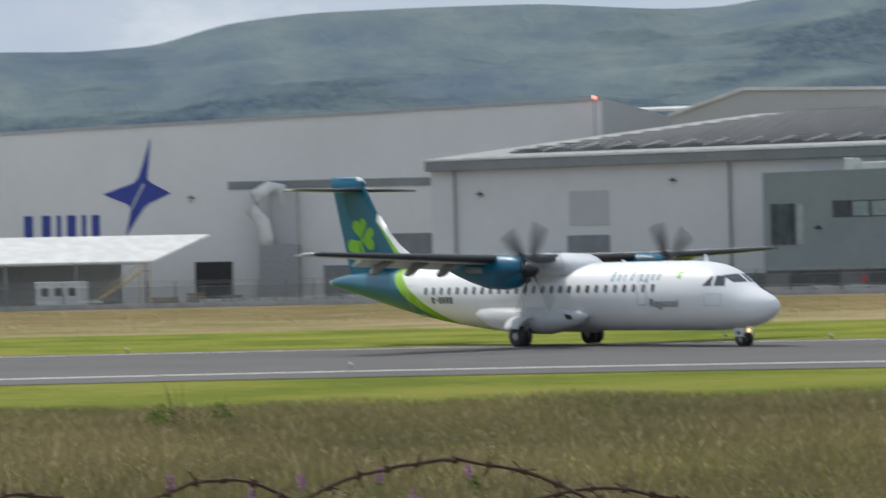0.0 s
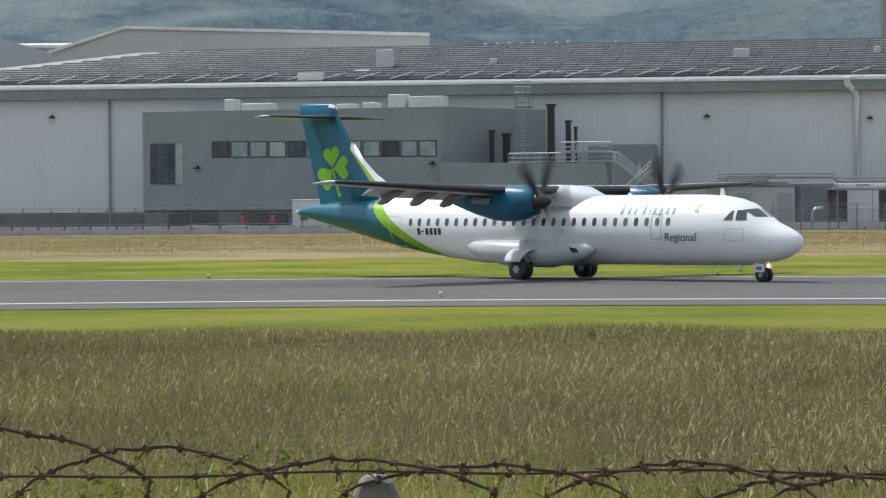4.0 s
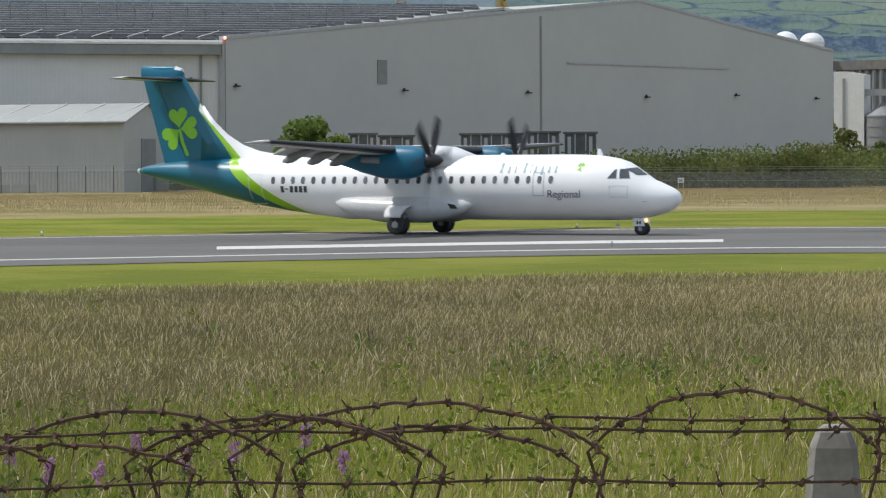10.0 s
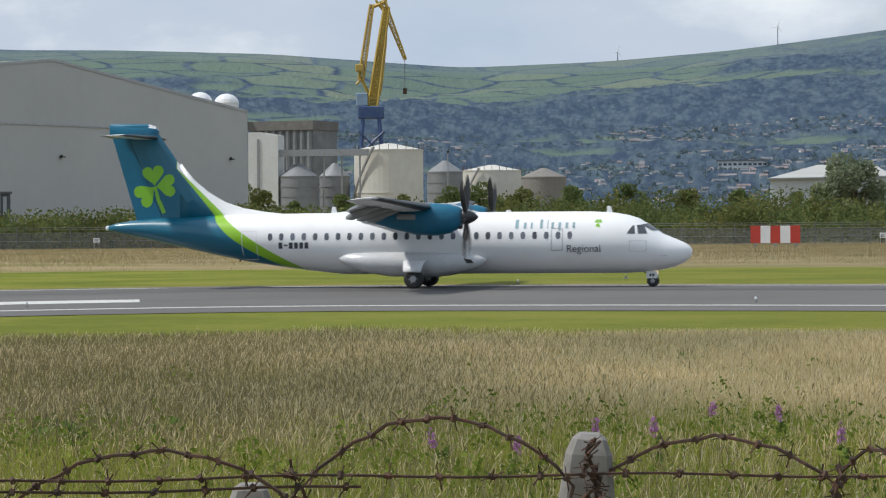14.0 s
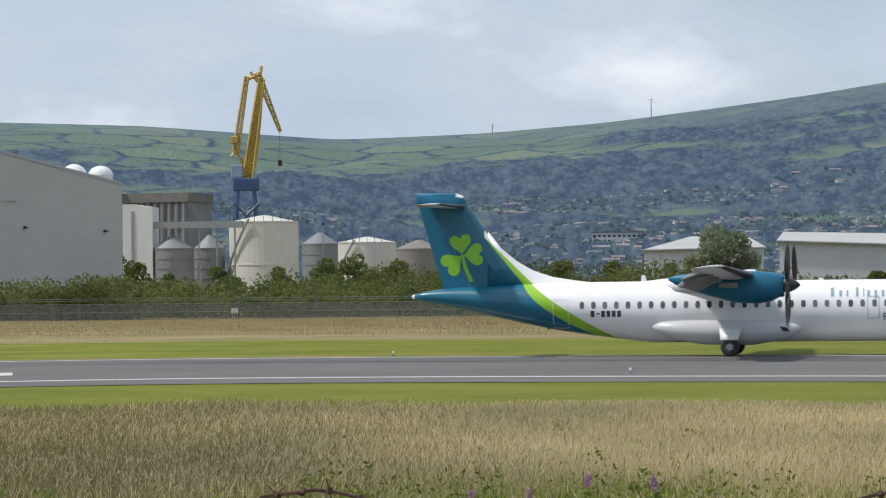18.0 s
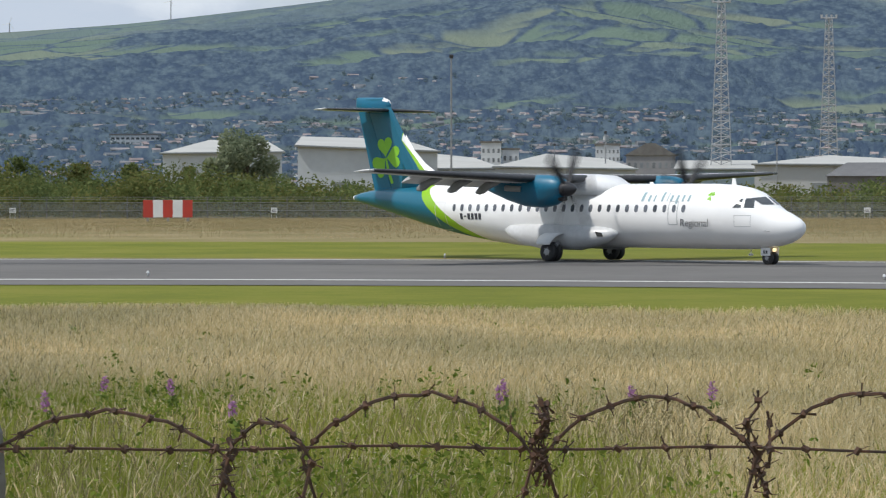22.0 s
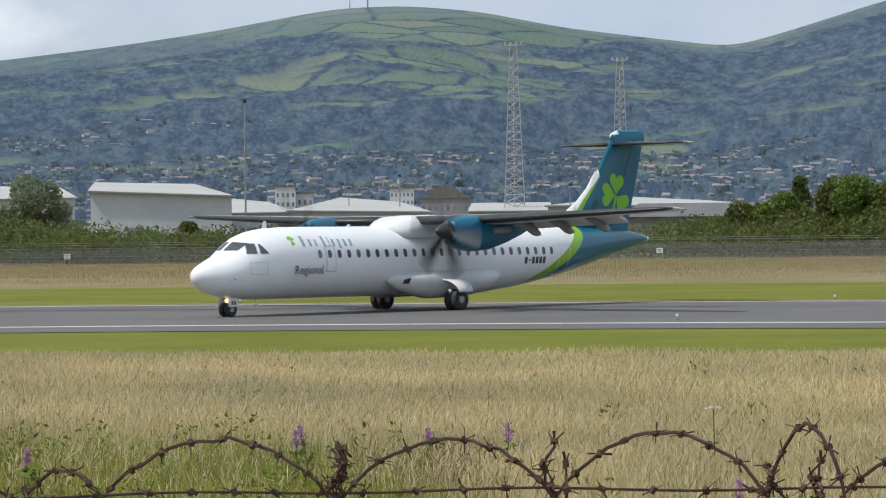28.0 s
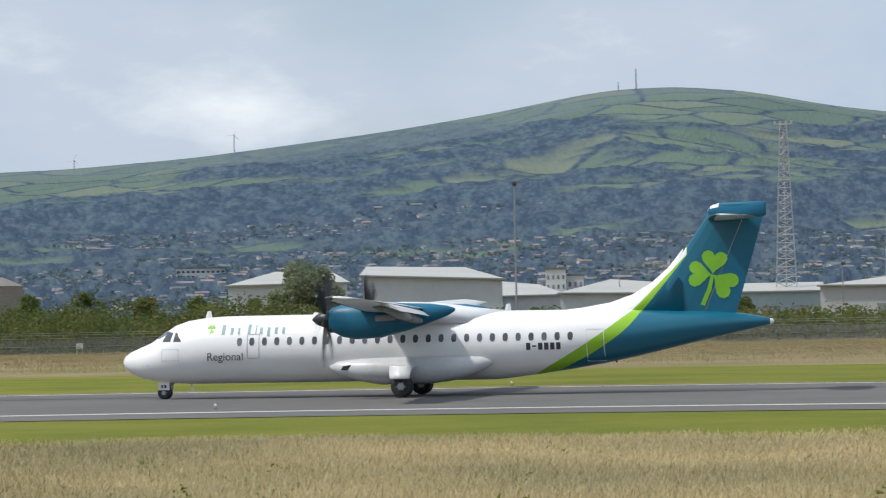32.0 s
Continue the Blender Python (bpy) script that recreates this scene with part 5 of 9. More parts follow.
def crane():
    d = 900.0
    c = empty("harbour_crane", at_pose(-17.75, d), "yellow and blue level-luffing harbour crane", "crane")

    def q(az, el, y=0.0):
        return Vector((d * math.tan(radians(az + 17.75)), y, up(el, d)))
    for s in (-1, 1):
        for y in (-4, 4):
            bm = bmesh.new()
            bar(bm, (s * 5.2, y, 0), (s * 2.6, y * 0.6, q(0, 2.1).z), 0.75, 6)
            part("leg", bm, BLUE, c)
    for z in (8, 16, 24):
        bm = bmesh.new()
        bar(bm, (-4.6, -3.5, z), (4.6, -3.5, z), 0.4, 4)
        bar(bm, (-4.2, -3.4, z), (4.0, -3.3, z + 8), 0.3, 4)
        bar(bm, (4.2, -3.4, z), (-4.0, -3.3, z + 8), 0.3, 4)
        bar(bm, (-4.4, 3.4, z), (4.2, 3.3, z + 8), 0.3, 4)
        part("brace", bm, BLUE, c)
    bm = bmesh.new()
    box(bm, -4.2, -3.2, q(0, 2.1).z, 4.2, 3.2, q(0, 2.35).z, bevel=0.3)
    part("slewing_deck", bm, BLUE, c)
    bm = bmesh.new()
    box(bm, q(-18.05, 2).x, -2.5, q(0, 2.356).z, q(-17.82, 2).x, 2.5, q(0, 2.62).z, bevel=0.2)
    part("machine_house", bm, material("pale_blue_paint", (0.25, 0.36, 0.5), 0.5, scale=0.5), c, "pale blue machine house")
    bm = bmesh.new()
    lattice(bm, q(-17.72, 2.36), q(-17.42, 4.35), 1.5, 0.8, 14, 0.4)
    part("main_jib", bm, YELLOW, c, "yellow main jib")
    bm = bmesh.new()
    rings = []
    for az, el, hw in ((-17.70, 2.38, 1.1), (-17.66, 2.62, 1.9), (-17.60, 2.95, 1.75), (-17.50, 3.6, 1.25), (-17.43, 4.3, 0.75)):
        o_ = q(az, el)
        rings.append([o_ + Vector((x * hw, y * 0.9, 0)) for x, y in ((-1, -1), (1, -1), (1, 1), (-1, 1))])
    loft(bm, rings)
    part("jib_plate", bm, YELLOW, c)
    bm = bmesh.new()
    lattice(bm, q(-17.95, 2.9), q(-17.72, 4.4), 0.9, 0.55, 12, 0.32)
    part("tie_lattice", bm, YELLOW, c, "yellow rear tie")
    bm = bmesh.new()
    lattice(bm, q(-17.5, 4.48), q(-17.05, 3.3), 0.9, 0.35, 10, 0.28)
    part("fly_jib", bm, YELLOW, c, "yellow hanging fly jib")
    bm = bmesh.new()
    bar(bm, q(-17.72, 4.35), q(-17.42, 4.48), 0.6, 4)
    bar(bm, q(-17.64, 4.5), q(-17.5, 4.3), 0.4, 4)
    bar(bm, q(-17.45, 4.4), q(-17.42, 4.62), 0.5, 4)
    part("jib_head", bm, YELLOW, c)
    bm = bmesh.new()
    box(bm, q(-18.06, 3).x, -1.8, q(0, 3.06).z, q(-17.9, 3).x, 1.8, q(0, 3.2).z, bevel=0.2)
    part("counterweight", bm, YELLOW, c, "yellow counterweight")
    bm = bmesh.new()
    bar(bm, q(-17.98, 3.0), q(-17.75, 2.5), 0.5, 4)
    bar(bm, q(-18.05, 2.8), q(-17.95, 2.9), 0.4, 4)
    part("counter_arm", bm, YELLOW, c)
    bm = bmesh.new()
    bar(bm, q(-17.06, 3.3), q(-17.06, 2.72), 0.07, 4)
    box(bm, q(-17.1, 0).x, -0.4, q(0, 2.6).z, q(-17.02, 0).x, 0.4, q(0, 2.72).z, bevel=0.1)
    part("hook_block", bm, RUST, c)
    # two further booms over the gable roof
    red = material("faded_red_lead_steel", (0.34, 0.21, 0.15), 0.7, second=(0.42, 0.33, 0.27), scale=0.4)
    for az, e1, mat in ((-26.9, 4.3, YELLOW), (-28.9, 5.3, red)):
        o = empty("crane_boom", at_pose(az, 800), "upright crane boom behind the hangar roof", "crane boom")
        bm = bmesh.new()
        if mat is YELLOW:
            lattice(bm, (0, 0, 0), (0, 0, up(4.08, 800)), 0.9, 1.5, 24, 0.25)
            box(bm, -0.75, -0.75, 0, 0.75, 0.75, up(3.92, 800), bevel=0.15)
        else:
            lattice(bm, (0, 0, 0), (-1.0, 0, up(e1, 800)), 3.2, 0.4, 30, 0.16)
        part("mast", bm, mat, o)
        bm = bmesh.new()
        if mat is YELLOW:
            box(bm, -1.25, -1.25, up(3.98, 800), 1.25, 1.25, up(4.03, 800), bevel=0.2)
            bar(bm, (0, 0, up(4.03, 800)), (0, 0, up(e1, 800)), 0.75, 8)
        else:
            box(bm, -2.6, -2.6, up(2.9, 800), 2.6, 2.6, up(3.08, 800), bevel=0.2)
        part("head", bm, STEEL if mat is YELLOW else mat, o)


crane()


# ---------------------------------------------------------------- warehouses to the north
def sheds_north():
    pale = material("pale_grey_sheet_wall", (0.50, 0.535, 0.57), 0.55, second=(0.44, 0.47, 0.505), scale=0.1)
    roofm = material("light_sheet_roof", (0.46, 0.46, 0.44), 0.6, second=(0.38, 0.38, 0.36), scale=0.08, amount=0.9)

    # long hall: wall with a roof that shows above it
    for az0, az1, d, ez_l, ez_r, rl, rr, lab in (
            (-6.98, -4.15, 520, 0.98, 0.86, (-6.9, 1.17), (-4.9, 1.12), "long pale warehouse with a bright sheet roof"),
            (-2.98, -0.15, 540, 0.55, 0.5, (-1.95, 0.82), (-0.75, 0.72), "low pale warehouse with a bright sheet roof"),
            (-5.6, -2.9, 560, 0.5, 0.52, (-4.4, 0.84), (-3.4, 0.74), "low pale warehouse with a bright sheet roof"),
            (-9.7, -7.3, 545, 0.82, 0.85, (-8.75, 1.1), (-7.6, 1.08), "pale warehouse with a dark verge beside a tree"),
            (2.25, 6.8, 560, 0.6, 0.56, (3.75, 0.78), (5.5, 0.68), "grey warehouse with a pale roof"),
            (0.68, 2.3, 600, 0.5, 0.5, (0.7, 0.68), (2.3, 0.68), "pale blue warehouse with a light roof")):
        h = empty("warehouse", pose(0, 0, 0), lab, "warehouse", "warehouses beyond the fence")
        w = Wall(az0, d, az1, d)
        zl, zr = up(ez_l, d), up(ez_r, d)
        back = d + 45
        P = [w.a, w.b, at(rr[0], back), at(rl[0], back)]
        wallm = pale if "blue" not in lab else material("pale_blue_sheet_wall", (0.35, 0.45, 0.5), 0.55, scale=0.1)
        if "grey" in lab:
            wallm = FLAT
        solid("wall", [p.xy for p in P], 0, [zl, zr, up(rr[1], back) - 0.3, up(rl[1], back) - 0.3], wallm, h, "pale clad wall")
        q = [Vector((*w.p(-0.6, 0, 0.8).xy, zl + 0.1)), Vector((*w.p(w.u(az1) + 0.6, 0, 0.8).xy, zr + 0.1)), Vector((*P[2].xy, up(rr[1], back))), Vector((*P[3].xy, up(rl[1], back)))]
        sheet("roof", q, 0.25, roofm, h, "bright sheet roof")
        bm = bmesh.new()
        tube(bm, [q[0] - Vector((0, 0, 0.1)), q[1] - Vector((0, 0, 0.1))], 0.22, 5)
        part("eaves_gutter", bm, EAVE, h)
        for k in range(2):
            a0 = az0 + (az1 - az0) * (0.25 + 0.35 * k)
            on_wall(w, "roller_door", a0, a0 + 0.35, 0, 5.2, DOOR_GREY, h, "grey roller door", 0.1)
    # long dark hall with a sloping end
    h = empty("warehouse", pose(0, 0, 0), "long dark slate-roofed hall behind the hedge", "warehouse", "warehouses beyond the fence")
    w = Wall(3.7, 520, 7.4, 520)
    u1 = w.u(7.4)
    slate = material("dark_slate_roof", (0.115, 0.118, 0.125), 0.8, second=(0.145, 0.148, 0.155), scale=0.4)
    solid("wall", [w.p(0, 0, 0).xy, w.p(u1, 0, 0).xy, w.p(u1, 0, -20).xy, w.p(0, 0, -20).xy], 0, up(0.36, 520), BRICK_GREY, h)
    bm = bmesh.new()
    z0, z1 = up(0.36, 520) + 0.004, up(0.64, 520)
    loft(bm, [[w.p(-0.4, z0, 0.4), w.p(u1 + 0.4, z0, 0.4), w.p(u1 + 0.4, z0, -20.4), w.p(-0.4, z0, -20.4)], [w.p(3.4, z1, -6), w.p(u1 - 3, z1, -6), w.p(u1 - 3, z1, -14), w.p(3.4, z1, -14)]])
    part("roof", bm, slate, h, "dark hipped roof")
    # blocks of flats and brick offices
    brickm = material("grey_brown_brick", (0.24, 0.245, 0.265), 0.9, second=(0.285, 0.285, 0.30), scale=0.3)
    renderm = material("pale_render", (0.60, 0.63, 0.67), 0.8, second=(0.52, 0.55, 0.59), scale=0.2)
    for az0, az1, d, el, mat, floors, bays in ((-3.27, -2.86, 800, 1.04, renderm, 5, 4), (-2.84, -2.5, 810, 0.9, renderm, 4, 3), (-0.95, -0.46, 800, 0.99, renderm, 6, 6), (-0.33, 0.66, 790, 0.78, brickm, 3, 8)):
        b = empty("block_of_flats", pose(0, 0, 0), "plain block of flats with rows of windows", "building", "blocks in the town")
        w = Wall(az0, d, az1, d)
        u1, zt = w.u(az1), up(el, d)
        bm = bmesh.new()
        box(bm, 0, -12, 0, u1, 0, zt, w.matrix())
        part("wall", bm, mat, b)
        bm = bmesh.new()
        if mat is brickm:
            prism(bm, [(-0.5, zt + 0.004), (u1 + 0.5, zt + 0.004), (u1 * 0.6, zt + 3.4), (u1 * 0.4, zt + 3.4)], -12, 0.4, w.matrix())
        else:
            box(bm, -0.3, -12.3, zt + 0.004, u1 + 0.3, 0.3, zt + 0.5, w.matrix())
        part("roof", bm, BRICK_GREY, b)
        for i in range(floors):
            for j in range(bays):
                bm = bmesh.new()
                z = zt * (0.2 + 0.76 * i / floors) + 0.5
                u = u1 * (j + 0.5) / bays
                box(bm, u - u1 / bays * 0.22, -0.1, z, u + u1 / bays * 0.22, 0.04, z + zt / floors * 0.34, w.matrix())
                part("window", bm, WINDOW_FAR, b)


sheds_north()


MAST_GREY = material("weathered_mast_steel", (0.27, 0.28, 0.29), 0.55, 0.1, second=(0.38, 0.39, 0.40), scale=1.5)


def lattice_mast(az, d, el, w0, label):
    m = empty("lattice_mast", at_pose(az, d), label, "mast", "lattice masts")
    bm = bmesh.new()
    lattice(bm, (0, 0, 0), (0, 0, up(el, d)), w0, w0 * 0.28, 26, 0.14)
    part("tower", bm, MAST_GREY, m)
    bm = bmesh.new()
    z = up(el, d)
    box(bm, -2.0, -0.5, z, 2.0, 0.5, z + 0.25, bevel=0.03)
    for x in (-1.8, -0.6, 0.6, 1.8):
        box(bm, x - 0.25, -0.3, z + 0.25, x + 0.25, 0.3, z + 0.9)
    part("lamp_deck", bm, MAST_GREY, m, "floodlight deck")
    bm = bmesh.new()
    bar(bm, (0, 0, 0), (0, 0, z), 0.16, 5)
    part("cable_riser", bm, MAST_GREY, m)


lattice_mast(1.58, 620, 3.85, 2.6, "tall galvanised lattice floodlight mast")
lattice_mast(3.73, 700, 3.52, 2.7, "tall galvanised lattice floodlight mast")


def thin_mast(az, d, z0, z1, r, label, head=True, name="slim_mast"):
    m = empty(name, at_pose(az, d, z0), label, "mast")
    bm = bmesh.new()
    bar(bm, (0, 0, -2 if z0 > 5 else 0), (0, 0, z1 - z0), r * 1.6, 6, r)
    part("pole", bm, GREY_METAL, m)
    if head:
        bm = bmesh.new()
        box(bm, -r * 2.4, -r * 2.4, z1 - z0, r * 2.4, r * 2.4, z1 - z0 + r * 4.5, bevel=r * 0.6)
        part("head", bm, DARK, m)
    return m


thin_mast(-3.87, 480, 0, up(2.75, 480), 0.14, "slim dark mast with a lamp head")
thin_mast(-0.75, 560, 0, up(1.22, 560), 0.12, "slim lamp post among the warehouses")
thin_mast(-1.78, 560, 0, up(0.98, 560), 0.1, "slim lamp post among the warehouses")
thin_mast(2.7, 540, 0, up(1.0, 540), 0.1, "slim lamp post among the warehouses")
thin_mast(-16.2, 640, 0, up(1.4, 640), 0.12, "slim pale lamp post by the tanks")


def hill_top(az):
    d = RIDGE_R
    return float(terrain(az, d))


for az_, dz_, r_ in ((-1.36, 29, 0.9), (-1.72, 11, 0.6), (-49.95, 46, 0.7), (-49.6, 60, 0.8)):
    thin_mast(az_, RIDGE_R - 15, hill_top(az_), hill_top(az_) + dz_, r_, "distant radio mast on the hill top", False, "radio_mast")
for az_, dz_ in ((-9.53, 26), (-12.75, 12)):
    tower_ = thin_mast(az_, RIDGE_R - 15, hill_top(az_), hill_top(az_) + dz_, 0.6, "distant slim turbine tower on the ridge", False, "wind_turbine")
    bm_ = bmesh.new()
    for a_ in (20, 140, 260):
        bar(bm_, (0, 0, 0), (math.sin(radians(a_)) * 11, 0, math.cos(radians(a_)) * 11), 0.5, 4, 0.12)
    rot_ = part("blades", bm_, TRIM, tower_)
    rot_.location = (0, -1.5, dz_)


# ---------------------------------------------------------------- the aeroplane
# stations run aft from the nose; the thing's origin is on the ground between the main wheels
ORIGIN_LX = 12.4
ST_LX = (0, 0.12, 0.35, 0.8, 1.3, 1.9, 2.4, 2.9, 3.6, 4.5, 5.5, 16.0, 17.5, 19, 20.5, 22, 23.5, 25, 26, 26.8, 27.17)
ST_BOT = (1.5, 1.3, 1.1, 0.9, 0.78, 0.69, 0.65, 0.63, 0.62, 0.62, 0.62, 0.62, 0.78, 0.98, 1.22, 1.52, 1.86, 2.2, 2.42, 2.6, 2.68)
ST_TOP = (1.62, 1.82, 1.98, 2.18, 2.38, 2.8, 3.1, 3.26, 3.37, 3.42, 3.43, 3.43, 3.43, 3.42, 3.4, 3.37, 3.32, 3.24, 3.15, 3.02, 2.92)
ST_HALF = (0.06, 0.26, 0.45, 0.7, 0.9, 1.1, 1.22, 1.3, 1.37, 1.41, 1.43, 1.43, 1.41, 1.35, 1.22, 1.05, 0.83, 0.55, 0.38, 0.22, 0.1)


def section(lx):
    return float(np.interp(lx, ST_LX, ST_BOT)), float(np.interp(lx, ST_LX, ST_TOP)), float(np.interp(lx, ST_LX, ST_HALF))


def skin(lx, ang, side=1, off=0.0):
    """A point on the fuselage: ang in degrees from the crown; side +1 is port."""
    b, t, h = section(lx)
    mid, r = (b + t) / 2, (t - b) / 2
    a = radians(ang)
    return Vector((ORIGIN_LX - lx, side * (h + off) * math.sin(a), mid + (r + off) * math.cos(a)))


def skin_at(lx, z, side=1, off=0.0):
    b, t, h = section(lx)
    mid, r = (b + t) / 2, (t - b) / 2
    return skin(lx, math.degrees(math.acos(max(-1, min(1, (z - mid) / r)))), side, off)


def skin_up(ang, z, side=1, off=0.0):
    """The point of the nose at this angle and height."""
    lo, hi = 0.4, 4.0
    for _ in range(40):
        m = (lo + hi) / 2
        if skin(m, ang).z < z:
            lo = m
        else:
            hi = m
    return skin(hi, ang, side, off)


def livery():
    """White ahead, a lime band, teal astern; the border leans with the height."""
    m = bpy.data.materials.new("airliner_livery")
    m.use_nodes = True
    nt = m.node_tree
    b = nt.nodes["Principled BSDF"]
    N, L = nt.nodes.new, nt.links.new
    tc, sp = N("ShaderNodeTexCoord"), N("ShaderNodeSeparateXYZ")
    L(tc.outputs["Object"], sp.inputs[0])

    def calc(op, a, c, d=None):
        n = N("ShaderNodeMath")
        n.operation = op
        for k, v in enumerate((a, c, d)):
            if v is None:
                continue
            if isinstance(v, (int, float)):
                n.inputs[k].default_value = v
            else:
                L(v, n.inputs[k])
        return n.outputs[0]

    lx = calc("SUBTRACT", ORIGIN_LX, sp.outputs["X"])
    u = calc("SUBTRACT", sp.outputs["Z"], 0.91)
    low = calc("MINIMUM", u, 2.34)
    high = calc("MINIMUM", calc("MAXIMUM", calc("SUBTRACT", u, 2.34), 0.0), 2.3)

    def border(c0, c1, c2, c3):
        quad = calc("MULTIPLY_ADD", calc("MULTIPLY", low, low), c2, calc("MULTIPLY_ADD", low, c1, c0))
        return calc("MULTIPLY_ADD", high, c3, quad)

    front, back = border(17.8, 1.943, -0.154, 1.02), border(18.5, 2.372, -0.38, 0.83)
    lime = calc("GREATER_THAN", lx, front)
    teal = calc("GREATER_THAN", lx, back)
    noise_ = N("ShaderNodeTexNoise")
    noise_.inputs["Scale"].default_value, noise_.inputs["Detail"].default_value = 0.9, 6
    L(tc.outputs["Object"], noise_.inputs["Vector"])
    dirt = N("ShaderNodeValToRGB")
    dirt.color_ramp.elements[0].position, dirt.color_ramp.elements[1].position = 0.35, 0.75
    dirt.color_ramp.elements[0].color, dirt.color_ramp.elements[1].color = (0.88, 0.885, 0.89, 1), (0.82, 0.825, 0.83, 1)
    L(noise_.outputs["Fac"], dirt.inputs["Fac"])
    m1, m2 = N("ShaderNodeMix"), N("ShaderNodeMix")
    m1.data_type = m2.data_type = "RGBA"
    L(lime, m1.inputs["Factor"]), L(dirt.outputs["Color"], m1.inputs["A"])
    m1.inputs["B"].default_value = (0.27, 0.53, 0.02, 1)
    L(teal, m2.inputs["Factor"]), L(m1.outputs["Result"], m2.inputs["A"])
    m2.inputs["B"].default_value = (0.003, 0.125, 0.205, 1)
    # the livery mix is the base colour all round
    L(m2.outputs["Result"], b.inputs["Base Color"])
    b.inputs["Roughness"].default_value, b.inputs["Coat Weight"].default_value = 0.33, 0.35
    b.inputs["Coat Roughness"].default_value = 0.12
    return m


LIVERY = livery()
BOOT = material("de_icing_boot", (0.018, 0.018, 0.02), 0.45, second=(0.03, 0.03, 0.032), scale=3)
WING_GREY = material("wing_grey_paint", (0.66, 0.67, 0.68), 0.4, second=(0.58, 0.59, 0.60), scale=0.8, coat=0.1)
FLAP_GREY = material("flap_grey_paint", (0.30, 0.31, 0.31), 0.5, second=(0.24, 0.25, 0.25), scale=1.2)
BELLY_GREY = material("pale_grey_paint", (0.62, 0.63, 0.64), 0.3, second=(0.54, 0.55, 0.56), scale=0.8, coat=0.2)
LETTER_DARK = material("dark_lettering", (0.05, 0.055, 0.07), 0.5, scale=2)
LETTER_TEAL = material("teal_lettering", (0.27, 0.40, 0.45), 0.5, scale=2)
OUTLINE = material("grey_outline", (0.42, 0.44, 0.46), 0.5, scale=2)
SHAMROCK = material("bright_green_vinyl", (0.24, 0.55, 0.035), 0.45, second=(0.21, 0.5, 0.03), scale=1)
PANE_DIM = material("cabin_window_glass", (0.09, 0.10, 0.12), 0.15, second=(0.14, 0.15, 0.17), scale=3, spec=0.7, vary=0.4)

aeroplane = empty("aeroplane", pose(0, 0, 0), "white twin-propeller airliner with a teal tail, lime band and clover leaf", "aeroplane")
propellers = []
wheel_parts = []


def foil(lx, chord, y, z, thick, twist=0.0):
    """A wing section as a closed loop: upper side aft, lower side forward."""
    s = (0, 0.02, 0.06, 0.14, 0.3, 0.5, 0.72, 1.0)
    h = (0, 0.21, 0.36, 0.5, 0.56, 0.48, 0.28, 0.02)
    d = (0, -0.16, -0.25, -0.33, -0.38, -0.34, -0.2, -0.02)
    up = [(k, v) for k, v in zip(s, h)]
    lo = [(k, v) for k, v in zip(s, d)][1:][::-1]
    return [Vector((ORIGIN_LX - (lx + k * chord), y, z + v * thick - k * twist)) for k, v in up + lo]


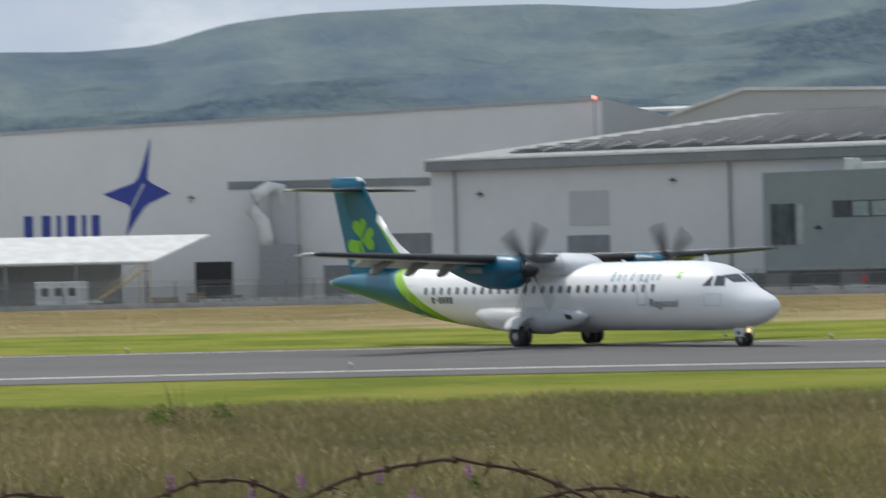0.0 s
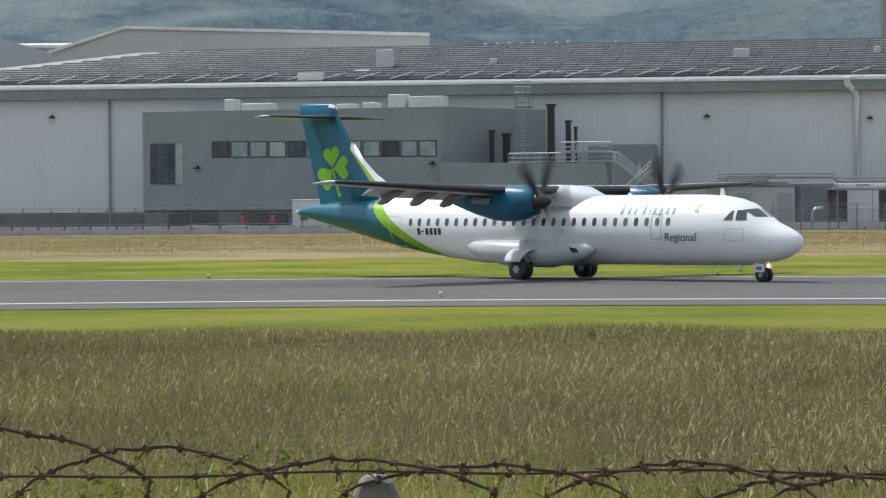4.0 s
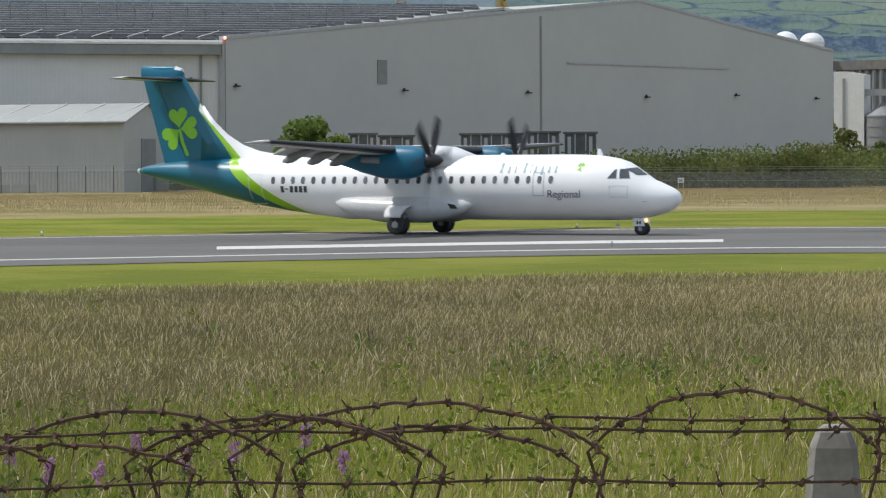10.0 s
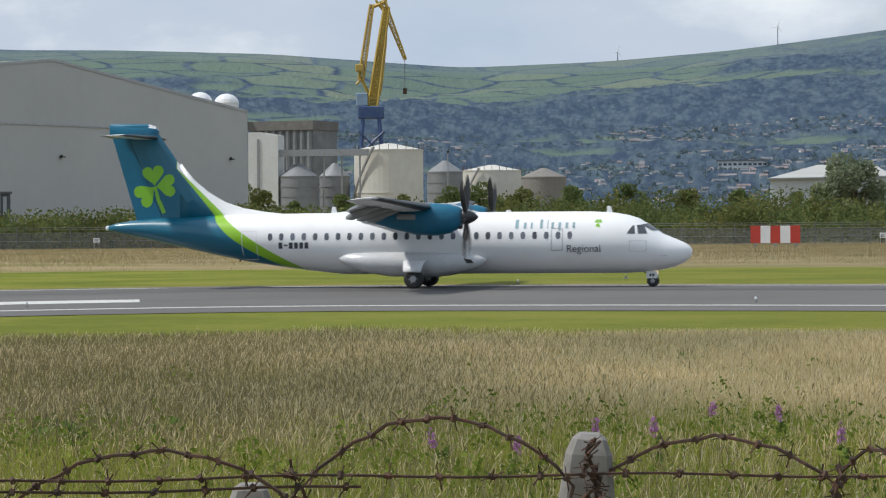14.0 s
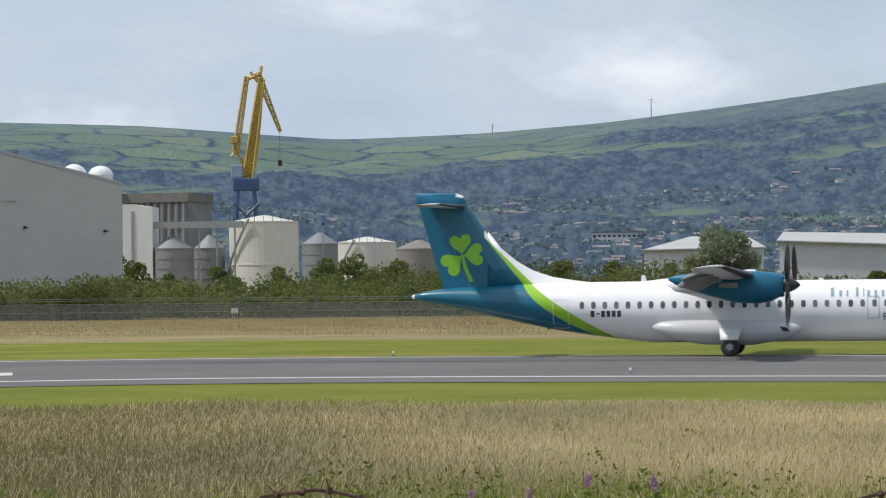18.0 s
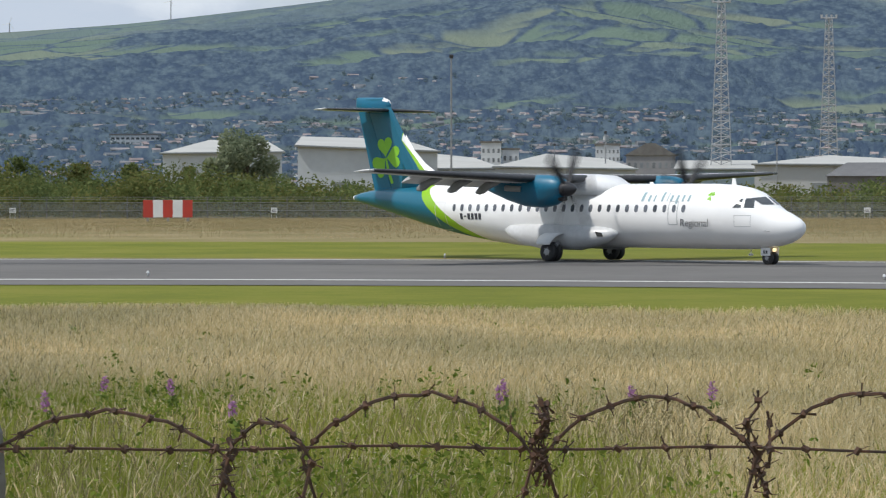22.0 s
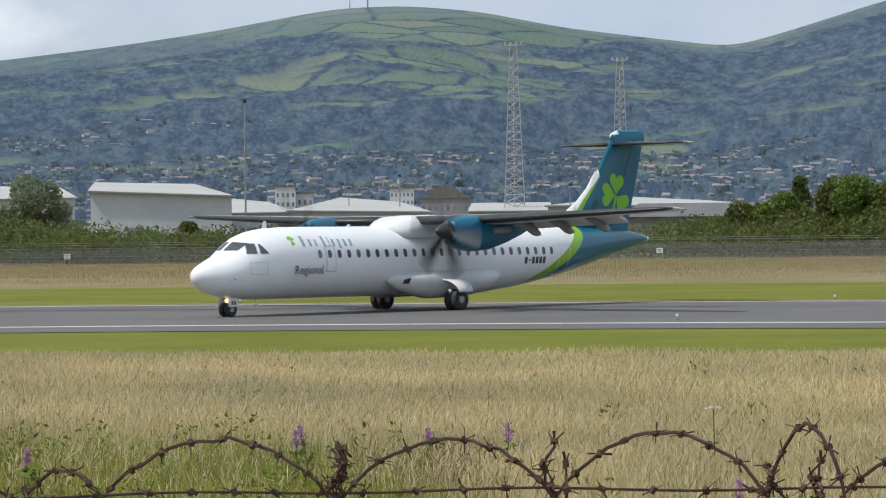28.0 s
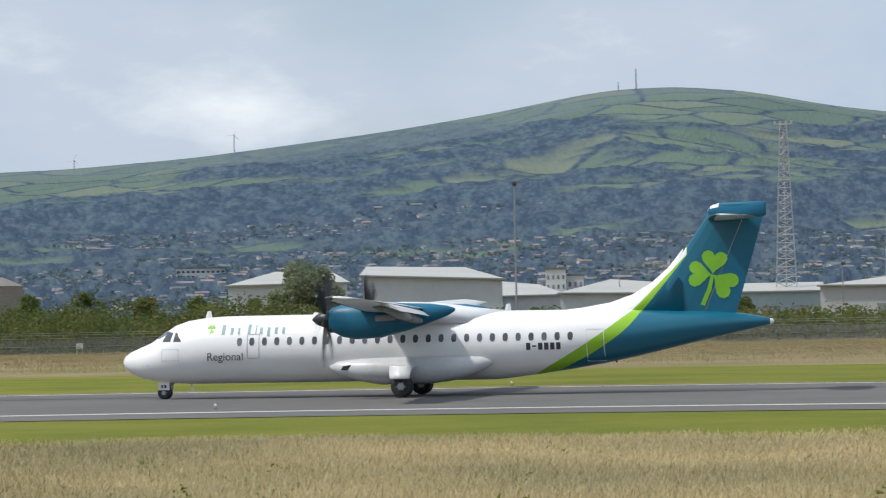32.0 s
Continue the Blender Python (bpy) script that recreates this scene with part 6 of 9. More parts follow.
def wing(side):
    bm = bmesh.new()
    secs = []
    for y, lx, c, z, t in ((0.0, 11.2, 2.57, 3.62, 0.44), (4.9, 11.2, 2.57, 3.64, 0.44), (9.2, 11.53, 2.0, 3.80, 0.32), (13.1, 11.84, 1.5, 3.95, 0.2), (13.5, 12.1, 1.05, 3.98, 0.1)):
        secs.append(foil(lx, c, side * y, z, t, 0.06))
    loft(bm, secs)
    # the leading edge is a black rubber boot
    for f in bm.faces:
        if len(f.verts) == 4:
            q = f.calc_center_median()
            y = abs(q.y)
            lead = ORIGIN_LX - float(np.interp(y, (0, 4.9, 13.1, 13.5), (11.2, 11.2, 11.84, 12.1)))
            if lead - q.x < 0.17 * float(np.interp(y, (4.9, 13.1), (2.57, 1.5))):
                f.material_index = 1
    w = part("wing", bm, (WING_GREY, BOOT), aeroplane, "grey wing with a black leading edge", True)
    for y0, y1, a, b in ((1.5, 3.5, 2.5, 2.5), (4.7, 8.2, 2.5, 2.15), (8.25, 9.9, 2.15, 1.92)):
        bm = bmesh.new()
        rings = []
        for y, c in ((y0, a), (y1, b)):
            lx = float(np.interp(y, (0, 4.9, 13.1), (11.2, 11.2, 11.84))) + c * 0.84
            z = float(np.interp(y, (0, 4.9, 13.1), (3.54, 3.56, 3.88)))
            pts = ((0.0, 0.0), (0.12, 0.07), (0.55, -0.12), (0.78, -0.30), (0.5, -0.2), (0.1, -0.08))
            rings.append([Vector((ORIGIN_LX - lx - p, side * y, z + q)) for p, q in pts])
        loft(bm, rings)
        part("flap", bm, WING_GREY, w, "lowered grey flap")
    for y in (5.35, 7.0, 8.75):
        bm = bmesh.new()
        lx = float(np.interp(y, (4.9, 13.1), (11.2, 11.84)))
        z = float(np.interp(y, (4.9, 13.1), (3.5, 3.82)))
        rings = []
        for k, (p, hw, up, dn) in enumerate(((1.15, 0.02, 0.0, -0.04), (1.4, 0.08, 0.02, -0.15), (1.8, 0.11, 0.02, -0.30), (2.15, 0.10, -0.02, -0.50), (2.45, 0.06, -0.2, -0.56), (2.7, 0.015, -0.40, -0.52))):
            cz = z + (up + dn) / 2
            rings.append([Vector((ORIGIN_LX - lx - p, side * y + hw * math.cos(a), cz + (up - dn) / 2 * math.sin(a))) for a in np.linspace(0, 2 * math.pi, 8, endpoint=False)])
        loft(bm, rings)
        part("flap_fairing", bm, FLAP_GREY, w, "dark grey flap track fairing", True)
    bm = bmesh.new()
    bmesh.ops.create_uvsphere(bm, u_segments=8, v_segments=6, radius=0.07)
    bmesh.ops.transform(bm, matrix=Matrix.Translation((ORIGIN_LX - 12.05, side * 13.5, 3.97)) @ Matrix.Diagonal((2.2, 1, 0.8, 1)), verts=bm.verts)
    part("tip_light", bm, GLASS_DARK if side > 0 else STEEL, w, "small clear wing tip light")
    return w


def nacelle(side):
    bm = bmesh.new()
    rings = []
    cy = side * 4.05
    for lx, zc, hw, hh in ((9.9, 3.2, 0.34, 0.36), (10.0, 3.18, 0.43, 0.48), (10.4, 3.13, 0.52, 0.64), (11.0, 3.1, 0.57, 0.72), (12.0, 3.13, 0.57, 0.7), (13.0, 3.24, 0.5, 0.56), (14.0, 3.38, 0.36, 0.38), (14.7, 3.46, 0.18, 0.2), (15.0, 3.5, 0.05, 0.06)):
        rings.append([Vector((ORIGIN_LX - lx, cy + hw * math.copysign(abs(math.cos(a)) ** 0.8, math.cos(a)), zc + hh * math.copysign(abs(math.sin(a)) ** 0.8, math.sin(a)))) for a in np.linspace(0, 2 * math.pi, 20, endpoint=False)])
    loft(bm, rings)
    n = part("engine_nacelle", bm, TEAL, aeroplane, "teal engine nacelle", True)
    bm = bmesh.new()
    bar(bm, (ORIGIN_LX - 9.92, cy, 3.2), (ORIGIN_LX - 9.87, cy, 3.2), 0.31, 18)
    part("front_ring", bm, DARK, n, "dark ring behind the spinner")
    bm = bmesh.new()
    vs = bmesh.ops.create_uvsphere(bm, u_segments=12, v_segments=6, radius=1.0)["verts"]
    bmesh.ops.transform(bm, matrix=Matrix.Translation((ORIGIN_LX - 9.97, cy, 2.78)) @ Matrix.Diagonal((0.12, 0.3, 0.12, 1)), verts=vs)
    part("air_intake", bm, DARK, n, "dark air intake below the spinner", True)
    bm = bmesh.new()
    tube(bm, [(ORIGIN_LX - 11.9, cy + side * 0.56, 3.2), (ORIGIN_LX - 12.35, cy + side * 0.66, 3.22), (ORIGIN_LX - 12.7, cy + side * 0.7, 3.24)], 0.13, 8)
    part("exhaust_pipe", bm, FLAP_GREY, n, "dull metal exhaust pipe")
    # propeller
    hub = new("propeller")
    hub.parent = aeroplane
    hub.location = (ORIGIN_LX - 9.72, cy, 3.2)
    hub["label"] = "dark six-bladed propeller, turning"
    bm = bmesh.new()
    rings = [[Vector((x, r * math.cos(a), r * math.sin(a))) for a in np.linspace(0, 2 * math.pi, 14, endpoint=False)] for x, r in ((-0.2, 0.34), (-0.05, 0.34), (0.15, 0.3), (0.38, 0.19), (0.52, 0.07), (0.56, 0.01))]
    loft(bm, rings)
    part("spinner", bm, material("dark_spinner", (0.035, 0.035, 0.04), 0.4, scale=3), hub, "dark pointed spinner", True)
    bm = bmesh.new()
    rings = []
    for r, c, tw, th in ((0.25, 0.12, 70, 0.1), (0.45, 0.2, 62, 0.07), (0.8, 0.3, 50, 0.05), (1.3, 0.34, 38, 0.035), (1.7, 0.30, 30, 0.025), (1.9, 0.22, 27, 0.015), (1.965, 0.08, 26, 0.008)):
        q = radians(tw)
        ring = []
        for k, h in ((-0.5, 0), (-0.2, 0.6), (0.2, 0.6), (0.5, 0), (0.2, -0.5), (-0.2, -0.5)):
            u, v = k * c, h * th
            ring.append(Vector((u * math.sin(q) + v * math.cos(q), u * math.cos(q) - v * math.sin(q), r)))
        rings.append(ring)
    loft(bm, rings)
    first = part("blade", bm, material("black_blade", (0.03, 0.03, 0.033), 0.45, scale=3), hub)
    for k in range(1, 6):
        b = new("blade", first.data)
        b.parent = hub
        b.rotation_euler = (radians(60 * k), 0, 0)
    propellers.append((hub, cy, side))


def wheel(name, x, y, r, w, parent):
    ob = new(name)
    ob.parent = parent
    ob.location = (x, y, r)
    bm = bmesh.new()
    prof = ((-0.5, 0.62), (-0.5, 0.88), (-0.38, 0.98), (0, 1.0), (0.38, 0.98), (0.5, 0.88), (0.5, 0.62))
    rings = [[Vector((r * q * math.cos(a), w * p, r * q * math.sin(a))) for a in np.linspace(0, 2 * math.pi, 24, endpoint=False)] for p, q in prof]
    loft(bm, rings)
    part("tyre", bm, DARK, ob, smooth=True)
    bm = bmesh.new()
    prof = ((-0.53, 0.2), (-0.5, 0.35), (-0.42, 0.6), (0.42, 0.6), (0.5, 0.35), (0.53, 0.2))
    rings = [[Vector((r * q * math.cos(a), w * p, r * q * math.sin(a))) for a in np.linspace(0, 2 * math.pi, 12, endpoint=False)] for p, q in prof]
    loft(bm, rings)
    for k in range(6):
        a = k * math.pi / 3
        for s in (-1, 1):
            bar(bm, (r * 0.45 * math.cos(a), s * w * 0.44, r * 0.45 * math.sin(a)), (r * 0.45 * math.cos(a), s * w * 0.5, r * 0.45 * math.sin(a)), r * 0.07, 6)
    part("rim", bm, STEEL, ob, "pale metal rim")
    wheel_parts.append((ob, r))
    return ob


def main_gear(side):
    g = new("main_gear")
    g.parent = aeroplane
    g["label"] = "main landing gear leg with twin wheels"
    bm = bmesh.new()
    bar(bm, (0.1, side * 1.25, 1.15), (0.25, side * 2.1, 0.72), 0.1, 10)
    bar(bm, (0.25, side * 2.1, 0.72), (0, side * 2.1, 0.44), 0.085, 10)
    bar(bm, (0, side * 1.85, 0.44), (0, side * 2.35, 0.44), 0.06, 8)
    bar(bm, (-0.55, side * 1.45, 1.0), (0.1, side * 2.05, 0.66), 0.05, 8)
    part("leg", bm, GREY_METAL, g)
    for y in (1.92, 2.29):
        wheel("wheel", 0, side * y, 0.43, 0.26, g)
    bm = bmesh.new()
    rings = []
    for k in range(8):
        f = k / 7
        a = radians(10 + 75 * f)
        y, z = side * (1.72 + 0.95 * math.sin(a)), 0.72 + 0.55 * math.cos(a)
        rings.append([Vector((0.52 - 0.12 * f, y, z)), Vector((-0.5 + 0.1 * f, y, z)), Vector((-0.5 + 0.1 * f, y - side * 0.02, z - 0.035)), Vector((0.52 - 0.12 * f, y - side * 0.02, z - 0.035))])
    loft(bm, rings)
    part("gear_door", bm, WHITE, g, "curved white gear door", True)


def nose_gear():
    g = new("nose_gear")
    g.parent = aeroplane
    g["label"] = "nose landing gear with twin small wheels"
    x = ORIGIN_LX - 1.8
    bm = bmesh.new()
    bar(bm, (x - 0.1, 0, 0.85), (x, 0, 0.3), 0.065, 10)
    bar(bm, (x, -0.17, 0.27), (x, 0.17, 0.27), 0.04, 8)
    bar(bm, (x - 0.55, 0, 0.75), (x - 0.03, 0, 0.45), 0.03, 6)
    part("leg", bm, STEEL, g)
    for y in (-0.17, 0.17):
        wheel("wheel", x, y, 0.27, 0.17, g)
    for s in (-1, 1):
        bm = bmesh.new()
        box(bm, x - 0.28, s * 0.3 - 0.015, 0.38, x + 0.22, s * 0.3 + 0.015, 0.72, bevel=0.01)
        part("gear_door", bm, WHITE, g, "white nose gear door")
        bm = bmesh.new()
        for k in range(2):
            box(bm, x - 0.14 + 0.13 * k, s * 0.318 - 0.003, 0.47, x - 0.05 + 0.13 * k, s * 0.318 + 0.003, 0.6)
        part("door_lettering", bm, LETTER_DARK, g, "dark bars of lettering")
    bm = bmesh.new()
    bmesh.ops.create_uvsphere(bm, u_segments=10, v_segments=6, radius=0.09, matrix=Matrix.Translation((x + 0.13, 0.1, 0.62)))
    part("taxi_light", bm, LAMP_WARM, g, "lit warm taxi light")


def gear_fairing(side):
    bm = bmesh.new()
    rings = []
    for lx, h, v, cz, cy in ((9.2, 0.03, 0.05, 1.25, 1.3), (9.6, 0.28, 0.28, 1.2, 1.3), (10.4, 0.5, 0.45, 1.12, 1.3), (11.4, 0.62, 0.56, 1.05, 1.28), (13.6, 0.62, 0.56, 1.08, 1.28), (14.8, 0.5, 0.46, 1.18, 1.28), (15.6, 0.28, 0.28, 1.3, 1.28), (16.0, 0.03, 0.05, 1.35, 1.28)):
        rings.append([Vector((ORIGIN_LX - lx, side * (cy + h * math.cos(a)), cz + v * math.sin(a))) for a in np.linspace(0, 2 * math.pi, 18, endpoint=False)])
    loft(bm, rings)
    f = part("gear_fairing", bm, BELLY_GREY, aeroplane, "bulging pale grey gear fairing", True)
    bm = bmesh.new()
    prism(bm, ((0, -0.1), (-0.5, -0.1), (-0.42, 0.12), (-0.1, 0.06)), -0.03, 0.03, Matrix.Translation((ORIGIN_LX - 9.75, side * 1.68, 1.22)))
    part("scoop", bm, DARK, f, "dark air scoop")


def patch(name, corners, mat, parent, label="", n=5):
    """A curved sheet between four corner functions; corners(u, v) gives a point on the skin."""
    verts = [corners(i / n, j / n) for i in range(n + 1) for j in range(n + 1)]
    faces = [(i * (n + 1) + j, i * (n + 1) + j + 1, (i + 1) * (n + 1) + j + 1, (i + 1) * (n + 1) + j) for i in range(n) for j in range(n)]
    return mesh_part(name, verts, faces, mat, parent, label, True)


def frame_strip(bm, lx0, lx1, z0, z1, side, w=0.03, off=0.007, n=6):
    """A thin outline drawn on the skin."""
    loop = [(lx0, z0), (lx1, z0), (lx1, z1), (lx0, z1)]
    for (a, b), (c, d) in zip(loop, loop[1:] + loop[:1]):
        for k in range(n):
            p = [(a + (c - a) * f, b + (d - b) * f) for f in (k / n, (k + 1) / n)]
            dx, dz = (w, 0) if a == c else (0, w)
            q = [skin_at(p[0][0] - dx / 2, p[0][1] - dz / 2, side, off), skin_at(p[1][0] - dx / 2, p[1][1] - dz / 2, side, off),
                 skin_at(p[1][0] + dx / 2, p[1][1] + dz / 2, side, off), skin_at(p[0][0] + dx / 2, p[0][1] + dz / 2, side, off)]
            bm.faces.new([bm.verts.new(v) for v in q])


def heart(cx, cz, ang, size):
    pts = []
    for k in range(20):
        t = 2 * math.pi * k / 20
        u = 16 * math.sin(t) ** 3 / 17
        v = (13 * math.cos(t) - 5 * math.cos(2 * t) - 2 * math.cos(3 * t) - math.cos(4 * t)) / 17
        v += 1.02
        a = radians(ang)
        pts.append((cx + size * (u * math.cos(a) - v * math.sin(a)), cz + size * (u * math.sin(a) + v * math.cos(a))))
    return pts


def clover(place, cx, cz, s, name, parent, tilt=0.0):
    """Three heart leaves and a stem; place(lx, z) puts a point on the surface."""
    shapes = [heart(cx, cz, -8 + tilt, s * 0.5), heart(cx, cz, -128 + tilt, s * 0.54), heart(cx, cz, 86 + tilt, s * 0.5)]
    stem = [(cx - 0.06 * s, cz), (cx + 0.06 * s, cz), (cx - 0.05 * s, cz - 0.55 * s), (cx - 0.30 * s, cz - 1.12 * s), (cx - 0.46 * s, cz - 1.08 * s), (cx - 0.2 * s, cz - 0.5 * s)]
    for nm, pts in [("leaf", p) for p in shapes] + [("stem", stem)]:
        c = (sum(p[0] for p in pts) / len(pts), sum(p[1] for p in pts) / len(pts))
        verts = [place(*c)] + [place(*p) for p in pts]
        faces = [(0, i + 1, (i + 1) % len(pts) + 1) for i in range(len(pts))]
        mesh_part(nm if name == "" else name + "_" + nm, verts, faces, SHAMROCK, parent, "bright green clover " + nm)


def fin_edges(z):
    return 24.9 - (7.4 - z) * 0.69, 25.85 + (z - 3.25) * 0.295


FIN_S, FIN_T = (0, 0.03, 0.1, 0.25, 0.45, 0.66, 1.0), (0.0, 0.03, 0.05, 0.06, 0.058, 0.042, 0.004)


def fin_half(lx, z):
    a, b = fin_edges(z)
    return float(np.interp((lx - a) / (b - a), FIN_S, FIN_T)) * min(b - a, 3.2) * 0.95


def fin_ring(z, s0, s1):
    a, b = fin_edges(z)
    ss = [s0] + [s for s in FIN_S if s0 < s < s1] + [s1]
    up = [Vector((ORIGIN_LX - (a + s * (b - a)), fin_half(a + s * (b - a), z), z)) for s in ss]
    return up + [Vector((p.x, -p.y - 0.001, p.z)) for p in up[::-1]]


def tail():
    bm = bmesh.new()
    loft(bm, [fin_ring(z, 0.0, 0.655) for z in (3.05, 3.6, 4.4, 5.2, 6.0, 6.9, 7.3, 7.55)])
    fin = part("fin", bm, LIVERY, aeroplane, "teal tail fin")
    bm = bmesh.new()
    loft(bm, [fin_ring(z, 0.665, 1.0) for z in (3.15, 4.0, 5.2, 6.0, 6.75, 7.03)])
    part("rudder", bm, TEAL, aeroplane, "teal rudder")
    bm = bmesh.new()
    pts = [(18.5, 3.38), (19.6, 3.5), (20.7, 3.68), (21.6, 3.98), (22.4, 4.45), (23.1, 5.05), (23.7, 5.8), (24.0, 5.75), (24.0, 3.2), (18.5, 3.2)]
    for s in (1,):
        top = pts[:7]
        rings = [[Vector((ORIGIN_LX - x, 0.02, z)), Vector((ORIGIN_LX - x, -0.02, z)), Vector((ORIGIN_LX - x, -0.05 - 0.05 * (x - 18.5) / 5, max(3.2, z - 0.5))), Vector((ORIGIN_LX - x, -0.3, 3.15)), Vector((ORIGIN_LX - x, 0.3, 3.15)), Vector((ORIGIN_LX - x, 0.05 + 0.05 * (x - 18.5) / 5, max(3.2, z - 0.5)))] for x, z in top]
        loft(bm, rings)
    part("dorsal_fin", bm, LIVERY, aeroplane, "white dorsal fillet with a lime edge", True)
    # cap and bullet
    bm = bmesh.new()
    rings = []
    for lx, hw, z0, z1 in ((24.72, 0.02, 7.2, 7.3), (24.85, 0.11, 7.05, 7.5), (25.2, 0.15, 6.95, 7.62), (26.2, 0.13, 6.95, 7.64), (27.0, 0.07, 7.05, 7.66), (27.1, 0.02, 7.1, 7.62)):
        c, r = (z0 + z1) / 2, (z1 - z0) / 2
        rings.append([Vector((ORIGIN_LX - lx, hw * math.cos(a), c + r * math.sin(a))) for a in np.linspace(0, 2 * math.pi, 12, endpoint=False)])
    loft(bm, rings)
    for f in bm.faces:
        if f.calc_center_median().x > ORIGIN_LX - 25.1 and f.calc_center_median().z > 7.38:
            f.material_index = 1
    part("fin_cap", bm, (TEAL, WHITE), fin, "teal cap with a white front", True)
    for side in (1, -1):
        bm = bmesh.new()
        loft(bm, [foil(24.75, 1.75, side * 0.1, 6.98, 0.22), foil(25.05, 1.35, side * 2.4, 6.99, 0.15), foil(25.3, 1.02, side * 3.6, 7.0, 0.1), foil(25.55, 0.6, side * 3.72, 7.0, 0.04)])
        for f in bm.faces:
            if len(f.verts) == 4:
                q = f.calc_center_median()
                if ORIGIN_LX - float(np.interp(abs(q.y), (0.1, 3.6), (24.75, 25.3))) - q.x < 0.2:
                    f.material_index = 1
        st = part("tailplane", bm, (WING_GREY, BOOT), aeroplane, "slim grey tailplane with a black leading edge", True)
        bm = bmesh.new()
        loft(bm, [foil(26.42, 0.5, side * 0.4, 6.975, 0.09), foil(26.3, 0.36, side * 3.3, 6.99, 0.06)])
        part("elevator", bm, FLAP_GREY, st)
    # the clover on both sides of the fin
    for side in (1, -1):
        clover(lambda lx, z, s=side: Vector((ORIGIN_LX - lx, s * (fin_half(lx, z) + 0.012), z)), 24.9, 4.72, 1.12, "", fin)


def fuselage():
    bm = bmesh.new()
    lxs = sorted(set(list(ST_LX[1:]) + [0.03, 0.07, 0.2, 0.55, 1.05, 1.6, 2.15, 7, 9, 11, 13, 15] + [16 + 0.5 * k for k in range(22)]))
    rings = [[skin(lx, a) if a <= 180 else skin(lx, 360 - a, -1) for a in np.arange(0, 360, 10.0)] for lx in lxs]
    loft(bm, rings)
    body = part("fuselage", bm, LIVERY, aeroplane, "", True)
    # wing root fairing
    bm = bmesh.new()
    rings = []
    for lx, hw, z in ((9.6, 0.1, 3.4), (10.2, 0.7, 3.55), (11.0, 1.15, 3.8), (12.2, 1.3, 3.88), (13.6, 1.2, 3.82), (15.0, 0.8, 3.6), (16.6, 0.2, 3.42)):
        rings.append([Vector((ORIGIN_LX - lx, -hw - 0.25, 2.95)), Vector((ORIGIN_LX - lx, -hw, z - 0.14)), Vector((ORIGIN_LX - lx, -hw * 0.6, z)), Vector((ORIGIN_LX - lx, hw * 0.6, z)), Vector((ORIGIN_LX - lx, hw, z - 0.14)), Vector((ORIGIN_LX - lx, hw + 0.25, 2.95))])
    loft(bm, rings)
    part("wing_fairing", bm, WHITE, aeroplane, "white wing root fairing", True)
    for side in (1, -1):
        # cabin windows
        for k in range(27):
            lx = 5.42 + 0.53 * k
            oct_ = [(0.105, 0.07), (0.06, 0.155), (-0.06, 0.155), (-0.105, 0.07), (-0.105, -0.08), (-0.06, -0.165), (0.06, -0.165), (0.105, -0.08)]
            verts = [skin_at(lx + u, 2.36 + v, side, 0.006) for u, v in oct_]
            mesh_part("cabin_window", verts, [tuple(range(8))], PANE_DIM, body)
        # flight deck
        A = lambda u, v: skin_up(4 + 31 * u, 2.53 + (0.33 - 0.05 * u) * v, side, 0.012)
        patch("windscreen_pane", A, GLASS_DARK, body, "dark flight deck pane")
        B = lambda u, v: skin_at(1.97 + 0.17 * v + (0.40 - 0.10 * v) * u, 2.40 + 0.39 * v, side, 0.012)
        patch("windscreen_pane", B, GLASS_DARK, body, "dark flight deck pane")
        C = lambda u, v: skin_at(2.50 + 0.05 * v + (0.38 - 0.30 * v) * u, 2.40 + 0.37 * v, side, 0.012)
        patch("windscreen_pane", C, GLASS_DARK, body, "dark flight deck pane")
        # doors
        for lx0, lx1, z0, z1, nm in ((5.75, 6.25, 1.68, 2.66, "service_door"), (19.85, 20.55, 1.32, 2.62, "cabin_door")):
            bm = bmesh.new()
            frame_strip(bm, lx0, lx1, z0, z1, side)
            part(nm, bm, OUTLINE if nm == "service_door" else WHITE, body, "outlined door")
        bm = bmesh.new()
        frame_strip(bm, 2.0, 2.75, 1.62, 2.08, side, 0.014)
        part("hatch", bm, OUTLINE, body, "faint outlined hatch")
        # lettering as plain bars
        x = 7.9
        for w, gap, h in ((0.30, 0.08, 0.40), (0.24, 0.08, 0.27), (0.16, 0.26, 0.27), (0.24, 0.09, 0.40), (0.08, 0.1, 0.38), (0.24, 0.08, 0.27), (0.24, 0.08, 0.36), (0.24, 0.08, 0.27), (0.22, 0.1, 0.27)):
            x0 = x if side < 0 else (7.9 + 4.62) - x
            x1 = x0 - w * 0.5 if side < 0 else x0 + w * 0.5
            z0 = 2.66 if h != 0.36 else 2.57
            bm = bmesh.new()
            rows = [[bm.verts.new(skin_at(x0 + (x1 - x0) * fx, z0 + h * fz, side, 0.008)) for fx in (0, 1)] for fz in (0, 0.33, 0.66, 1)]
            for r0, r1 in zip(rows, rows[1:]):
                bm.faces.new((r0[0], r0[1], r1[1], r1[0]))
            part("name_bar", bm, LETTER_TEAL, body, "pale teal bar of the operator's name")
            x -= w + gap
        clover(lambda lx, z, s=side: skin_at(lx, z, s, 0.008), 4.15, 2.9, 0.2, "small", body, -40)
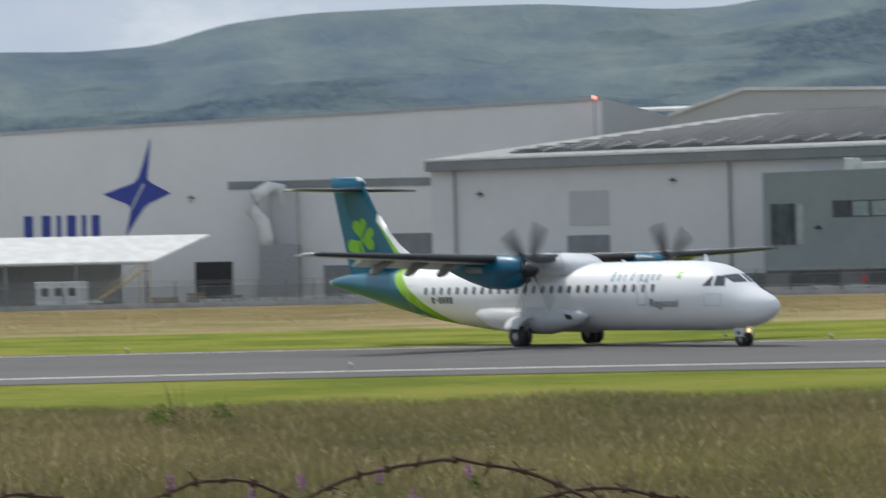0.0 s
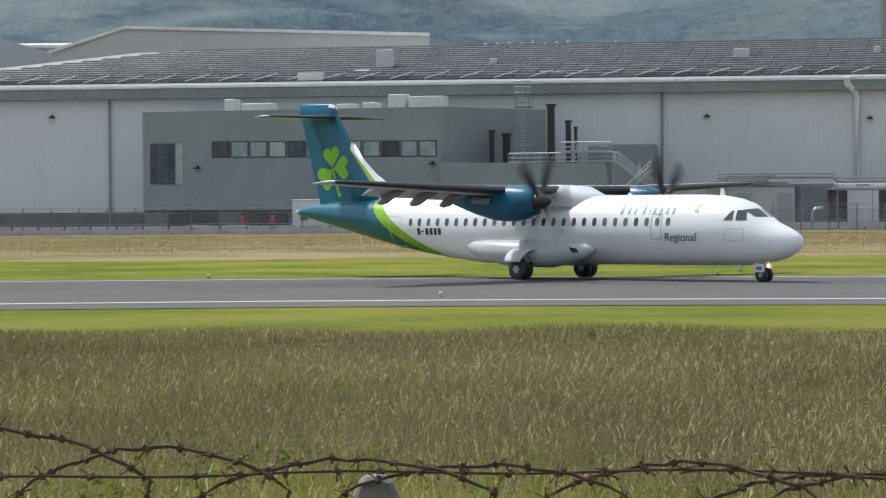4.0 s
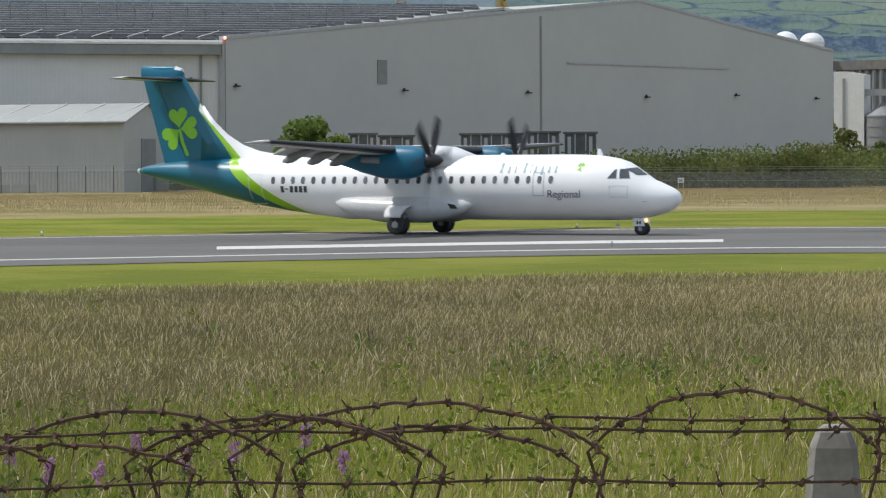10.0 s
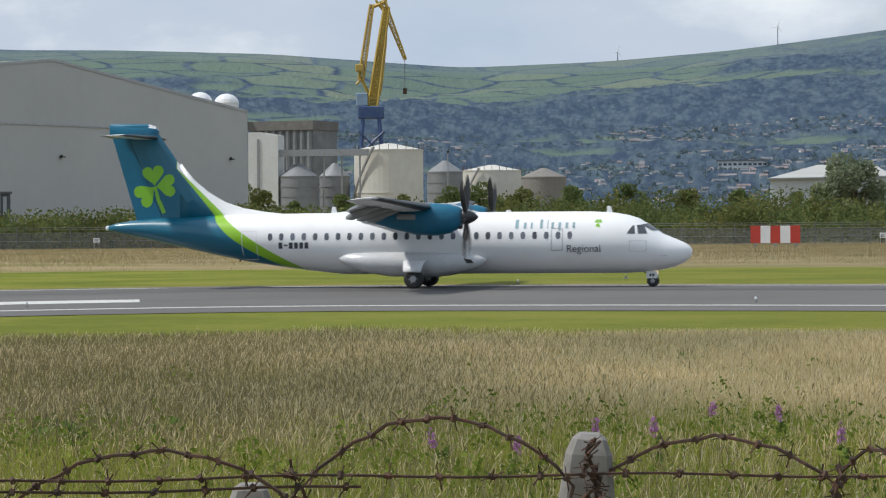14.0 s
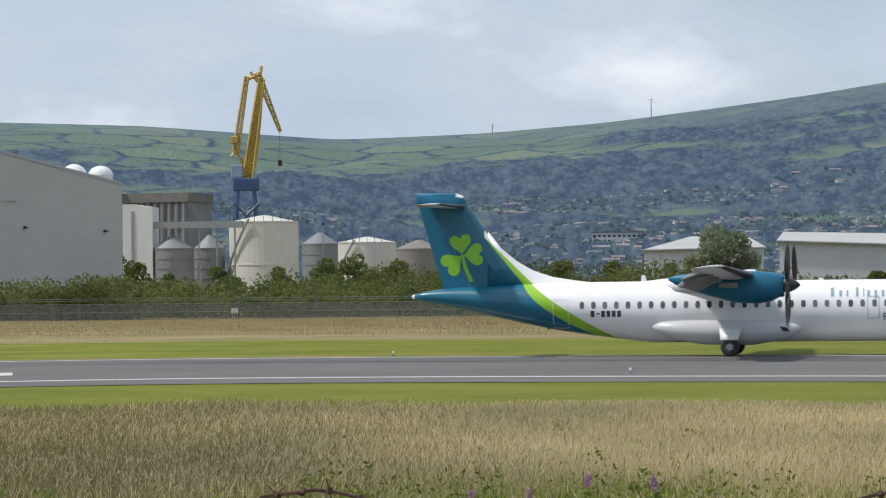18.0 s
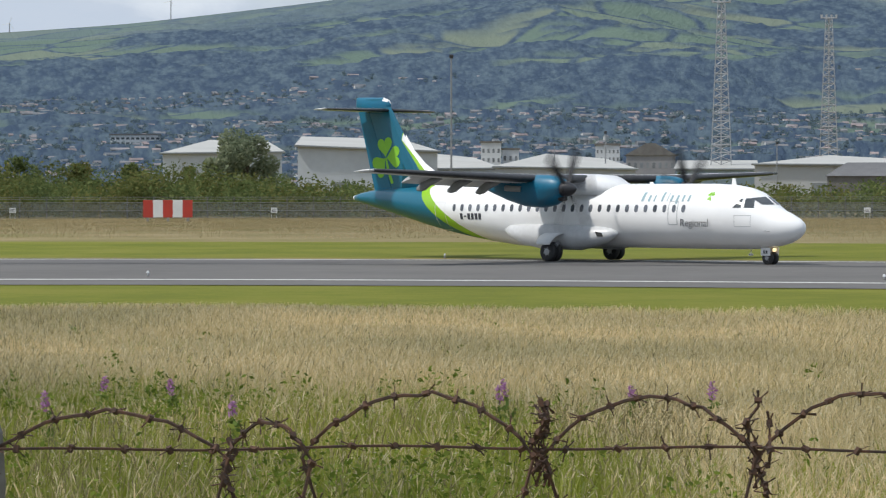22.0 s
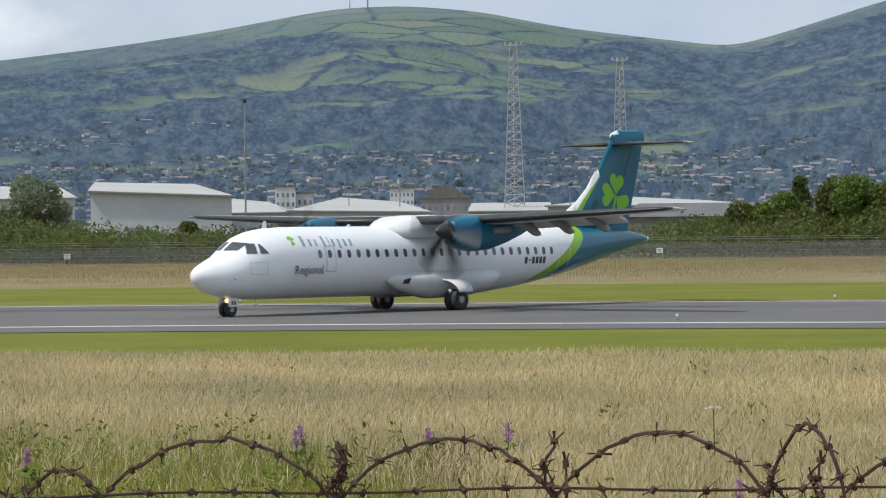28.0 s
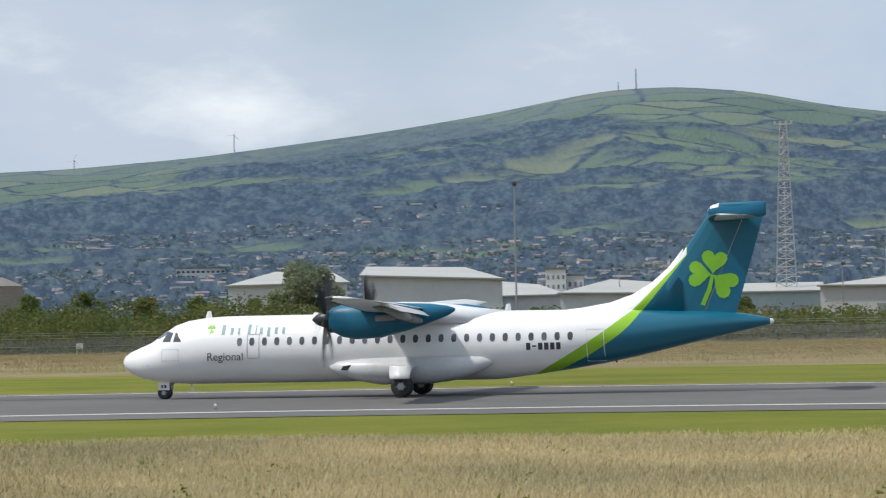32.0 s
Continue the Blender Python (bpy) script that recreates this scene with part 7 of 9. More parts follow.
        for k in range(6):
            bm = bmesh.new()
            x0 = 18.8 - k * 0.245 if side < 0 else 17.4 + k * 0.245
            x1 = x0 - 0.175 if side < 0 else x0 + 0.175
            z0, z1 = (1.94, 2.0) if k == 1 else (1.82, 2.1)
            q = [skin_at(x0, z0, side, 0.01), skin_at(x1, z0, side, 0.01), skin_at(x1, z1, side, 0.01), skin_at(x0, z1, side, 0.01)]
            bm.faces.new([bm.verts.new(v) for v in q])
            part("registration_bar", bm, LETTER_DARK, body, "dark bar of the registration")
        cu = bpy.data.curves.new("lettering", "FONT")
        cu.body, cu.size, cu.extrude, cu.align_x = "Regional", 0.46, 0.002, "CENTER"
        tmp = new("lettering", cu)
        bpy.context.view_layer.update()
        me = bpy.data.meshes.new_from_object(tmp.evaluated_get(bpy.context.evaluated_depsgraph_get()))
        bpy.data.objects.remove(tmp)
        me.materials.clear()
        me.materials.append(LETTER_DARK)
        t = new("lettering", me)
        t.parent = body
        t["label"] = "dark word on the fuselage"
        t.matrix_basis = Matrix.Translation((ORIGIN_LX - 4.8, side * 1.436, 1.6)) @ Euler((radians(90), 0, radians(180 if side > 0 else 0))).to_matrix().to_4x4()
    for lx, z in ((3.6, 3.36), (16.3, 3.42), (8.2, 3.42)):
        bm = bmesh.new()
        h = 0.3 if lx != 8.2 else 0.1
        loft(bm, [[Vector((ORIGIN_LX - lx - a, b * 0.03, z - 0.03)) for a, b in ((0, 0), (0.12, 1), (0.3, 0), (0.12, -1))], [Vector((ORIGIN_LX - lx - a - 0.1, b * 0.012, z + h)) for a, b in ((0, 0), (0.06, 1), (0.16, 0), (0.06, -1))]])
        part("antenna", bm, WHITE, body, "white blade antenna")
    bm = bmesh.new()
    bmesh.ops.create_uvsphere(bm, u_segments=10, v_segments=6, radius=1.0)
    bmesh.ops.transform(bm, matrix=Matrix.Translation((ORIGIN_LX - 27.2, 0, 2.8)) @ Matrix.Diagonal((0.14, 0.1, 0.12, 1)), verts=bm.verts)
    part("tail_light", bm, WHITE, body, "white tail cone light", True)
    bm = bmesh.new()
    bar(bm, (ORIGIN_LX - 3.0, 0.25, 0.66), (ORIGIN_LX - 3.1, 0.25, 0.36), 0.02, 6)
    box(bm, ORIGIN_LX - 3.15, 0.22, 0.36, ORIGIN_LX - 2.95, 0.28, 0.44)
    part("drain_mast", bm, WHITE, body)
    for side in (1, -1):
        bm = bmesh.new()
        bar(bm, skin(1.35, 100, side, 0.0), skin(1.35, 100, side, 0.1), 0.012, 5)
        bar(bm, skin(1.35, 100, side, 0.1), skin(1.1, 100, side, 0.14), 0.012, 5)
        part("pitot_tube", bm, STEEL, body)
    bm = bmesh.new()
    bmesh.ops.create_uvsphere(bm, u_segments=8, v_segments=5, radius=0.05, matrix=Matrix.Translation(skin(20.9, 180, 1, 0.03)))
    part("belly_beacon", bm, DARK, body)


fuselage()
tail()
for s_ in (1, -1):
    wing(s_), nacelle(s_), main_gear(s_), gear_fairing(s_)
nose_gear()


# ---------------------------------------------------------------- runway furniture
for k_ in range(2):
    arc_strip("touchdown_mark", 1.082 + 0.0 * k_, 1.122, -32.7 if k_ == 0 else 16.0, -22.3 if k_ == 0 else 19.0, 0.026, MARK, label="broad white painted touchdown mark", category="road marking")
arc_strip("far_edge_line", 1.312, 1.318, -84, 20, 0.026, MARK, label="thin white far edge line", category="road marking")
arc_strip("service_road", 3.62, 4.6, -84, -40, 0.03, TARMAC_PALE, label="pale tarmac service road before the hangars", category="road")


def tyre_streaks():
    m = material("rubber_streaks", (0.045, 0.045, 0.047), 0.8, second=(0.075, 0.075, 0.077), scale=0.4)
    for s, w, a0, a1 in ((1.19, 0.006, -80, -30), (1.225, 0.008, -78, 6), (1.26, 0.006, -70, -5), (1.235, 0.005, -20, 14)):
        arc_strip("tyre_streak", s, s + w, a0, a1, 0.024, m, label="dark rubber streak on the runway", category="tyre mark")


tyre_streaks()


def edge_lamp():
    o = empty("edge_light", pose(0, 0, 0), "small white runway edge light on a stalk", "runway light", "runway lights")
    bm = bmesh.new()
    bar(bm, (0, 0, 0), (0, 0, 0.04), 0.09, 10)
    part("base", bm, CONCRETE, o)
    bm = bmesh.new()
    bar(bm, (0, 0, 0.04), (0, 0, 0.13), 0.03, 8)
    part("stalk", bm, STEEL, o)
    bm = bmesh.new()
    bar(bm, (0, 0, 0.13), (0, 0, 0.16), 0.06, 10)
    bar(bm, (0, 0, 0.16), (0, 0, 0.22), 0.05, 10, 0.03)
    part("lamp", bm, WHITE, o, "white glass lamp")
    return o


first_ = edge_lamp()
spots_ = [(a_, 1.045) for a_ in (-66.5, -52.1, -38.4, -24.7, -10.0, 4.84)] + [(a_, 1.36) for a_ in (-71, -56.8, -46.5, -36.2, -25.4, -14.8, -4.0, 8.0)]
for k_, (a_, s_) in enumerate(spots_):
    m_ = Matrix.Translation(at(a_, float(near_line(a_)) * s_, 0.0))
    if k_ == 0:
        first_.matrix_basis = m_
    else:
        copy_thing(first_, m_)


def sign_posts():
    for az, d, w in ((-3.88, 300, 0.9),):
        o = empty("taxiway_light_unit", at_pose(az, d), "white approach path light unit on the grass", "light unit", "light units")
        for x in (-w * 0.6, w * 0.6):
            bm = bmesh.new()
            box(bm, x - 0.28, -0.4, 0.45, x + 0.28, 0.4, 0.85, bevel=0.05)
            part("housing", bm, WHITE, o)
            bm = bmesh.new()
            bar(bm, (x, 0, 0), (x, 0, 0.45), 0.06, 6)
            part("leg", bm, STEEL, o)


sign_posts()


def fence_notices():
    for az in (-29.0, -23.3, -18.0, -12.7, -7.46, -1.95, 4.5, 10.0):
        o = empty("fence_notice", at_pose(az, 344.6), "small white notice plate wired to the perimeter fence", "notice", "fence notices")
        bm = bmesh.new()
        box(bm, -0.38, -0.03, 0.75, 0.38, 0.0, 1.35, bevel=0.01)
        part("plate", bm, WHITE, o)
        bm = bmesh.new()
        for k in range(3):
            box(bm, -0.28, -0.036, 0.85 + 0.15 * k, 0.28 - 0.12 * (k % 2), -0.031, 0.92 + 0.15 * k)
        part("lettering_bar", bm, LETTER_DARK, o, "dark bars of lettering")
        for x in (-0.3, 0.3):
            bm = bmesh.new()
            bar(bm, (x, 0.03, 0), (x, 0.03, 1.4), 0.03, 5)
            part("stake", bm, STEEL, o)


fence_notices()


# ---------------------------------------------------------------- perimeter fences
def net_material(name, colour, open_share):
    m = material(name, colour, 0.8, second=tuple(c * 0.7 for c in colour), scale=1.5)
    nt = m.node_tree
    N, L = nt.nodes.new, nt.links.new
    tr, mx, out = N("ShaderNodeBsdfTransparent"), N("ShaderNodeMixShader"), nt.nodes["Material Output"]
    mx.inputs[0].default_value = open_share
    L(nt.nodes["Principled BSDF"].outputs[0], mx.inputs[1]), L(tr.outputs[0], mx.inputs[2]), L(mx.outputs[0], out.inputs[0])
    return m


PALE_CONCRETE = material("pale_concrete", (0.42, 0.40, 0.37), 0.9, second=(0.32, 0.305, 0.28), scale=0.6, bump=0.2)
FENCE_POST = material("dark_fence_post", (0.10, 0.105, 0.11), 0.7, second=(0.15, 0.155, 0.16), scale=2)


def perimeter(az0, az1, d, h, mat, label, crank):
    f = empty("perimeter_fence", pose(0, 0, 0), label, "fence")
    n = int(math.radians(az1 - az0) * d / 3.2)
    post = bmesh.new()
    bar(post, (0, 0, 0), (0, 0, h + 0.1), 0.075, 5)
    if crank:
        bar(post, (0, 0, h + 0.1), (0, -0.5, h + 0.65), 0.065, 5)
    me = bpy.data.meshes.new("post")
    post.to_mesh(me), post.free()
    me.materials.append(FENCE_POST)
    pan_v, pan_f = [], []
    for k in range(n + 1):
        a = az0 + (az1 - az0) * k / n
        ob = new("post", me)
        ob.parent = f
        ob.matrix_basis = at_pose(a, d)
        p = at(a, d - 0.06)
        pan_v += [(p.x, p.y, 0.02), (p.x, p.y, h)]
        if k:
            pan_f.append((2 * k - 2, 2 * k, 2 * k + 1, 2 * k - 1))
    mesh_part("chain_link", pan_v, pan_f, mat, f, "woven wire mesh")
    bm = bmesh.new()
    for z in (h, h * 0.5) + ((h + 0.4, h + 0.65) if crank else ()):
        tube(bm, [at(az0 + (az1 - az0) * k / n, d - 0.08 - (0.45 if z > h else 0), z) for k in range(n + 1)], 0.025, 3)
    part("strand", bm, GREY_METAL, f)
    # raised strip added so the pale road band shows above the grass
    if az0 < -80:
        a = np.radians(np.arange(az0, -46.9, 0.5))
        bm = bmesh.new()
        loft(bm, [[(math.sin(q) * r, math.cos(q) * r, z) for r, z in ((d - 0.3, 0.0), (d + 0.1, 0.0), (d + 0.1, 0.62), (d - 0.26, 0.62))] for q in a])
        part("road_strip", bm, PALE_CONCRETE, f, "low raised strip standing in for the pale road")


perimeter(-34, 18, 345, 2.0, net_material("dull_wire_mesh", (0.215, 0.22, 0.21), 0.42), "dull grey chain link perimeter fence with cranked posts", True)
perimeter(-84, -34.2, 331, 2.5, net_material("open_wire_mesh", (0.24, 0.25, 0.25), 0.72), "chain link security fence with cranked posts", True)


# ---------------------------------------------------------------- apron clutter behind the left fence
def apron_clutter():
    rng = np.random.RandomState(21)
    wood = material("weathered_pallet_wood", (0.26, 0.20, 0.14), 0.9, second=(0.17, 0.14, 0.11), scale=1.5, vary=0.3)
    tan = material("faded_yellow_paint", (0.48, 0.34, 0.15), 0.7, second=(0.40, 0.28, 0.13), scale=1.0)
    pale = material("pale_concrete", (0.50, 0.49, 0.46), 0.9, second=(0.40, 0.39, 0.37), scale=0.8, vary=0.12)
    b = empty("concrete_barrier", pose(0, 0, 0), "row of pale concrete barrier blocks along the apron", "barrier")
    bm = bmesh.new()
    prism(bm, [(-1.45, 0), (1.45, 0), (1.45, 0.25), (1.4, 1.0), (-1.4, 1.0), (-1.45, 0.25)], -0.22, 0.22)
    me = bpy.data.meshes.new("block")
    bm.to_mesh(me), bm.free()
    me.materials.append(pale)
    for k in range(64):
        a = -69.3 + 0.52 * k
        if a > -50.5 and k % 7 == 3:
            continue
        ob = new("block", me)
        ob.parent = b
        ob.matrix_basis = at_pose(a, 336)
    # stacks of timber and pallets
    for a, w, h, n in ((-73.0, 2.2, 0.9, 5), (-72.2, 3.4, 1.3, 7), (-71.4, 2.8, 0.8, 4), (-70.2, 3.6, 1.1, 6), (-69.6, 2.4, 1.6, 8), (-68.9, 3.0, 1.2, 6), (-68.0, 2.0, 0.9, 5), (-55.4, 2.6, 1.0, 5), (-53.6, 3.0, 1.2, 6)):
        o = empty("timber_stack", at_pose(a, 379 if a < -64 else 340), "stack of weathered timber on the apron", "timber stack", "timber stacks")
        for k in range(n):
            bm = bmesh.new()
            z = h * k / n
            dx = rng.normal(0, 0.12)
            box(bm, -w / 2 + dx, -0.6, z, w / 2 + dx, 0.6, z + h / n * 0.78, bevel=0.02)
            part("board", bm, wood, o)
    # boarding steps
    s = empty("boarding_steps", at_pose(-70.9, 383), "faded yellow boarding steps on the apron", "steps")
    for y in (-0.7, 0.7):
        bm = bmesh.new()
        bar(bm, (-4.4, y, 0.7), (1.4, y, 4.6), 0.16, 6)
        part("stringer", bm, tan, s)
        bm = bmesh.new()
        bar(bm, (-4.4, y, 1.7), (1.4, y, 5.6), 0.06, 6)
        bar(bm, (1.4, y, 5.6), (2.6, y, 5.7), 0.06, 6)
        for k in range(6):
            f = k / 5
            bar(bm, (-4.4 + 5.8 * f, y, 0.7 + 3.9 * f), (-4.4 + 5.8 * f, y, 1.7 + 3.9 * f), 0.045, 5)
        bar(bm, (2.6, y, 4.6), (2.6, y, 5.7), 0.06, 6)
        part("handrail", bm, tan, s)
        for x, z in ((-4.0, 0.9), (1.2, 4.4), (2.5, 4.6)):
            bm = bmesh.new()
            bar(bm, (x, y, 0), (x, y, z), 0.1, 6)
            part("leg", bm, tan, s)
    for k in range(15):
        f = k / 14
        bm = bmesh.new()
        box(bm, -4.5 + 5.8 * f, -0.68, 0.72 + 3.9 * f, -4.1 + 5.8 * f, 0.68, 0.8 + 3.9 * f)
        part("tread", bm, tan, s)
    bm = bmesh.new()
    box(bm, 1.3, -0.8, 4.56, 2.7, 0.8, 4.7, bevel=0.02)
    part("platform", bm, tan, s)
    # road barriers, white with thin legs
    for a in (-72.6, -71.7, -67.2, -66.4, -64.9, -57.0, -56.2):
        o = empty("road_barrier", at_pose(a, 338.5), "low white plank barrier beside the apron", "barrier", "road barriers")
        bm = bmesh.new()
        box(bm, -1.3, -0.05, 0.75, 1.3, 0.05, 1.05, bevel=0.015)
        part("plank", bm, TRIM, o)
        for x in (-1.0, 1.0):
            bm = bmesh.new()
            bar(bm, (x, -0.3, 0), (x, 0, 0.76), 0.04, 5)
            bar(bm, (x, 0.3, 0), (x, 0, 0.76), 0.04, 5)
            part("trestle_leg", bm, STEEL, o)


apron_clutter()


# ---------------------------------------------------------------- growth
def raw_mesh(name, verts, tris, mat, label="", category="", kind="stuff", parent=None, smooth=False):
    me = bpy.data.meshes.new(name)
    verts, tris = np.asarray(verts, np.float32), np.asarray(tris, np.int32)
    me.vertices.add(len(verts)), me.loops.add(tris.size), me.polygons.add(len(tris))
    me.vertices.foreach_set("co", verts.ravel())
    me.loops.foreach_set("vertex_index", tris.ravel())
    me.polygons.foreach_set("loop_start", np.arange(0, tris.size, tris.shape[1], dtype=np.int32))
    if smooth:
        me.polygons.foreach_set("use_smooth", np.ones(len(tris), bool))
    me.update(calc_edges=True)
    me.materials.append(mat)
    ob = new(name, me)
    ob.parent = parent
    return tagged(ob, label, category, "", kind)


STRAW = island_material("straw_grass", (0.57, 0.45, 0.235), (0.75, 0.61, 0.365), (0.87, 0.76, 0.54), trans=0.5)
BROWN_GRASS = island_material("brown_green_grass", (0.18, 0.155, 0.075), (0.26, 0.225, 0.12), (0.37, 0.32, 0.20), trans=0.45)
LUSH = island_material("lush_green_blades", (0.22, 0.262, 0.037), (0.34, 0.37, 0.068), (0.46, 0.465, 0.155), trans=0.5)


def scatter(n, rng, d0, d1, a0=-78.0, a1=14.0):
    az = rng.uniform(a0, a1, n)
    d = np.sqrt(rng.uniform(d0 ** 2, d1 ** 2, n))
    return az, d


def blades(rng, az, d, h, w, head, lean=0.16):
    """Stalks with a slim stem and, if wanted, a wider seed head; returns vertices and triangles."""
    n = len(az)
    a = np.radians(az)
    base = np.stack([np.sin(a) * d, np.cos(a) * d, np.zeros(n)], -1)
    turn = rng.uniform(0, np.pi, n)
    face = np.stack([np.cos(turn) * np.cos(a), -np.cos(turn) * np.sin(a), np.zeros(n)], -1)
    face = face + np.stack([np.cos(a), -np.sin(a), np.zeros(n)], -1) * 0.5
    face /= np.linalg.norm(face, axis=1)[:, None] + 1e-9
    lean_dir = np.stack([np.cos(a), -np.sin(a), np.zeros(n)], -1) * (rng.normal(0.15, 0.8, n) * lean * h)[:, None] + np.stack([np.sin(a), np.cos(a), np.zeros(n)], -1) * (rng.normal(0, 0.7, n) * lean * h)[:, None]
    upv = np.array([0, 0, 1.0])
    levels = ((0.0, 0.5), (0.72, 0.42), (0.87, head), (1.0, 0.0)) if head else ((0.0, 0.6), (0.5, 0.5), (1.0, 0.0))
    vs = []
    for f, k in levels:
        c = base + upv * (h * f * (1 - 0.12 * f))[:, None] + lean_dir * f ** 2
        if k:
            vs += [c - face * (w * k)[:, None], c + face * (w * k)[:, None]]
        else:
            vs.append(c)
    m = len(vs)
    verts = np.stack(vs, 1).reshape(-1, 3)
    o = (np.arange(n) * m)[:, None]
    tri = []
    for q in range(len(levels) - 1):
        i = 2 * q
        if levels[q + 1][1]:
            tri += [[i, i + 1, i + 3], [i, i + 3, i + 2]]
        else:
            tri += [[i, i + 1, i + 2]]
    tris = (o[:, :, None] + np.array(tri)[None]).reshape(-1, 3)
    return verts, tris


def lush_near(az, d):
    """Where the meadow is green and weedy, towards the near fence."""
    x, y = np.sin(np.radians(az)) * d, np.cos(np.radians(az)) * d
    reach = np.interp(az, (-60, -40, -32, -10, -4, 2), (30, 31, 38, 41, 42, 29)) + 9 * (fbm(x / 4 + 30, y / 4 + 30, 43, 3) - 0.5)
    return np.clip((reach - d) / 6, 0, 1)


def meadow():
    rng = np.random.RandomState(5)
    for name, mat, n, label in (("dry_meadow_grass", STRAW, 500000, "tall straw-coloured meadow grass with seed heads"), ("brown_meadow_grass", BROWN_GRASS, 420000, "tall brown-green meadow grass")):
        az, d = scatter(n, rng, 21, 66)
        x, y = np.sin(np.radians(az)) * d, np.cos(np.radians(az)) * d
        edge = near_line(az) * (0.655 + 0.03 * fbm(x / 3, y / 3, 31, 3))
        golden = np.clip((az + 21) / 10, 0, 1) * np.maximum(np.clip((d - 30) / 6, 0.3, 1), np.clip((az + 1) / 3, 0, 1))
        patchy = fbm(x / 7 + 50, y / 3 + 50, 33, 4)
        keep = golden * 0.75 + np.interp(az, (-55, -40, -25), (0.05, 0.16, 0.25)) if mat is STRAW else 1.0 - golden * 0.9
        keep = keep * (1 - 0.8 * lush_near(az, d)) * (0.55 + 0.9 * patchy) * np.clip(1.25 - 0.5 * fbm(x / 2.2, y / 2.2, 35, 3), 0, 1)
        ok = (d < edge) & (rng.rand(n) < keep)
        az, d, x, y = az[ok], d[ok], x[ok], y[ok]
        h = (0.42 + 0.28 * fbm(x / 4 + 9, y / 4 + 9, 37, 3)) * rng.uniform(0.7, 1.15, len(az)) * np.clip((edge[ok] - d) / 3 + 0.6, 0.6, 1)
        v, t = blades(rng, az, d, h, rng.uniform(0.0028, 0.0052, len(az)), 1.3, 0.26)
        raw_mesh(name, v, t, mat, label, "grass")
    n = 230000
    az, d = scatter(n, rng, 19, 66)
    x, y = np.sin(np.radians(az)) * d, np.cos(np.radians(az)) * d
    near = lush_near(az, d)
    weed = np.clip((fbm(x / 9 + 70, y / 4 + 70, 39, 4) - 0.5) * 6, 0, 1)
    left = np.clip((-10 - az) / 15, 0, 1)
    keep = 0.06 + 0.85 * near + weed * (0.12 + 0.16 * left + 0.4 * left * np.clip((46 - d) / 12, 0, 1))
    ok = (d < near_line(az) * 0.665) & (rng.rand(n) < keep)
    az, d = az[ok], d[ok]
    v, t = blades(rng, az, d, rng.uniform(0.26, 0.66, len(az)), rng.uniform(0.007, 0.015, len(az)), 0, 0.35)
    raw_mesh("green_meadow_grass", v, t, LUSH, "lush green grass and weeds low in the meadow", "grass")
    # broad-leaved weeds low in the green part
    n = 9000
    az, d = scatter(n, rng, 23, 56)
    x, y = np.sin(np.radians(az)) * d, np.cos(np.radians(az)) * d
    ok = rng.rand(n) < lush_near(az, d) * np.clip((fbm(x / 2.5 + 3, y / 2.5 + 3, 47, 3) - 0.36) * 5, 0, 1) + 0.006
    x, y = x[ok], y[ok]
    n = len(x)
    cs = np.stack([x, y, rng.uniform(0.18, 0.5, n)], -1)
    v, q = leaf_cloud(rng, cs, rng.uniform(0.08, 0.2, n), n * 15, 0.042, 1.4)
    v[:, 2] = np.maximum(v[:, 2], 0.01)
    raw_mesh("leafy_weeds", v, q, island_material("weed_leaves", (0.10, 0.15, 0.022), (0.165, 0.22, 0.036), (0.24, 0.29, 0.062), trans=0.4), "broad-leaved green weeds among the meadow grass", "weeds")
    # pale fluff of the seed heads, caught by the light
    n = 260000
    az, d = scatter(n, rng, 24, 64)
    x, y = np.sin(np.radians(az)) * d, np.cos(np.radians(az)) * d
    keep = (0.25 + 0.9 * fbm(x / 5 + 11, y / 3 + 11, 45, 4) ** 1.5) * np.interp(az, (-60, -35, -10), (0.3, 0.7, 1.0)) * (1 - 0.55 * lush_near(az, d))
    ok = (d < near_line(az) * 0.652) & (rng.rand(n) < keep)
    x, y, d = x[ok], y[ok], d[ok]
    n = len(x)
    z = (0.34 + 0.24 * fbm(x / 4 + 9, y / 4 + 9, 37, 3)) * rng.uniform(0.85, 1.15, n)
    c = np.stack([x, y, z], -1)
    a, b = rng.normal(size=(n, 3)), rng.normal(size=(n, 3))
    a[:, 2] *= 0.7
    a /= np.linalg.norm(a, axis=1)[:, None]
    b -= a * (a * b).sum(1)[:, None]
    b /= np.linalg.norm(b, axis=1)[:, None]
    s = rng.uniform(0.009, 0.022, n)[:, None]
    v = np.stack([c - a * s, c - b * s * 0.28, c + a * s + np.array([0, 0, -0.3]) * s, c + b * s * 0.28], 1).reshape(-1, 3)
    raw_mesh("seed_heads", v, (np.arange(n) * 4)[:, None] + np.array([[0, 1, 2, 3]]), island_material("pale_seed_heads", (0.50, 0.42, 0.27), (0.66, 0.58, 0.42), (0.82, 0.77, 0.62), trans=0.5), "pale feathery seed heads over the meadow", "grass")
    # short tufts on the mown strips' edges and the rough strip by the far fence
    n = 420000
    az, d = scatter(n, rng, 158, 343, -80, 17)
    x, y = np.sin(np.radians(az)) * d, np.cos(np.radians(az)) * d
    ok = (d < np.where(az < -34, 312, 343)) & (rng.rand(n) < np.clip((d / near_line(az) - 1.62 - 0.5 * fbm(x / 30, y / 12, 41, 4)) * 1.6, 0, 1) * (d / near_line(az) > 1.8))
    az, d = az[ok], d[ok]
    v, t = blades(rng, az, d, rng.uniform(0.10, 0.30, len(az)), rng.uniform(0.010, 0.020, len(az)), 0, 0.5)
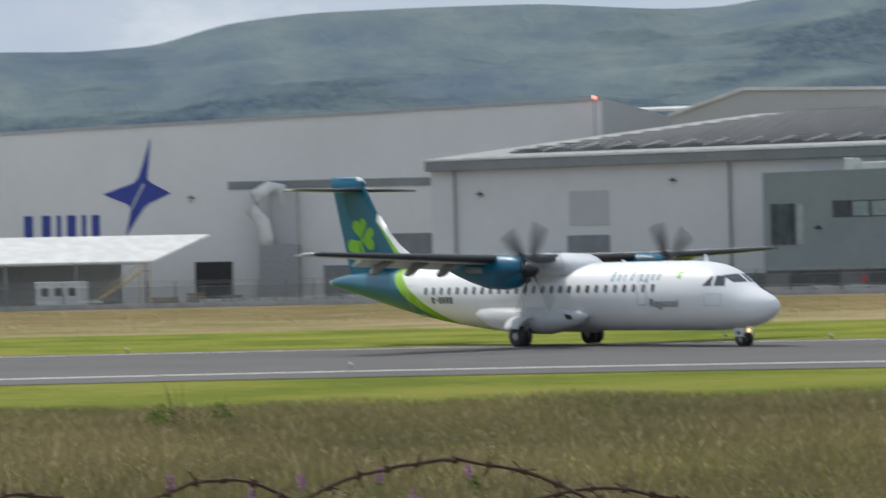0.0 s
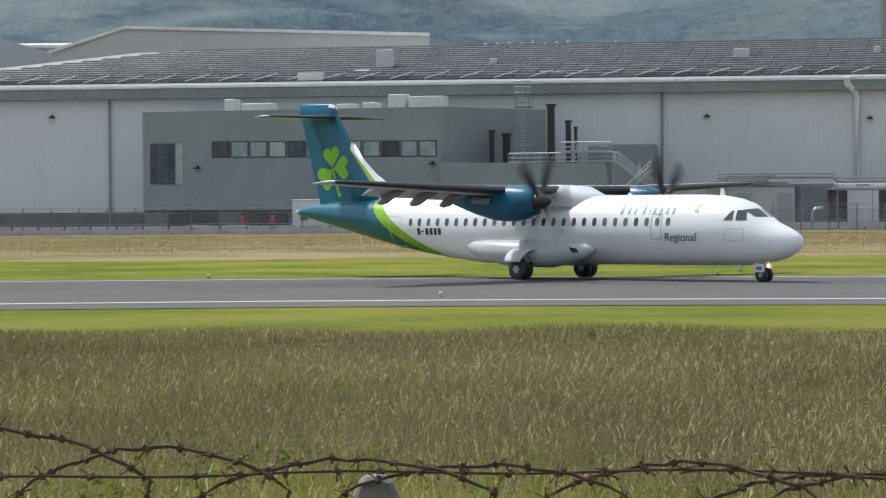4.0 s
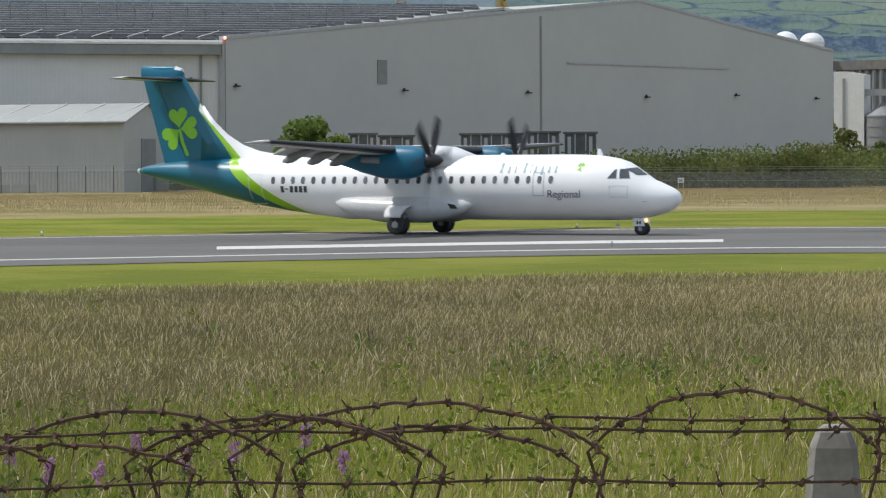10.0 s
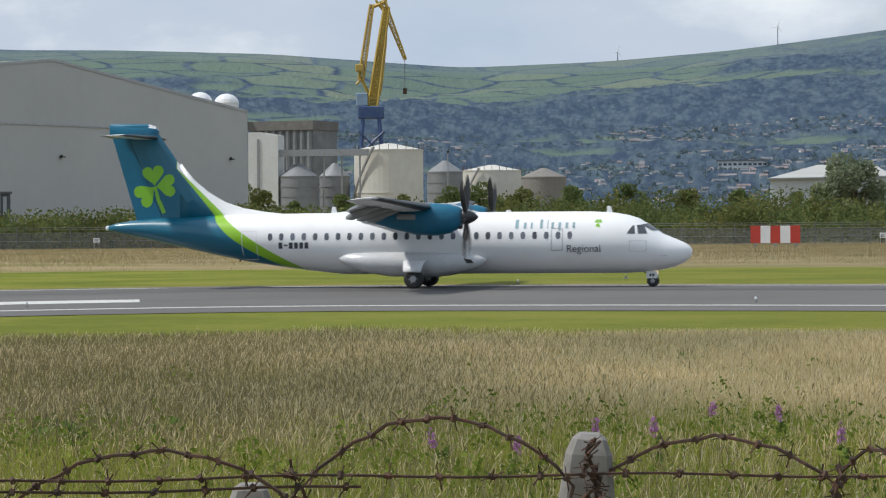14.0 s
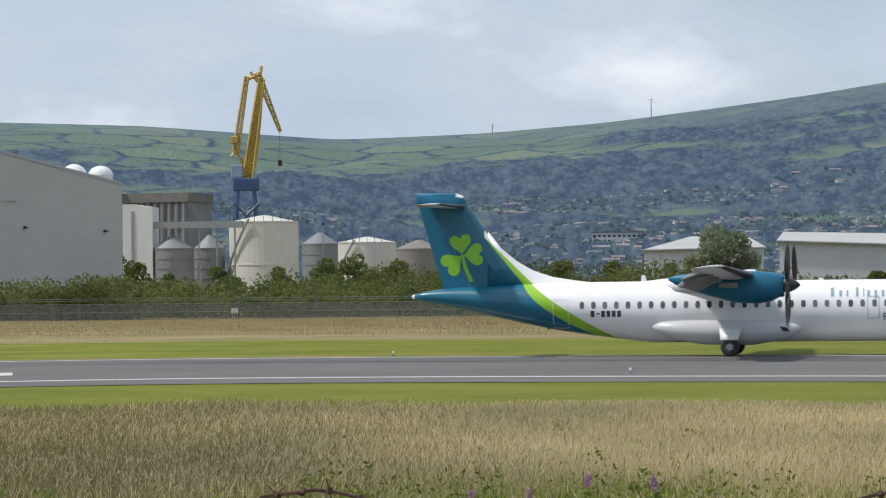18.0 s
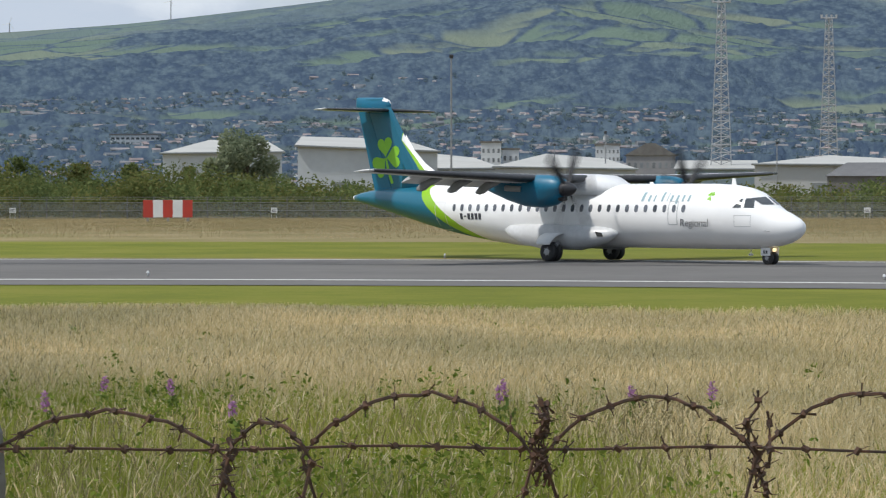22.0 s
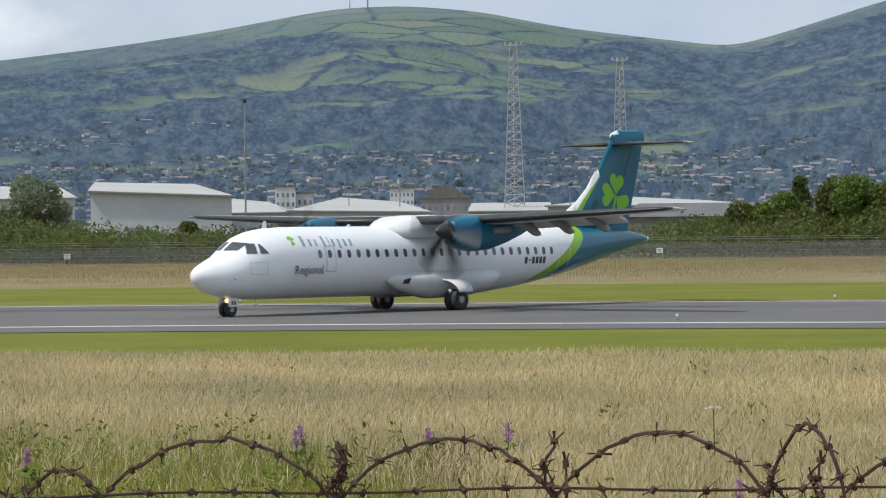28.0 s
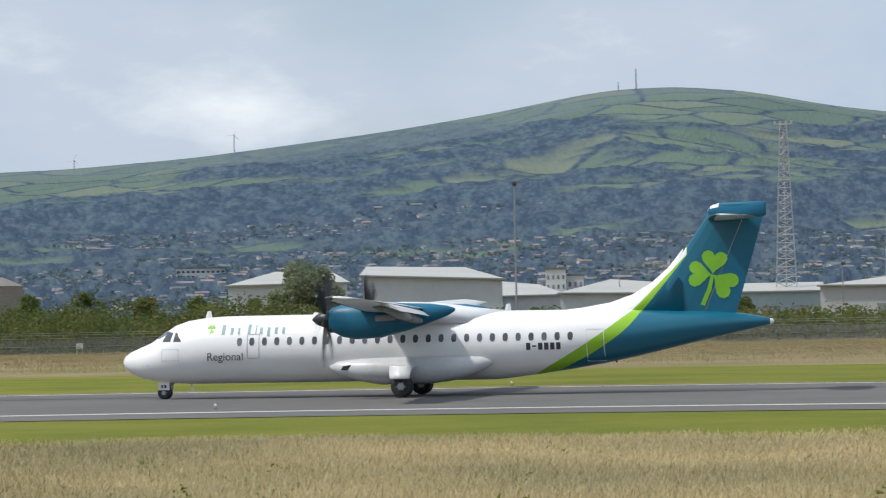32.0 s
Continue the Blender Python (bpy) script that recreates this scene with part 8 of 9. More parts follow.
    raw_mesh("rough_grass", v, t, island_material("tawny_rough_grass", (0.27, 0.225, 0.115), (0.38, 0.30, 0.17), (0.50, 0.40, 0.25), trans=0.5), "dry rough grass along the far fence", "grass")



WILLOW_PINK = island_material("pink_willowherb", (0.42, 0.16, 0.42), (0.52, 0.26, 0.52), (0.58, 0.34, 0.58), trans=0.4)
LEAF_MID = island_material("mid_green_leaves", (0.10, 0.165, 0.04), (0.17, 0.24, 0.06), (0.24, 0.30, 0.09), trans=0.45)
LEAF_DARK = island_material("dark_green_leaves", (0.09, 0.128, 0.048), (0.14, 0.182, 0.068), (0.205, 0.24, 0.095), trans=0.45)
LEAF_GREY = island_material("grey_green_leaves", (0.20, 0.245, 0.16), (0.29, 0.33, 0.22), (0.38, 0.41, 0.29), trans=0.5)
LEAF_OLIVE = island_material("olive_scrub_leaves", (0.095, 0.118, 0.036), (0.15, 0.165, 0.052), (0.215, 0.205, 0.08), trans=0.4)
BARK = material("grey_brown_bark", (0.09, 0.07, 0.05), 0.95, second=(0.13, 0.10, 0.08), scale=4, bump=0.5)


def leaf_cloud(rng, centres, radii, n, size, flat=1.0):
    """Random small leaves on and in a set of blobs."""
    centres, radii = np.asarray(centres, float), np.asarray(radii, float)
    pick = rng.choice(len(centres), n, p=radii ** 2 / (radii ** 2).sum())
    v = rng.normal(size=(n, 3))
    v /= np.linalg.norm(v, axis=1)[:, None]
    c = centres[pick] + v * (radii[pick] * rng.uniform(0.45, 1.08, n) ** 0.6)[:, None] * np.array([1, 1, flat])
    a, b = rng.normal(size=(n, 3)), rng.normal(size=(n, 3))
    a /= np.linalg.norm(a, axis=1)[:, None]
    b -= a * (a * b).sum(1)[:, None]
    b /= np.linalg.norm(b, axis=1)[:, None]
    s = (size * rng.uniform(0.6, 1.3, n))[:, None]
    verts = np.stack([c - a * s, c - b * s * 0.5, c + a * s, c + b * s * 0.5], 1).reshape(-1, 3)
    quads = (np.arange(n) * 4)[:, None] + np.array([[0, 1, 2, 3]])
    return verts, quads


meadow()


def willowherb(rng, az, d, h):
    o = empty("willowherb", at_pose(az, d), "pink willowherb spike among the grass", "flower", "willowherb")
    bm = bmesh.new()
    top = Vector((rng.normal(0, 0.05), rng.normal(0, 0.05), h))
    tube(bm, [(0, 0, 0), (0, 0, h * 0.5), tuple(top)], [0.008, 0.007, 0.004], 4)
    part("stem", bm, LEAF_MID, o)
    v, q = leaf_cloud(rng, [(0, 0, h * f) for f in (0.25, 0.4, 0.55, 0.68)], [0.09, 0.09, 0.08, 0.07], 46, 0.055)
    raw_mesh("leaves", v, q, LEAF_MID, kind="", parent=o)
    v, q = leaf_cloud(rng, [tuple(top * f) for f in (0.8, 0.87, 0.94, 1.0)], [0.05, 0.05, 0.045, 0.025], 60, 0.026)
    raw_mesh("flower_spike", v, q, WILLOW_PINK, kind="", parent=o)


def flowers():
    rng = np.random.RandomState(8)
    for az, d in ((-2.69, 33), (-0.20, 34.5), (6.04, 25), (-9.5, 34), (-2.9, 33.2), (-8.28, 30), (-10.95, 36), (-11.98, 31.5), (-39.18, 24), (-37.43, 23), (-36.3, 23), (-34.3, 25), (-32.3, 24),
                  (-38.5, 22.5), (-36.9, 23.5), (-35.4, 22.8), (-33.4, 23.4), (-31.0, 24), (-30.0, 23), (-67.5, 33), (-66.0, 34), (-65.2, 31), (-68.6, 32), (-70.2, 33), (-64.1, 35), (1.4, 33), (-13.2, 32), (-14.9, 30), (-16.4, 31)):
        willowherb(rng, az, d, 0.62 + 0.22 * rng.rand())
    # docks and dark weeds
    for az, d, s in ((-70.0, 52, 0.9), (-69.2, 53, 0.8), (-24.5, 37, 0.55), (-26.5, 40, 0.6), (-22.8, 36, 0.55), (-55.5, 55, 0.5), (-49, 56, 0.5), (-33.0, 44, 0.6), (-29.5, 41, 0.6), (-26.0, 36, 0.6), (-24.0, 35, 0.6), (-11.5, 55, 0.5), (-5.0, 52, 0.4), (2.0, 54, 0.4)):
        o = empty("dock_plant", at_pose(az, d), "dark green dock weed in the meadow", "weed", "dock weeds")
        v, q = leaf_cloud(rng, [(rng.normal(0, 0.3), rng.normal(0, 0.2), s * 0.8 * f) for f in (0.3, 0.6, 0.9, 0.75)], [0.16, 0.18, 0.15, 0.15], 120, 0.06)
        raw_mesh("leaves", v, q, LEAF_MID, kind="", parent=o)
        bm = bmesh.new()
        for k in range(4):
            bar(bm, (rng.normal(0, 0.05), 0, 0), (rng.normal(0, 0.2), rng.normal(0, 0.15), s * rng.uniform(0.9, 1.3)), 0.012, 4, 0.005)
        part("stalks", bm, BARK, o)
    o = empty("cow_parsley", at_pose(5.55, 32), "white umbel flower on a tall thin stem", "flower")
    bm = bmesh.new()
    tube(bm, [(0, 0, 0), (0.01, 0, 0.6), (0.0, 0, 1.02)], 0.007, 5)
    part("stem", bm, LEAF_DARK, o)
    v, q = leaf_cloud(rng, [(x, y, 1.05 - 2 * x * x) for x in (-0.08, -0.04, 0, 0.04, 0.08) for y in (-0.04, 0.04)], [0.02] * 10, 90, 0.01, 0.4)
    raw_mesh("umbel", v, q, WHITE, kind="", parent=o)


flowers()


# ---------------------------------------------------------------- trees and scrub
def tree(name, az, d, h, spread, mat, label, seed, n=2600, leaf=0.42, pine=False, low=0.12):
    rng = np.random.RandomState(seed)
    o = empty(name, at_pose(az, d), label, "tree")
    bm = bmesh.new()
    tube(bm, [(0, 0, 0), (0.1, 0, h * 0.3), (0.05, 0.1, h * 0.62), (0.1, 0, h * 0.85)], [h * 0.035, h * 0.028, h * 0.016, h * 0.006], 8)
    part("trunk", bm, BARK, o, smooth=True)
    cs, rs = [], []
    for k in range(18):
        a, f = rng.uniform(0, 2 * math.pi), rng.uniform(low, 0.95)
        reach = spread * (0.95 * math.sin(math.pi * min(0.98, 0.2 + 0.78 * f)) ** 0.7 if not pine else (1.05 - f)) * rng.uniform(0.35, 0.95)
        c = (math.cos(a) * reach, math.sin(a) * reach, h * f)
        cs.append(c), rs.append(spread * rng.uniform(0.22, 0.42) * (0.8 if pine else 1))
        if k < 9:
            bm = bmesh.new()
            z0 = h * max(0.15, f - 0.22)
            tube(bm, [(0.05, 0, z0), (c[0] * 0.5, c[1] * 0.5, (z0 + c[2]) / 2 + 0.2), (c[0] * 0.9, c[1] * 0.9, c[2])], [h * 0.012, h * 0.008, h * 0.003], 5)
            part("limb", bm, BARK, o)
    v, q = leaf_cloud(rng, cs, rs, n, leaf, 0.85)
    v[:, 2] = np.maximum(v[:, 2], 0.05)
    raw_mesh("crown", v, q, mat, kind="", parent=o)


tree("tree", -8.0, 470, 13.2, 7.4, LEAF_GREY, "broad grey-green tree beside the pale warehouse", 3, 8000, 0.36)
tree("tree", -8.55, 465, 8.5, 3.8, LEAF_GREY, "smaller dark tree beside the warehouse", 4, 2000, 0.5)
tree("tree", -30.75, 352, 9.2, 4.6, LEAF_MID, "round leafy bush tree before the hangar gable", 5, 3600, 0.4, low=0.05)
tree("tree", -31.5, 350, 5.2, 3.2, LEAF_MID, "small leafy bush before the hangar gable", 6, 1800, 0.4, low=0.05)
for k_, (a_, d_, h_, w_) in enumerate(((6.4, 400, 6.8, 3.8), (7.0, 395, 8.0, 4.2), (7.9, 390, 9.2, 4.8), (8.7, 385, 9.8, 5.0), (9.6, 385, 10.6, 5.4), (10.8, 385, 11, 5.6), (12.2, 385, 10, 5.4), (5.85, 402, 4.8, 3.0), (13.8, 385, 10, 5.4), (15.5, 385, 10, 5.4))):
    tree("tree", a_, d_, h_, w_ * 1.4, LEAF_MID if k_ % 2 else LEAF_OLIVE, "leafy green tree in the boundary thicket", 20 + k_, 9000, 0.34, low=0.04)
tree("pine_tree", 7.35, 420, 11.8, 3.4, LEAF_DARK, "dark pine standing above the thicket", 40, 2200, 0.4, True, 0.3)
for k_, (a_, d_, h_) in enumerate(((-20.0, 560, 9), (-19.3, 470, 6.5), (-18.2, 520, 8), (-17.0, 500, 7.5), (-16.3, 520, 9), (-15.6, 480, 9.5), (-14.8, 470, 8), (-13.6, 470, 8.5), (-12.6, 480, 9), (-11.4, 480, 8), (-10.3, 480, 7.5), (-20.35, 600, 12), (-5.1, 480, 6), (0.6, 500, 6.5), (-3.4, 500, 5.5), (-9.2, 470, 7))):
    tree("tree", a_, d_, h_, h_ * 0.5, LEAF_DARK if k_ % 3 else LEAF_OLIVE, "leafy tree behind the scrub bank", 50 + k_, 3200, 0.32, low=0.04)

SCRUB_AZ = (-28.4, -27.6, -26, -24, -22, -20, -18, -15.5, -14, -8.7, -8, -6.6, -5, -2, 2, 4, 4.7, 6, 7.6, 8.8, 18)
SCRUB_H = (1.0, 4.6, 5.0, 5.6, 6.0, 6.6, 7.0, 7.8, 8.4, 8.5, 7.2, 6.6, 6.0, 5.8, 5.8, 6.0, 6.6, 7.4, 8.0, 8.6, 9.0)


def scrub():
    rng = np.random.RandomState(12)
    n = 1100
    az = rng.uniform(-28.4, 17, n)
    d = np.where(az < -19.9, rng.uniform(352, 369, n), rng.uniform(360, 408, n))
    top = np.interp(az, SCRUB_AZ, SCRUB_H) * rng.uniform(0.6, 1.0, n) * np.where(az < -19.9, 1.0, 0.72 + 0.28 * (d - 360) / 48)
    r = np.clip(top * 0.42, 0.7, 2.6)
    a = np.radians(az)
    cs = np.stack([np.sin(a) * d, np.cos(a) * d, top - r], -1)
    low = np.stack([np.sin(a) * d, np.cos(a) * d, top * 0.3], -1)
    half = len(cs) // 2
    v, q = leaf_cloud(rng, np.concatenate([cs[:half], low[:half]]), np.concatenate([r[:half], r[:half] * 1.25]), 110000, 0.28, 0.9)
    v[:, 2] = np.maximum(v[:, 2], 0.03)
    raw_mesh("scrub_bank", v, q, LEAF_OLIVE, "thick olive scrub along the boundary", "scrub")
    v, q = leaf_cloud(rng, np.concatenate([cs[half:], low[half:]]), np.concatenate([r[half:], r[half:] * 1.25]), 100000, 0.28, 0.9)
    v[:, 2] = np.maximum(v[:, 2], 0.03)
    raw_mesh("bramble_bank", v, q, LEAF_DARK, "dark green brambles along the boundary", "scrub")
    # low weeds at the foot of the left fence
    cs = np.stack([at(a_, 360, 0.5) for a_ in np.concatenate([rng.uniform(-47, -33, 40), rng.uniform(-48.5, -44, 30)])])
    v, q = leaf_cloud(rng, cs, rng.uniform(0.5, 1.3, len(cs)), 5000, 0.25, 0.7)
    v[:, 2] = np.maximum(v[:, 2], 0.03)
    raw_mesh("fence_weeds", v, q, LEAF_OLIVE, "green weeds along the fence foot", "weeds")


scrub()


# ---------------------------------------------------------------- houses on the slopes
def town():
    rng = np.random.RandomState(77)
    walls_v, walls_f, roof_v, roof_f = [], [], [], []
    n = 15000
    azs, ds = rng.uniform(-19, 12, n), np.sqrt(rng.uniform(1500.0 ** 2, 3050.0 ** 2, n))
    xs, ys = np.sin(np.radians(azs)) * ds, np.cos(np.radians(azs)) * ds
    dense, zs = fbm(xs / 260 + 5, ys / 260 + 5, 91, 3), terrain(azs, ds)
    spots = np.nonzero(town_share(xs, ys, azs, ds) > 0.5)[0][:1500]
    for k_spot in spots:
        az, d, x, y, dens = azs[k_spot], ds[k_spot], xs[k_spot], ys[k_spot], float(dense[k_spot])
        z = float(zs[k_spot])
        turn = radians(-az) + (0.35 * round(dens * 9) % 1.57) + rng.normal(0, 0.08)
        units = rng.choice((1, 2, 4, 6), p=(0.4, 0.34, 0.18, 0.08))
        L, W, H = 2.0 * units + 1.6, rng.uniform(2.6, 3.6), rng.uniform(2.2, 3.4)
        c, s = math.cos(turn), math.sin(turn)

        def w(px, py, pz):
            return (x + px * c - py * s, y + px * s + py * c, z + pz)
        k = len(walls_v)
        walls_v += [w(-L / 2, -W / 2, -3), w(L / 2, -W / 2, -3), w(L / 2, W / 2, -3), w(-L / 2, W / 2, -3), w(-L / 2, -W / 2, H), w(L / 2, -W / 2, H), w(L / 2, W / 2, H), w(-L / 2, W / 2, H), w(-L / 2, 0, H + 1.1), w(L / 2, 0, H + 1.1)]
        walls_f += [(k, k + 1, k + 5, k + 4), (k + 2, k + 3, k + 7, k + 6), (k + 1, k + 2, k + 6, k + 5), (k + 3, k, k + 4, k + 7), (k + 5, k + 6, k + 9, k + 9), (k + 7, k + 4, k + 8, k + 8)]
        k = len(roof_v)
        e = 0.25
        roof_v += [w(-L / 2 - e, -W / 2 - e, H - 0.3), w(L / 2 + e, -W / 2 - e, H - 0.3), w(L / 2 + e, 0, H + 1.25), w(-L / 2 - e, 0, H + 1.25), w(L / 2 + e, W / 2 + e, H - 0.3), w(-L / 2 - e, W / 2 + e, H - 0.3)]
        roof_f += [(k, k + 1, k + 2, k + 3), (k + 3, k + 2, k + 4, k + 5)]
    walls_f = [tuple(dict.fromkeys(f)) for f in walls_f]
    # wall and roof colours cooled, darks lifted: distance haze put into them
    me = mesh_part("hillside_houses", walls_v, walls_f, island_material("house_walls", (0.24, 0.235, 0.26), (0.31, 0.315, 0.345), (0.66, 0.68, 0.72)))
    tagged(me, "rows of brick and white houses on the slopes", "houses", kind="stuff")
    me = mesh_part("house_roofs", roof_v, roof_f, island_material("house_roofs", (0.19, 0.21, 0.25), (0.25, 0.255, 0.285), (0.34, 0.275, 0.29)))
    tagged(me, "slate and tiled roofs of the houses", "roofs", kind="stuff")
    # garden trees between the houses, leaf colours tinted blue for haze
    trees = np.nonzero(town_share(xs, ys, azs, ds) > 0.25)[0][-2800:]
    cs, rs = [], []
    for k_spot in trees:
        r = rng.uniform(1.5, 3.3)
        for q in range(3):
            cs.append((xs[k_spot] + rng.normal(0, r * 0.6), ys[k_spot] + rng.normal(0, r * 0.6), float(zs[k_spot]) + r * rng.uniform(0.7, 1.9)))
            rs.append(r * rng.uniform(0.5, 0.85))
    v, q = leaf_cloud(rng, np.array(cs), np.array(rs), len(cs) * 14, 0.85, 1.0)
    raw_mesh("garden_trees", v, q, island_material("haze_tinted_tree_crowns", (0.13, 0.18, 0.225), (0.165, 0.22, 0.25), (0.205, 0.265, 0.27), trans=0.5), "leafy garden trees between the houses on the slopes", "trees")
    b = empty("school_building", pose(0, 0, 0), "long pale school building on the slope", "building")
    z = float(terrain(-10.24, 2250))
    w_ = Wall(-10.75, 2250, -9.75, 2250)
    bm = bmesh.new()
    box(bm, 0, -14, z - 6, w_.u(-9.75), 0, z + 9, w_.matrix())
    part("wall", bm, TRIM, b)
    bm = bmesh.new()
    box(bm, -1, -15, z + 9.01, w_.u(-9.75) + 1, 1, z + 10, w_.matrix())
    part("roof", bm, BRICK_GREY, b)
    for i in range(2):
        for j in range(10):
            bm = bmesh.new()
            u = w_.u(-9.75) * (j + 0.5) / 10
            box(bm, u - 1.3, 0.01, z + 1.5 + 4 * i, u + 1.3, 0.15, z + 3.2 + 4 * i, w_.matrix())
            part("window", bm, GLASS, b)


town()


# ---------------------------------------------------------------- near fence: posts, strands, coiled barbed wire
FENCE_D = 6.0


def fz(el, d=FENCE_D):
    return EYE[2] + d * math.tan(radians(el))


def barb(bm, p, rng, size=0.028):
    for _ in range(2):
        v = Vector(rng.normal(size=3))
        v.normalize()
        bar(bm, p - v * size, p + v * size, 0.0021, 3, 0.001)
    v = Vector(rng.normal(size=3)).normalized()
    bar(bm, p - v * 0.008, p + v * 0.008, 0.0072, 5)


def barb_meshes(rng):
    out = []
    for k in range(8):
        bm = bmesh.new()
        barb(bm, Vector((0, 0, 0)), rng)
        me = bpy.data.meshes.new("barb")
        bm.to_mesh(me), bm.free()
        me.materials.append(RUST)
        out.append(me)
    return out


BARBS = barb_meshes(np.random.RandomState(6))


def barbed(name, pts, parent, rng, r=0.0028, step=0.075):
    bm = bmesh.new()
    pts = [Vector(p) for p in pts]
    tube(bm, pts, r, 5)
    gone = rng.uniform(0, step)
    for a, b in zip(pts, pts[1:]):
        L = (b - a).length
        while gone < L:
            p = a.lerp(b, gone / L)
            if name in ("coil", "tie"):
                ob = new("barb", BARBS[rng.randint(len(BARBS))])
                ob.parent = parent
                ob.matrix_basis = pose(p.x, p.y, p.z, rng.uniform(0, 360), rng.uniform(0, 360), 0)
            else:
                barb(bm, p, rng)
            gone += step * rng.uniform(0.85, 1.15)
        gone -= L
    return part(name, bm, RUST, parent)


ARCHES = ((-76, -70.5, -5.2, -4.2), (-71.5, -66.9, -5.2, -4.0), (-67.9, -61.5, -4.75, -3.72), (-64.8, -58, -5.5, -4.35), (-60.7, -55.2, -5.7, -4.8), (-57, -51, -5.8, -5.08), (-54.2, -48.4, -5.8, -5.22), (-50, -44.5, -5.9, -5.2),
          (-45.5, -40.5, -5.9, -5.4), (-41.2, -36, -6.0, -5.35), (-37.6, -31.4, -6.0, -4.9), (-34.6, -28.6, -6.0, -5.05), (-32.5, -24.8, -5.9, -4.8), (-25.2, -19.3, -5.8, -4.55), (-19.2, -13.7, -5.35, -3.98), (-13.3, -8.4, -5.35, -4.4),
          (-8.5, -6.7, -5.45, -4.6), (-6.9, -2.2, -5.3, -4.04), (-2.0, 2.3, -5.3, -4.1), (2.3, 6.7, -5.4, -4.0), (6.6, 8.2, -5.45, -3.85), (8.0, 12.4, -5.4, -4.3), (12.4, 17.0, -5.4, -4.1))


def near_fence():
    rng = np.random.RandomState(4)
    f = empty("barbed_wire_fence", pose(0, 0, 0), "rusty barbed wire coils on concrete posts", "fence")
    more = [((a0 + a1) / 2 + 0.4, (a0 + a1) / 2 + 0.2 + (a1 - a0), eb - 0.1, et - 0.22) for a0, a1, eb, et in ARCHES if -46 < a1 < -26]
    for a0, a1, eb, et in list(ARCHES) + more:
        pts = []
        for k in range(17):
            t = k / 16
            a = a0 + (a1 - a0) * t
            lift = math.sin(math.pi * t) ** 0.75
            d = FENCE_D + 0.10 * math.cos(math.pi * t) + rng.normal(0, 0.004)
            pts.append(at(a, d, fz(eb + (et - eb) * lift, d) + rng.normal(0, 0.0025)))
        # the coil dips below the strand at both ends
        pts = [at(a0 + 0.35, FENCE_D + 0.12, fz(eb) - 0.13)] + pts + [at(a1 - 0.35, FENCE_D - 0.12, fz(eb) - 0.13)]
        barbed("coil", pts, f, rng, 0.0042)
    for el, a0, a1 in ((-5.13, -26, 18), (-5.36, -78, -18), (-6.4, -78, 18), (-7.6, -78, 18)):
        barbed("strand", [at(a, FENCE_D, fz(el) + 0.004 * math.sin(a * 0.9)) for a in np.arange(a0, a1 + 0.1, 1.0)], f, rng, 0.0032, 0.1)
    # tangles where the coils are tied
    for az, top, n in ((-2.0, -3.98, 8), (2.42, -3.95, 5), (-13.35, -4.2, 5), (6.75, -4.6, 3), (7.75, -4.3, 3), (-8.4, -4.8, 2), (-19.3, -4.6, 2), (-33.2, -5.0, 2), (-64.8, -4.3, 2)):
        for k in range((n + 1) // 2):
            a = az + rng.normal(0, 0.16)
            pts = []
            z0, z1 = fz(-5.9), fz(top - abs(rng.normal(0, 0.25)))
            for q in range(7):
                t = q / 6
                pts.append(at(a + rng.normal(0, 0.12) * (1 if 0 < q < 6 else 0.3), FENCE_D + rng.normal(0, 0.02), z0 + (z1 - z0) * t))
            barbed("tie", pts, f, rng, 0.0036, 0.06)
    for az, top, lean in ((-53.45, -5.42, 0), (-20.25, -5.25, 0), (-14.6, -4.25, 3), (-72.5, -5.3, 0), (-37.5, -6.1, 0), (12.5, -5.3, 0)):
        bm = bmesh.new()
        zt = fz(top, FENCE_D + 0.15)
        rings = []
        for dz, hw, hd in ((-zt, 0.085, 0.075), (-0.16, 0.062, 0.062), (-0.045, 0.05, 0.055), (-0.012, 0.036, 0.045), (0.0, 0.022, 0.03)):
            rings.append([Vector((x * hw, y * hd, zt + dz)) for x, y in ((-1, -0.7), (-0.75, -1), (0.75, -1), (1, -0.7), (1, 0.7), (0.75, 1), (-0.75, 1), (-1, 0.7))])
        loft(bm, rings)
        p = part("post", bm, CONCRETE, f, "weathered concrete post")
        p.matrix_basis = at_pose(az, FENCE_D + 0.15) @ pose(0, 0, 0, 0, lean, 0)


near_fence()


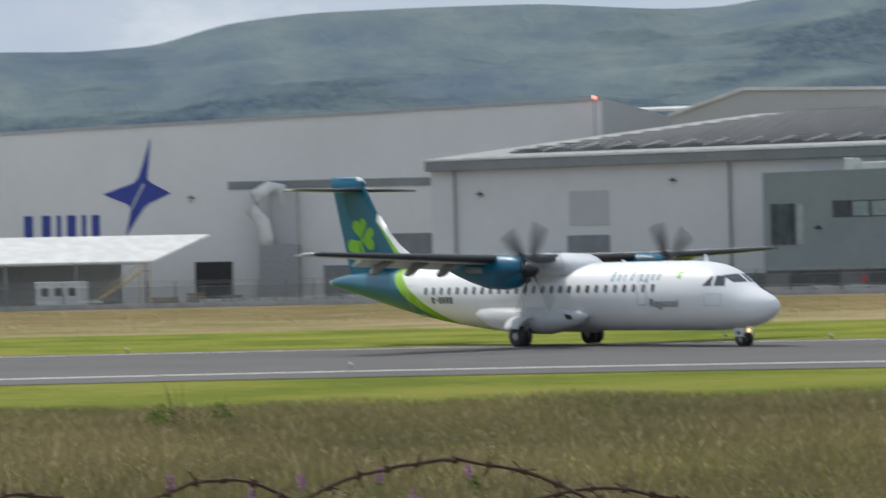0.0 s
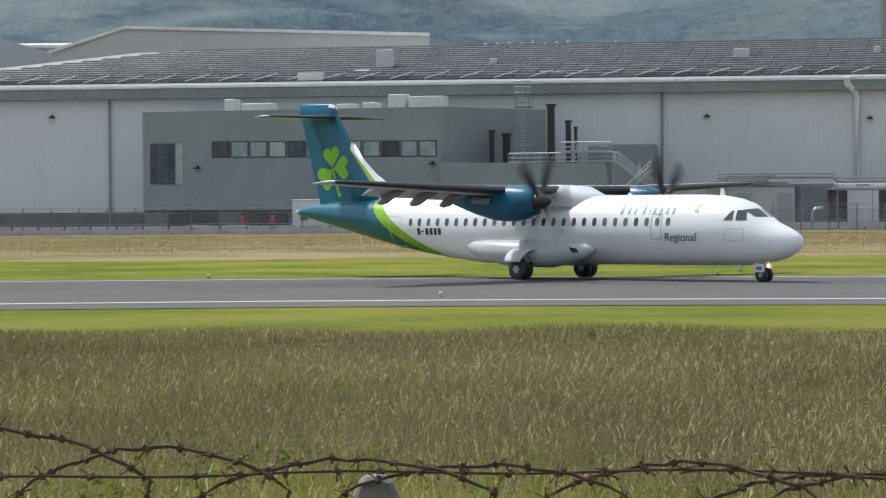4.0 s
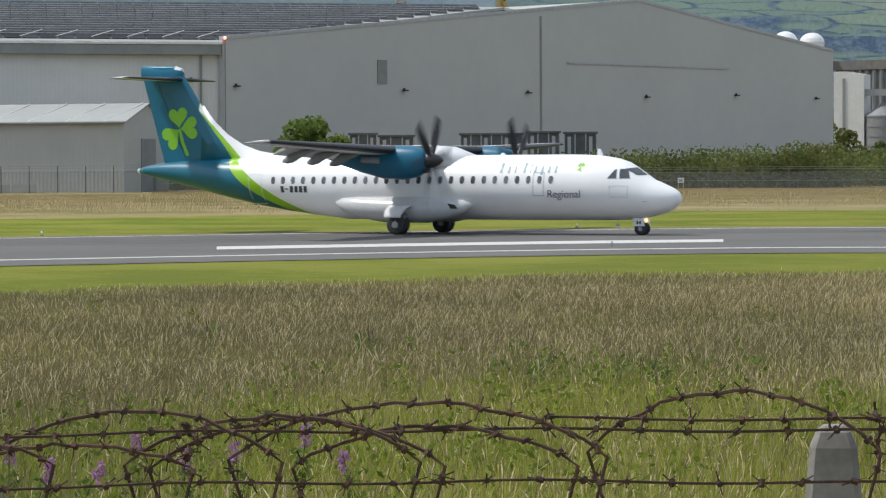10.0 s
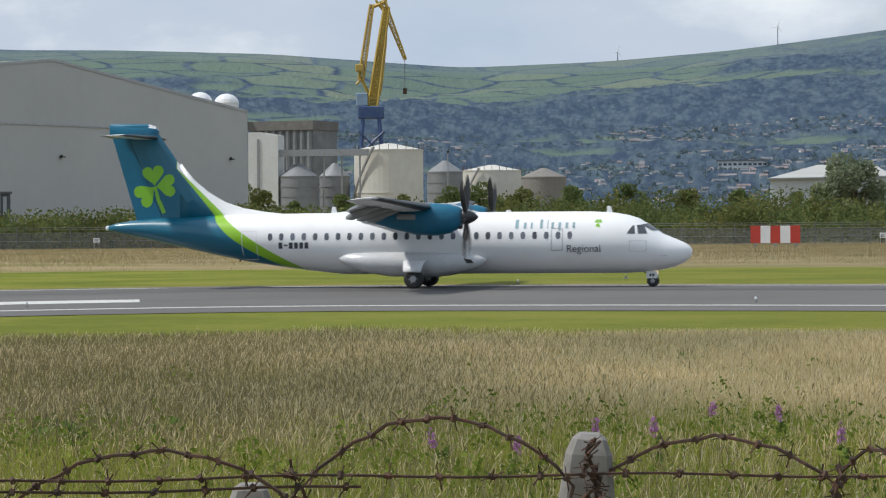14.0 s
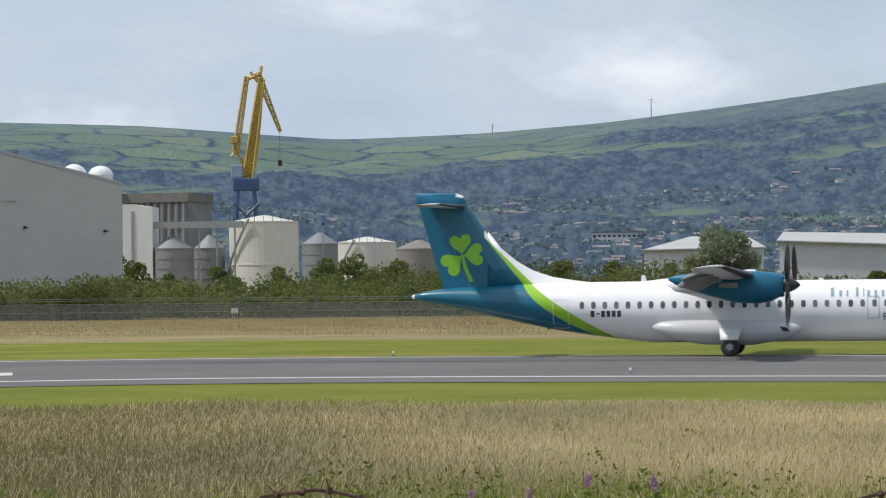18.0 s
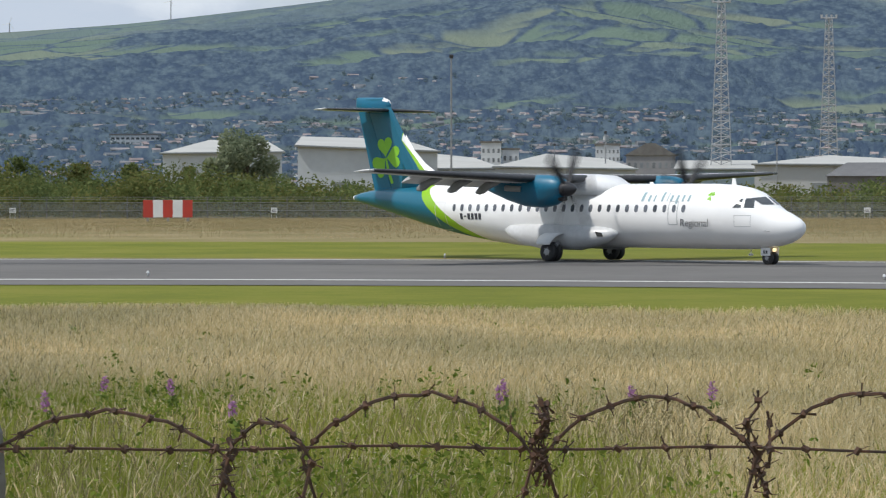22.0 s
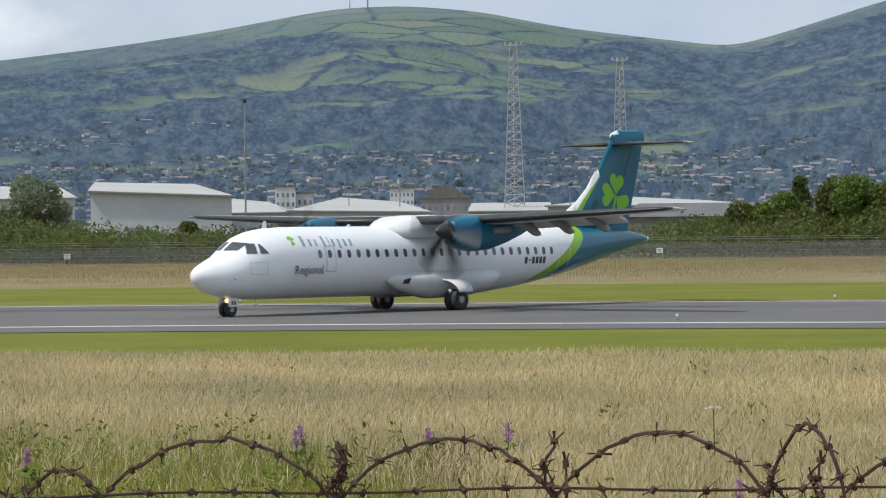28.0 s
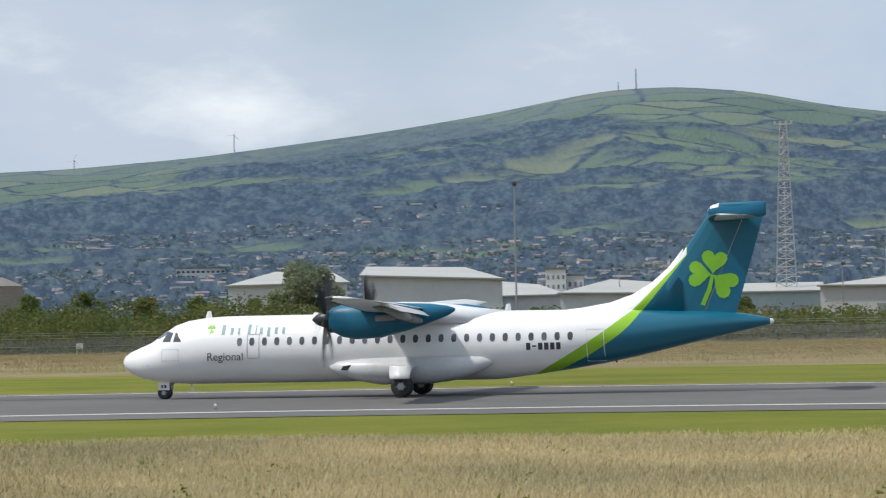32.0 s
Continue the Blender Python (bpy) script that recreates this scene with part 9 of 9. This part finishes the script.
# ---------------------------------------------------------------- what moves
# seconds, x, y of the point between the main wheels, heading clockwise from +y
TAXI = [
    (0.0, -105.56, 55.40, 73.63),
    (1.0, -101.79, 60.28, 74.63),
    (2.0, -100.38, 67.20, 76.44),
    (2.5, -97.43, 69.88, 77.30),
    (4.5, -87.74, 78.61, 81.47),
    (5.0, -86.27, 82.55, 83.84),
    (6.0, -81.01, 87.23, 85.32),
    (7.0, -74.66, 91.11, 85.94),
    (8.0, -68.52, 95.57, 86.74),
    (9.0, -66.35, 106.41, 88.32),
    (10.0, -59.38, 109.12, 89.75),
    (11.0, -54.85, 115.65, 89.76),
    (12.0, -49.97, 123.04, 89.09),
    (13.0, -43.53, 123.56, 86.49),
    (14.0, -37.27, 123.88, 82.84),
    (17.0, -22.29, 127.60, 81.64),
    (18.0, -17.98, 129.05, 85.50),
    (19.0, -13.30, 128.04, 91.77),
    (20.0, -9.15, 128.22, 102.41),
    (21.0, -5.54, 128.56, 115.42),
    (22.0, -2.66, 126.91, 130.55),
    (23.0, -0.56, 127.54, 144.80),
    (24.0, 0.92, 127.18, 160.16),
    (25.0, 1.53, 123.97, 178.38),
    (28.0, -0.78, 115.97, 223.32),
    (29.5, -3.99, 115.37, 245.52),
    (30.0, -5.42, 114.73, 252.57),
    (31.0, -8.55, 114.68, 263.96),
    (32.0, -12.23, 116.20, 275.43),
]


def motions():
    walk(aeroplane, [(t, pose(x, y, 0.02, 0, 0, 90 - h)) for t, x, y, h in TAXI])
    for hub, cy, side in propellers:
        walk(hub, [(k / 30, pose(ORIGIN_LX - 9.72, cy, 3.2, 0, 0, 0) @ pose(0, 0, 0, (k * 83.0 + 20 * side), 0, 0)) for k in range(961)])
    # wheels roll with the way gone
    gone, turns = 0.0, [(TAXI[0][0], 0.0)]
    for (t0, x0, y0, h0), (t1, x1, y1, h1) in zip(TAXI, TAXI[1:]):
        gone += math.hypot(x1 - x0, y1 - y0)
        turns.append((t1, gone))
    for ob, r in wheel_parts:
        x, y, z = ob.location
        rows = []
        for k in range(321):
            t = k * 0.1
            g = float(np.interp(t, [a for a, b in turns], [b for a, b in turns]))
            rows.append((t, pose(x, y, z) @ pose(0, 0, 0, 0, math.degrees(g * 0.4 / 0.43), 0)))
        walk(ob, rows)


motions()
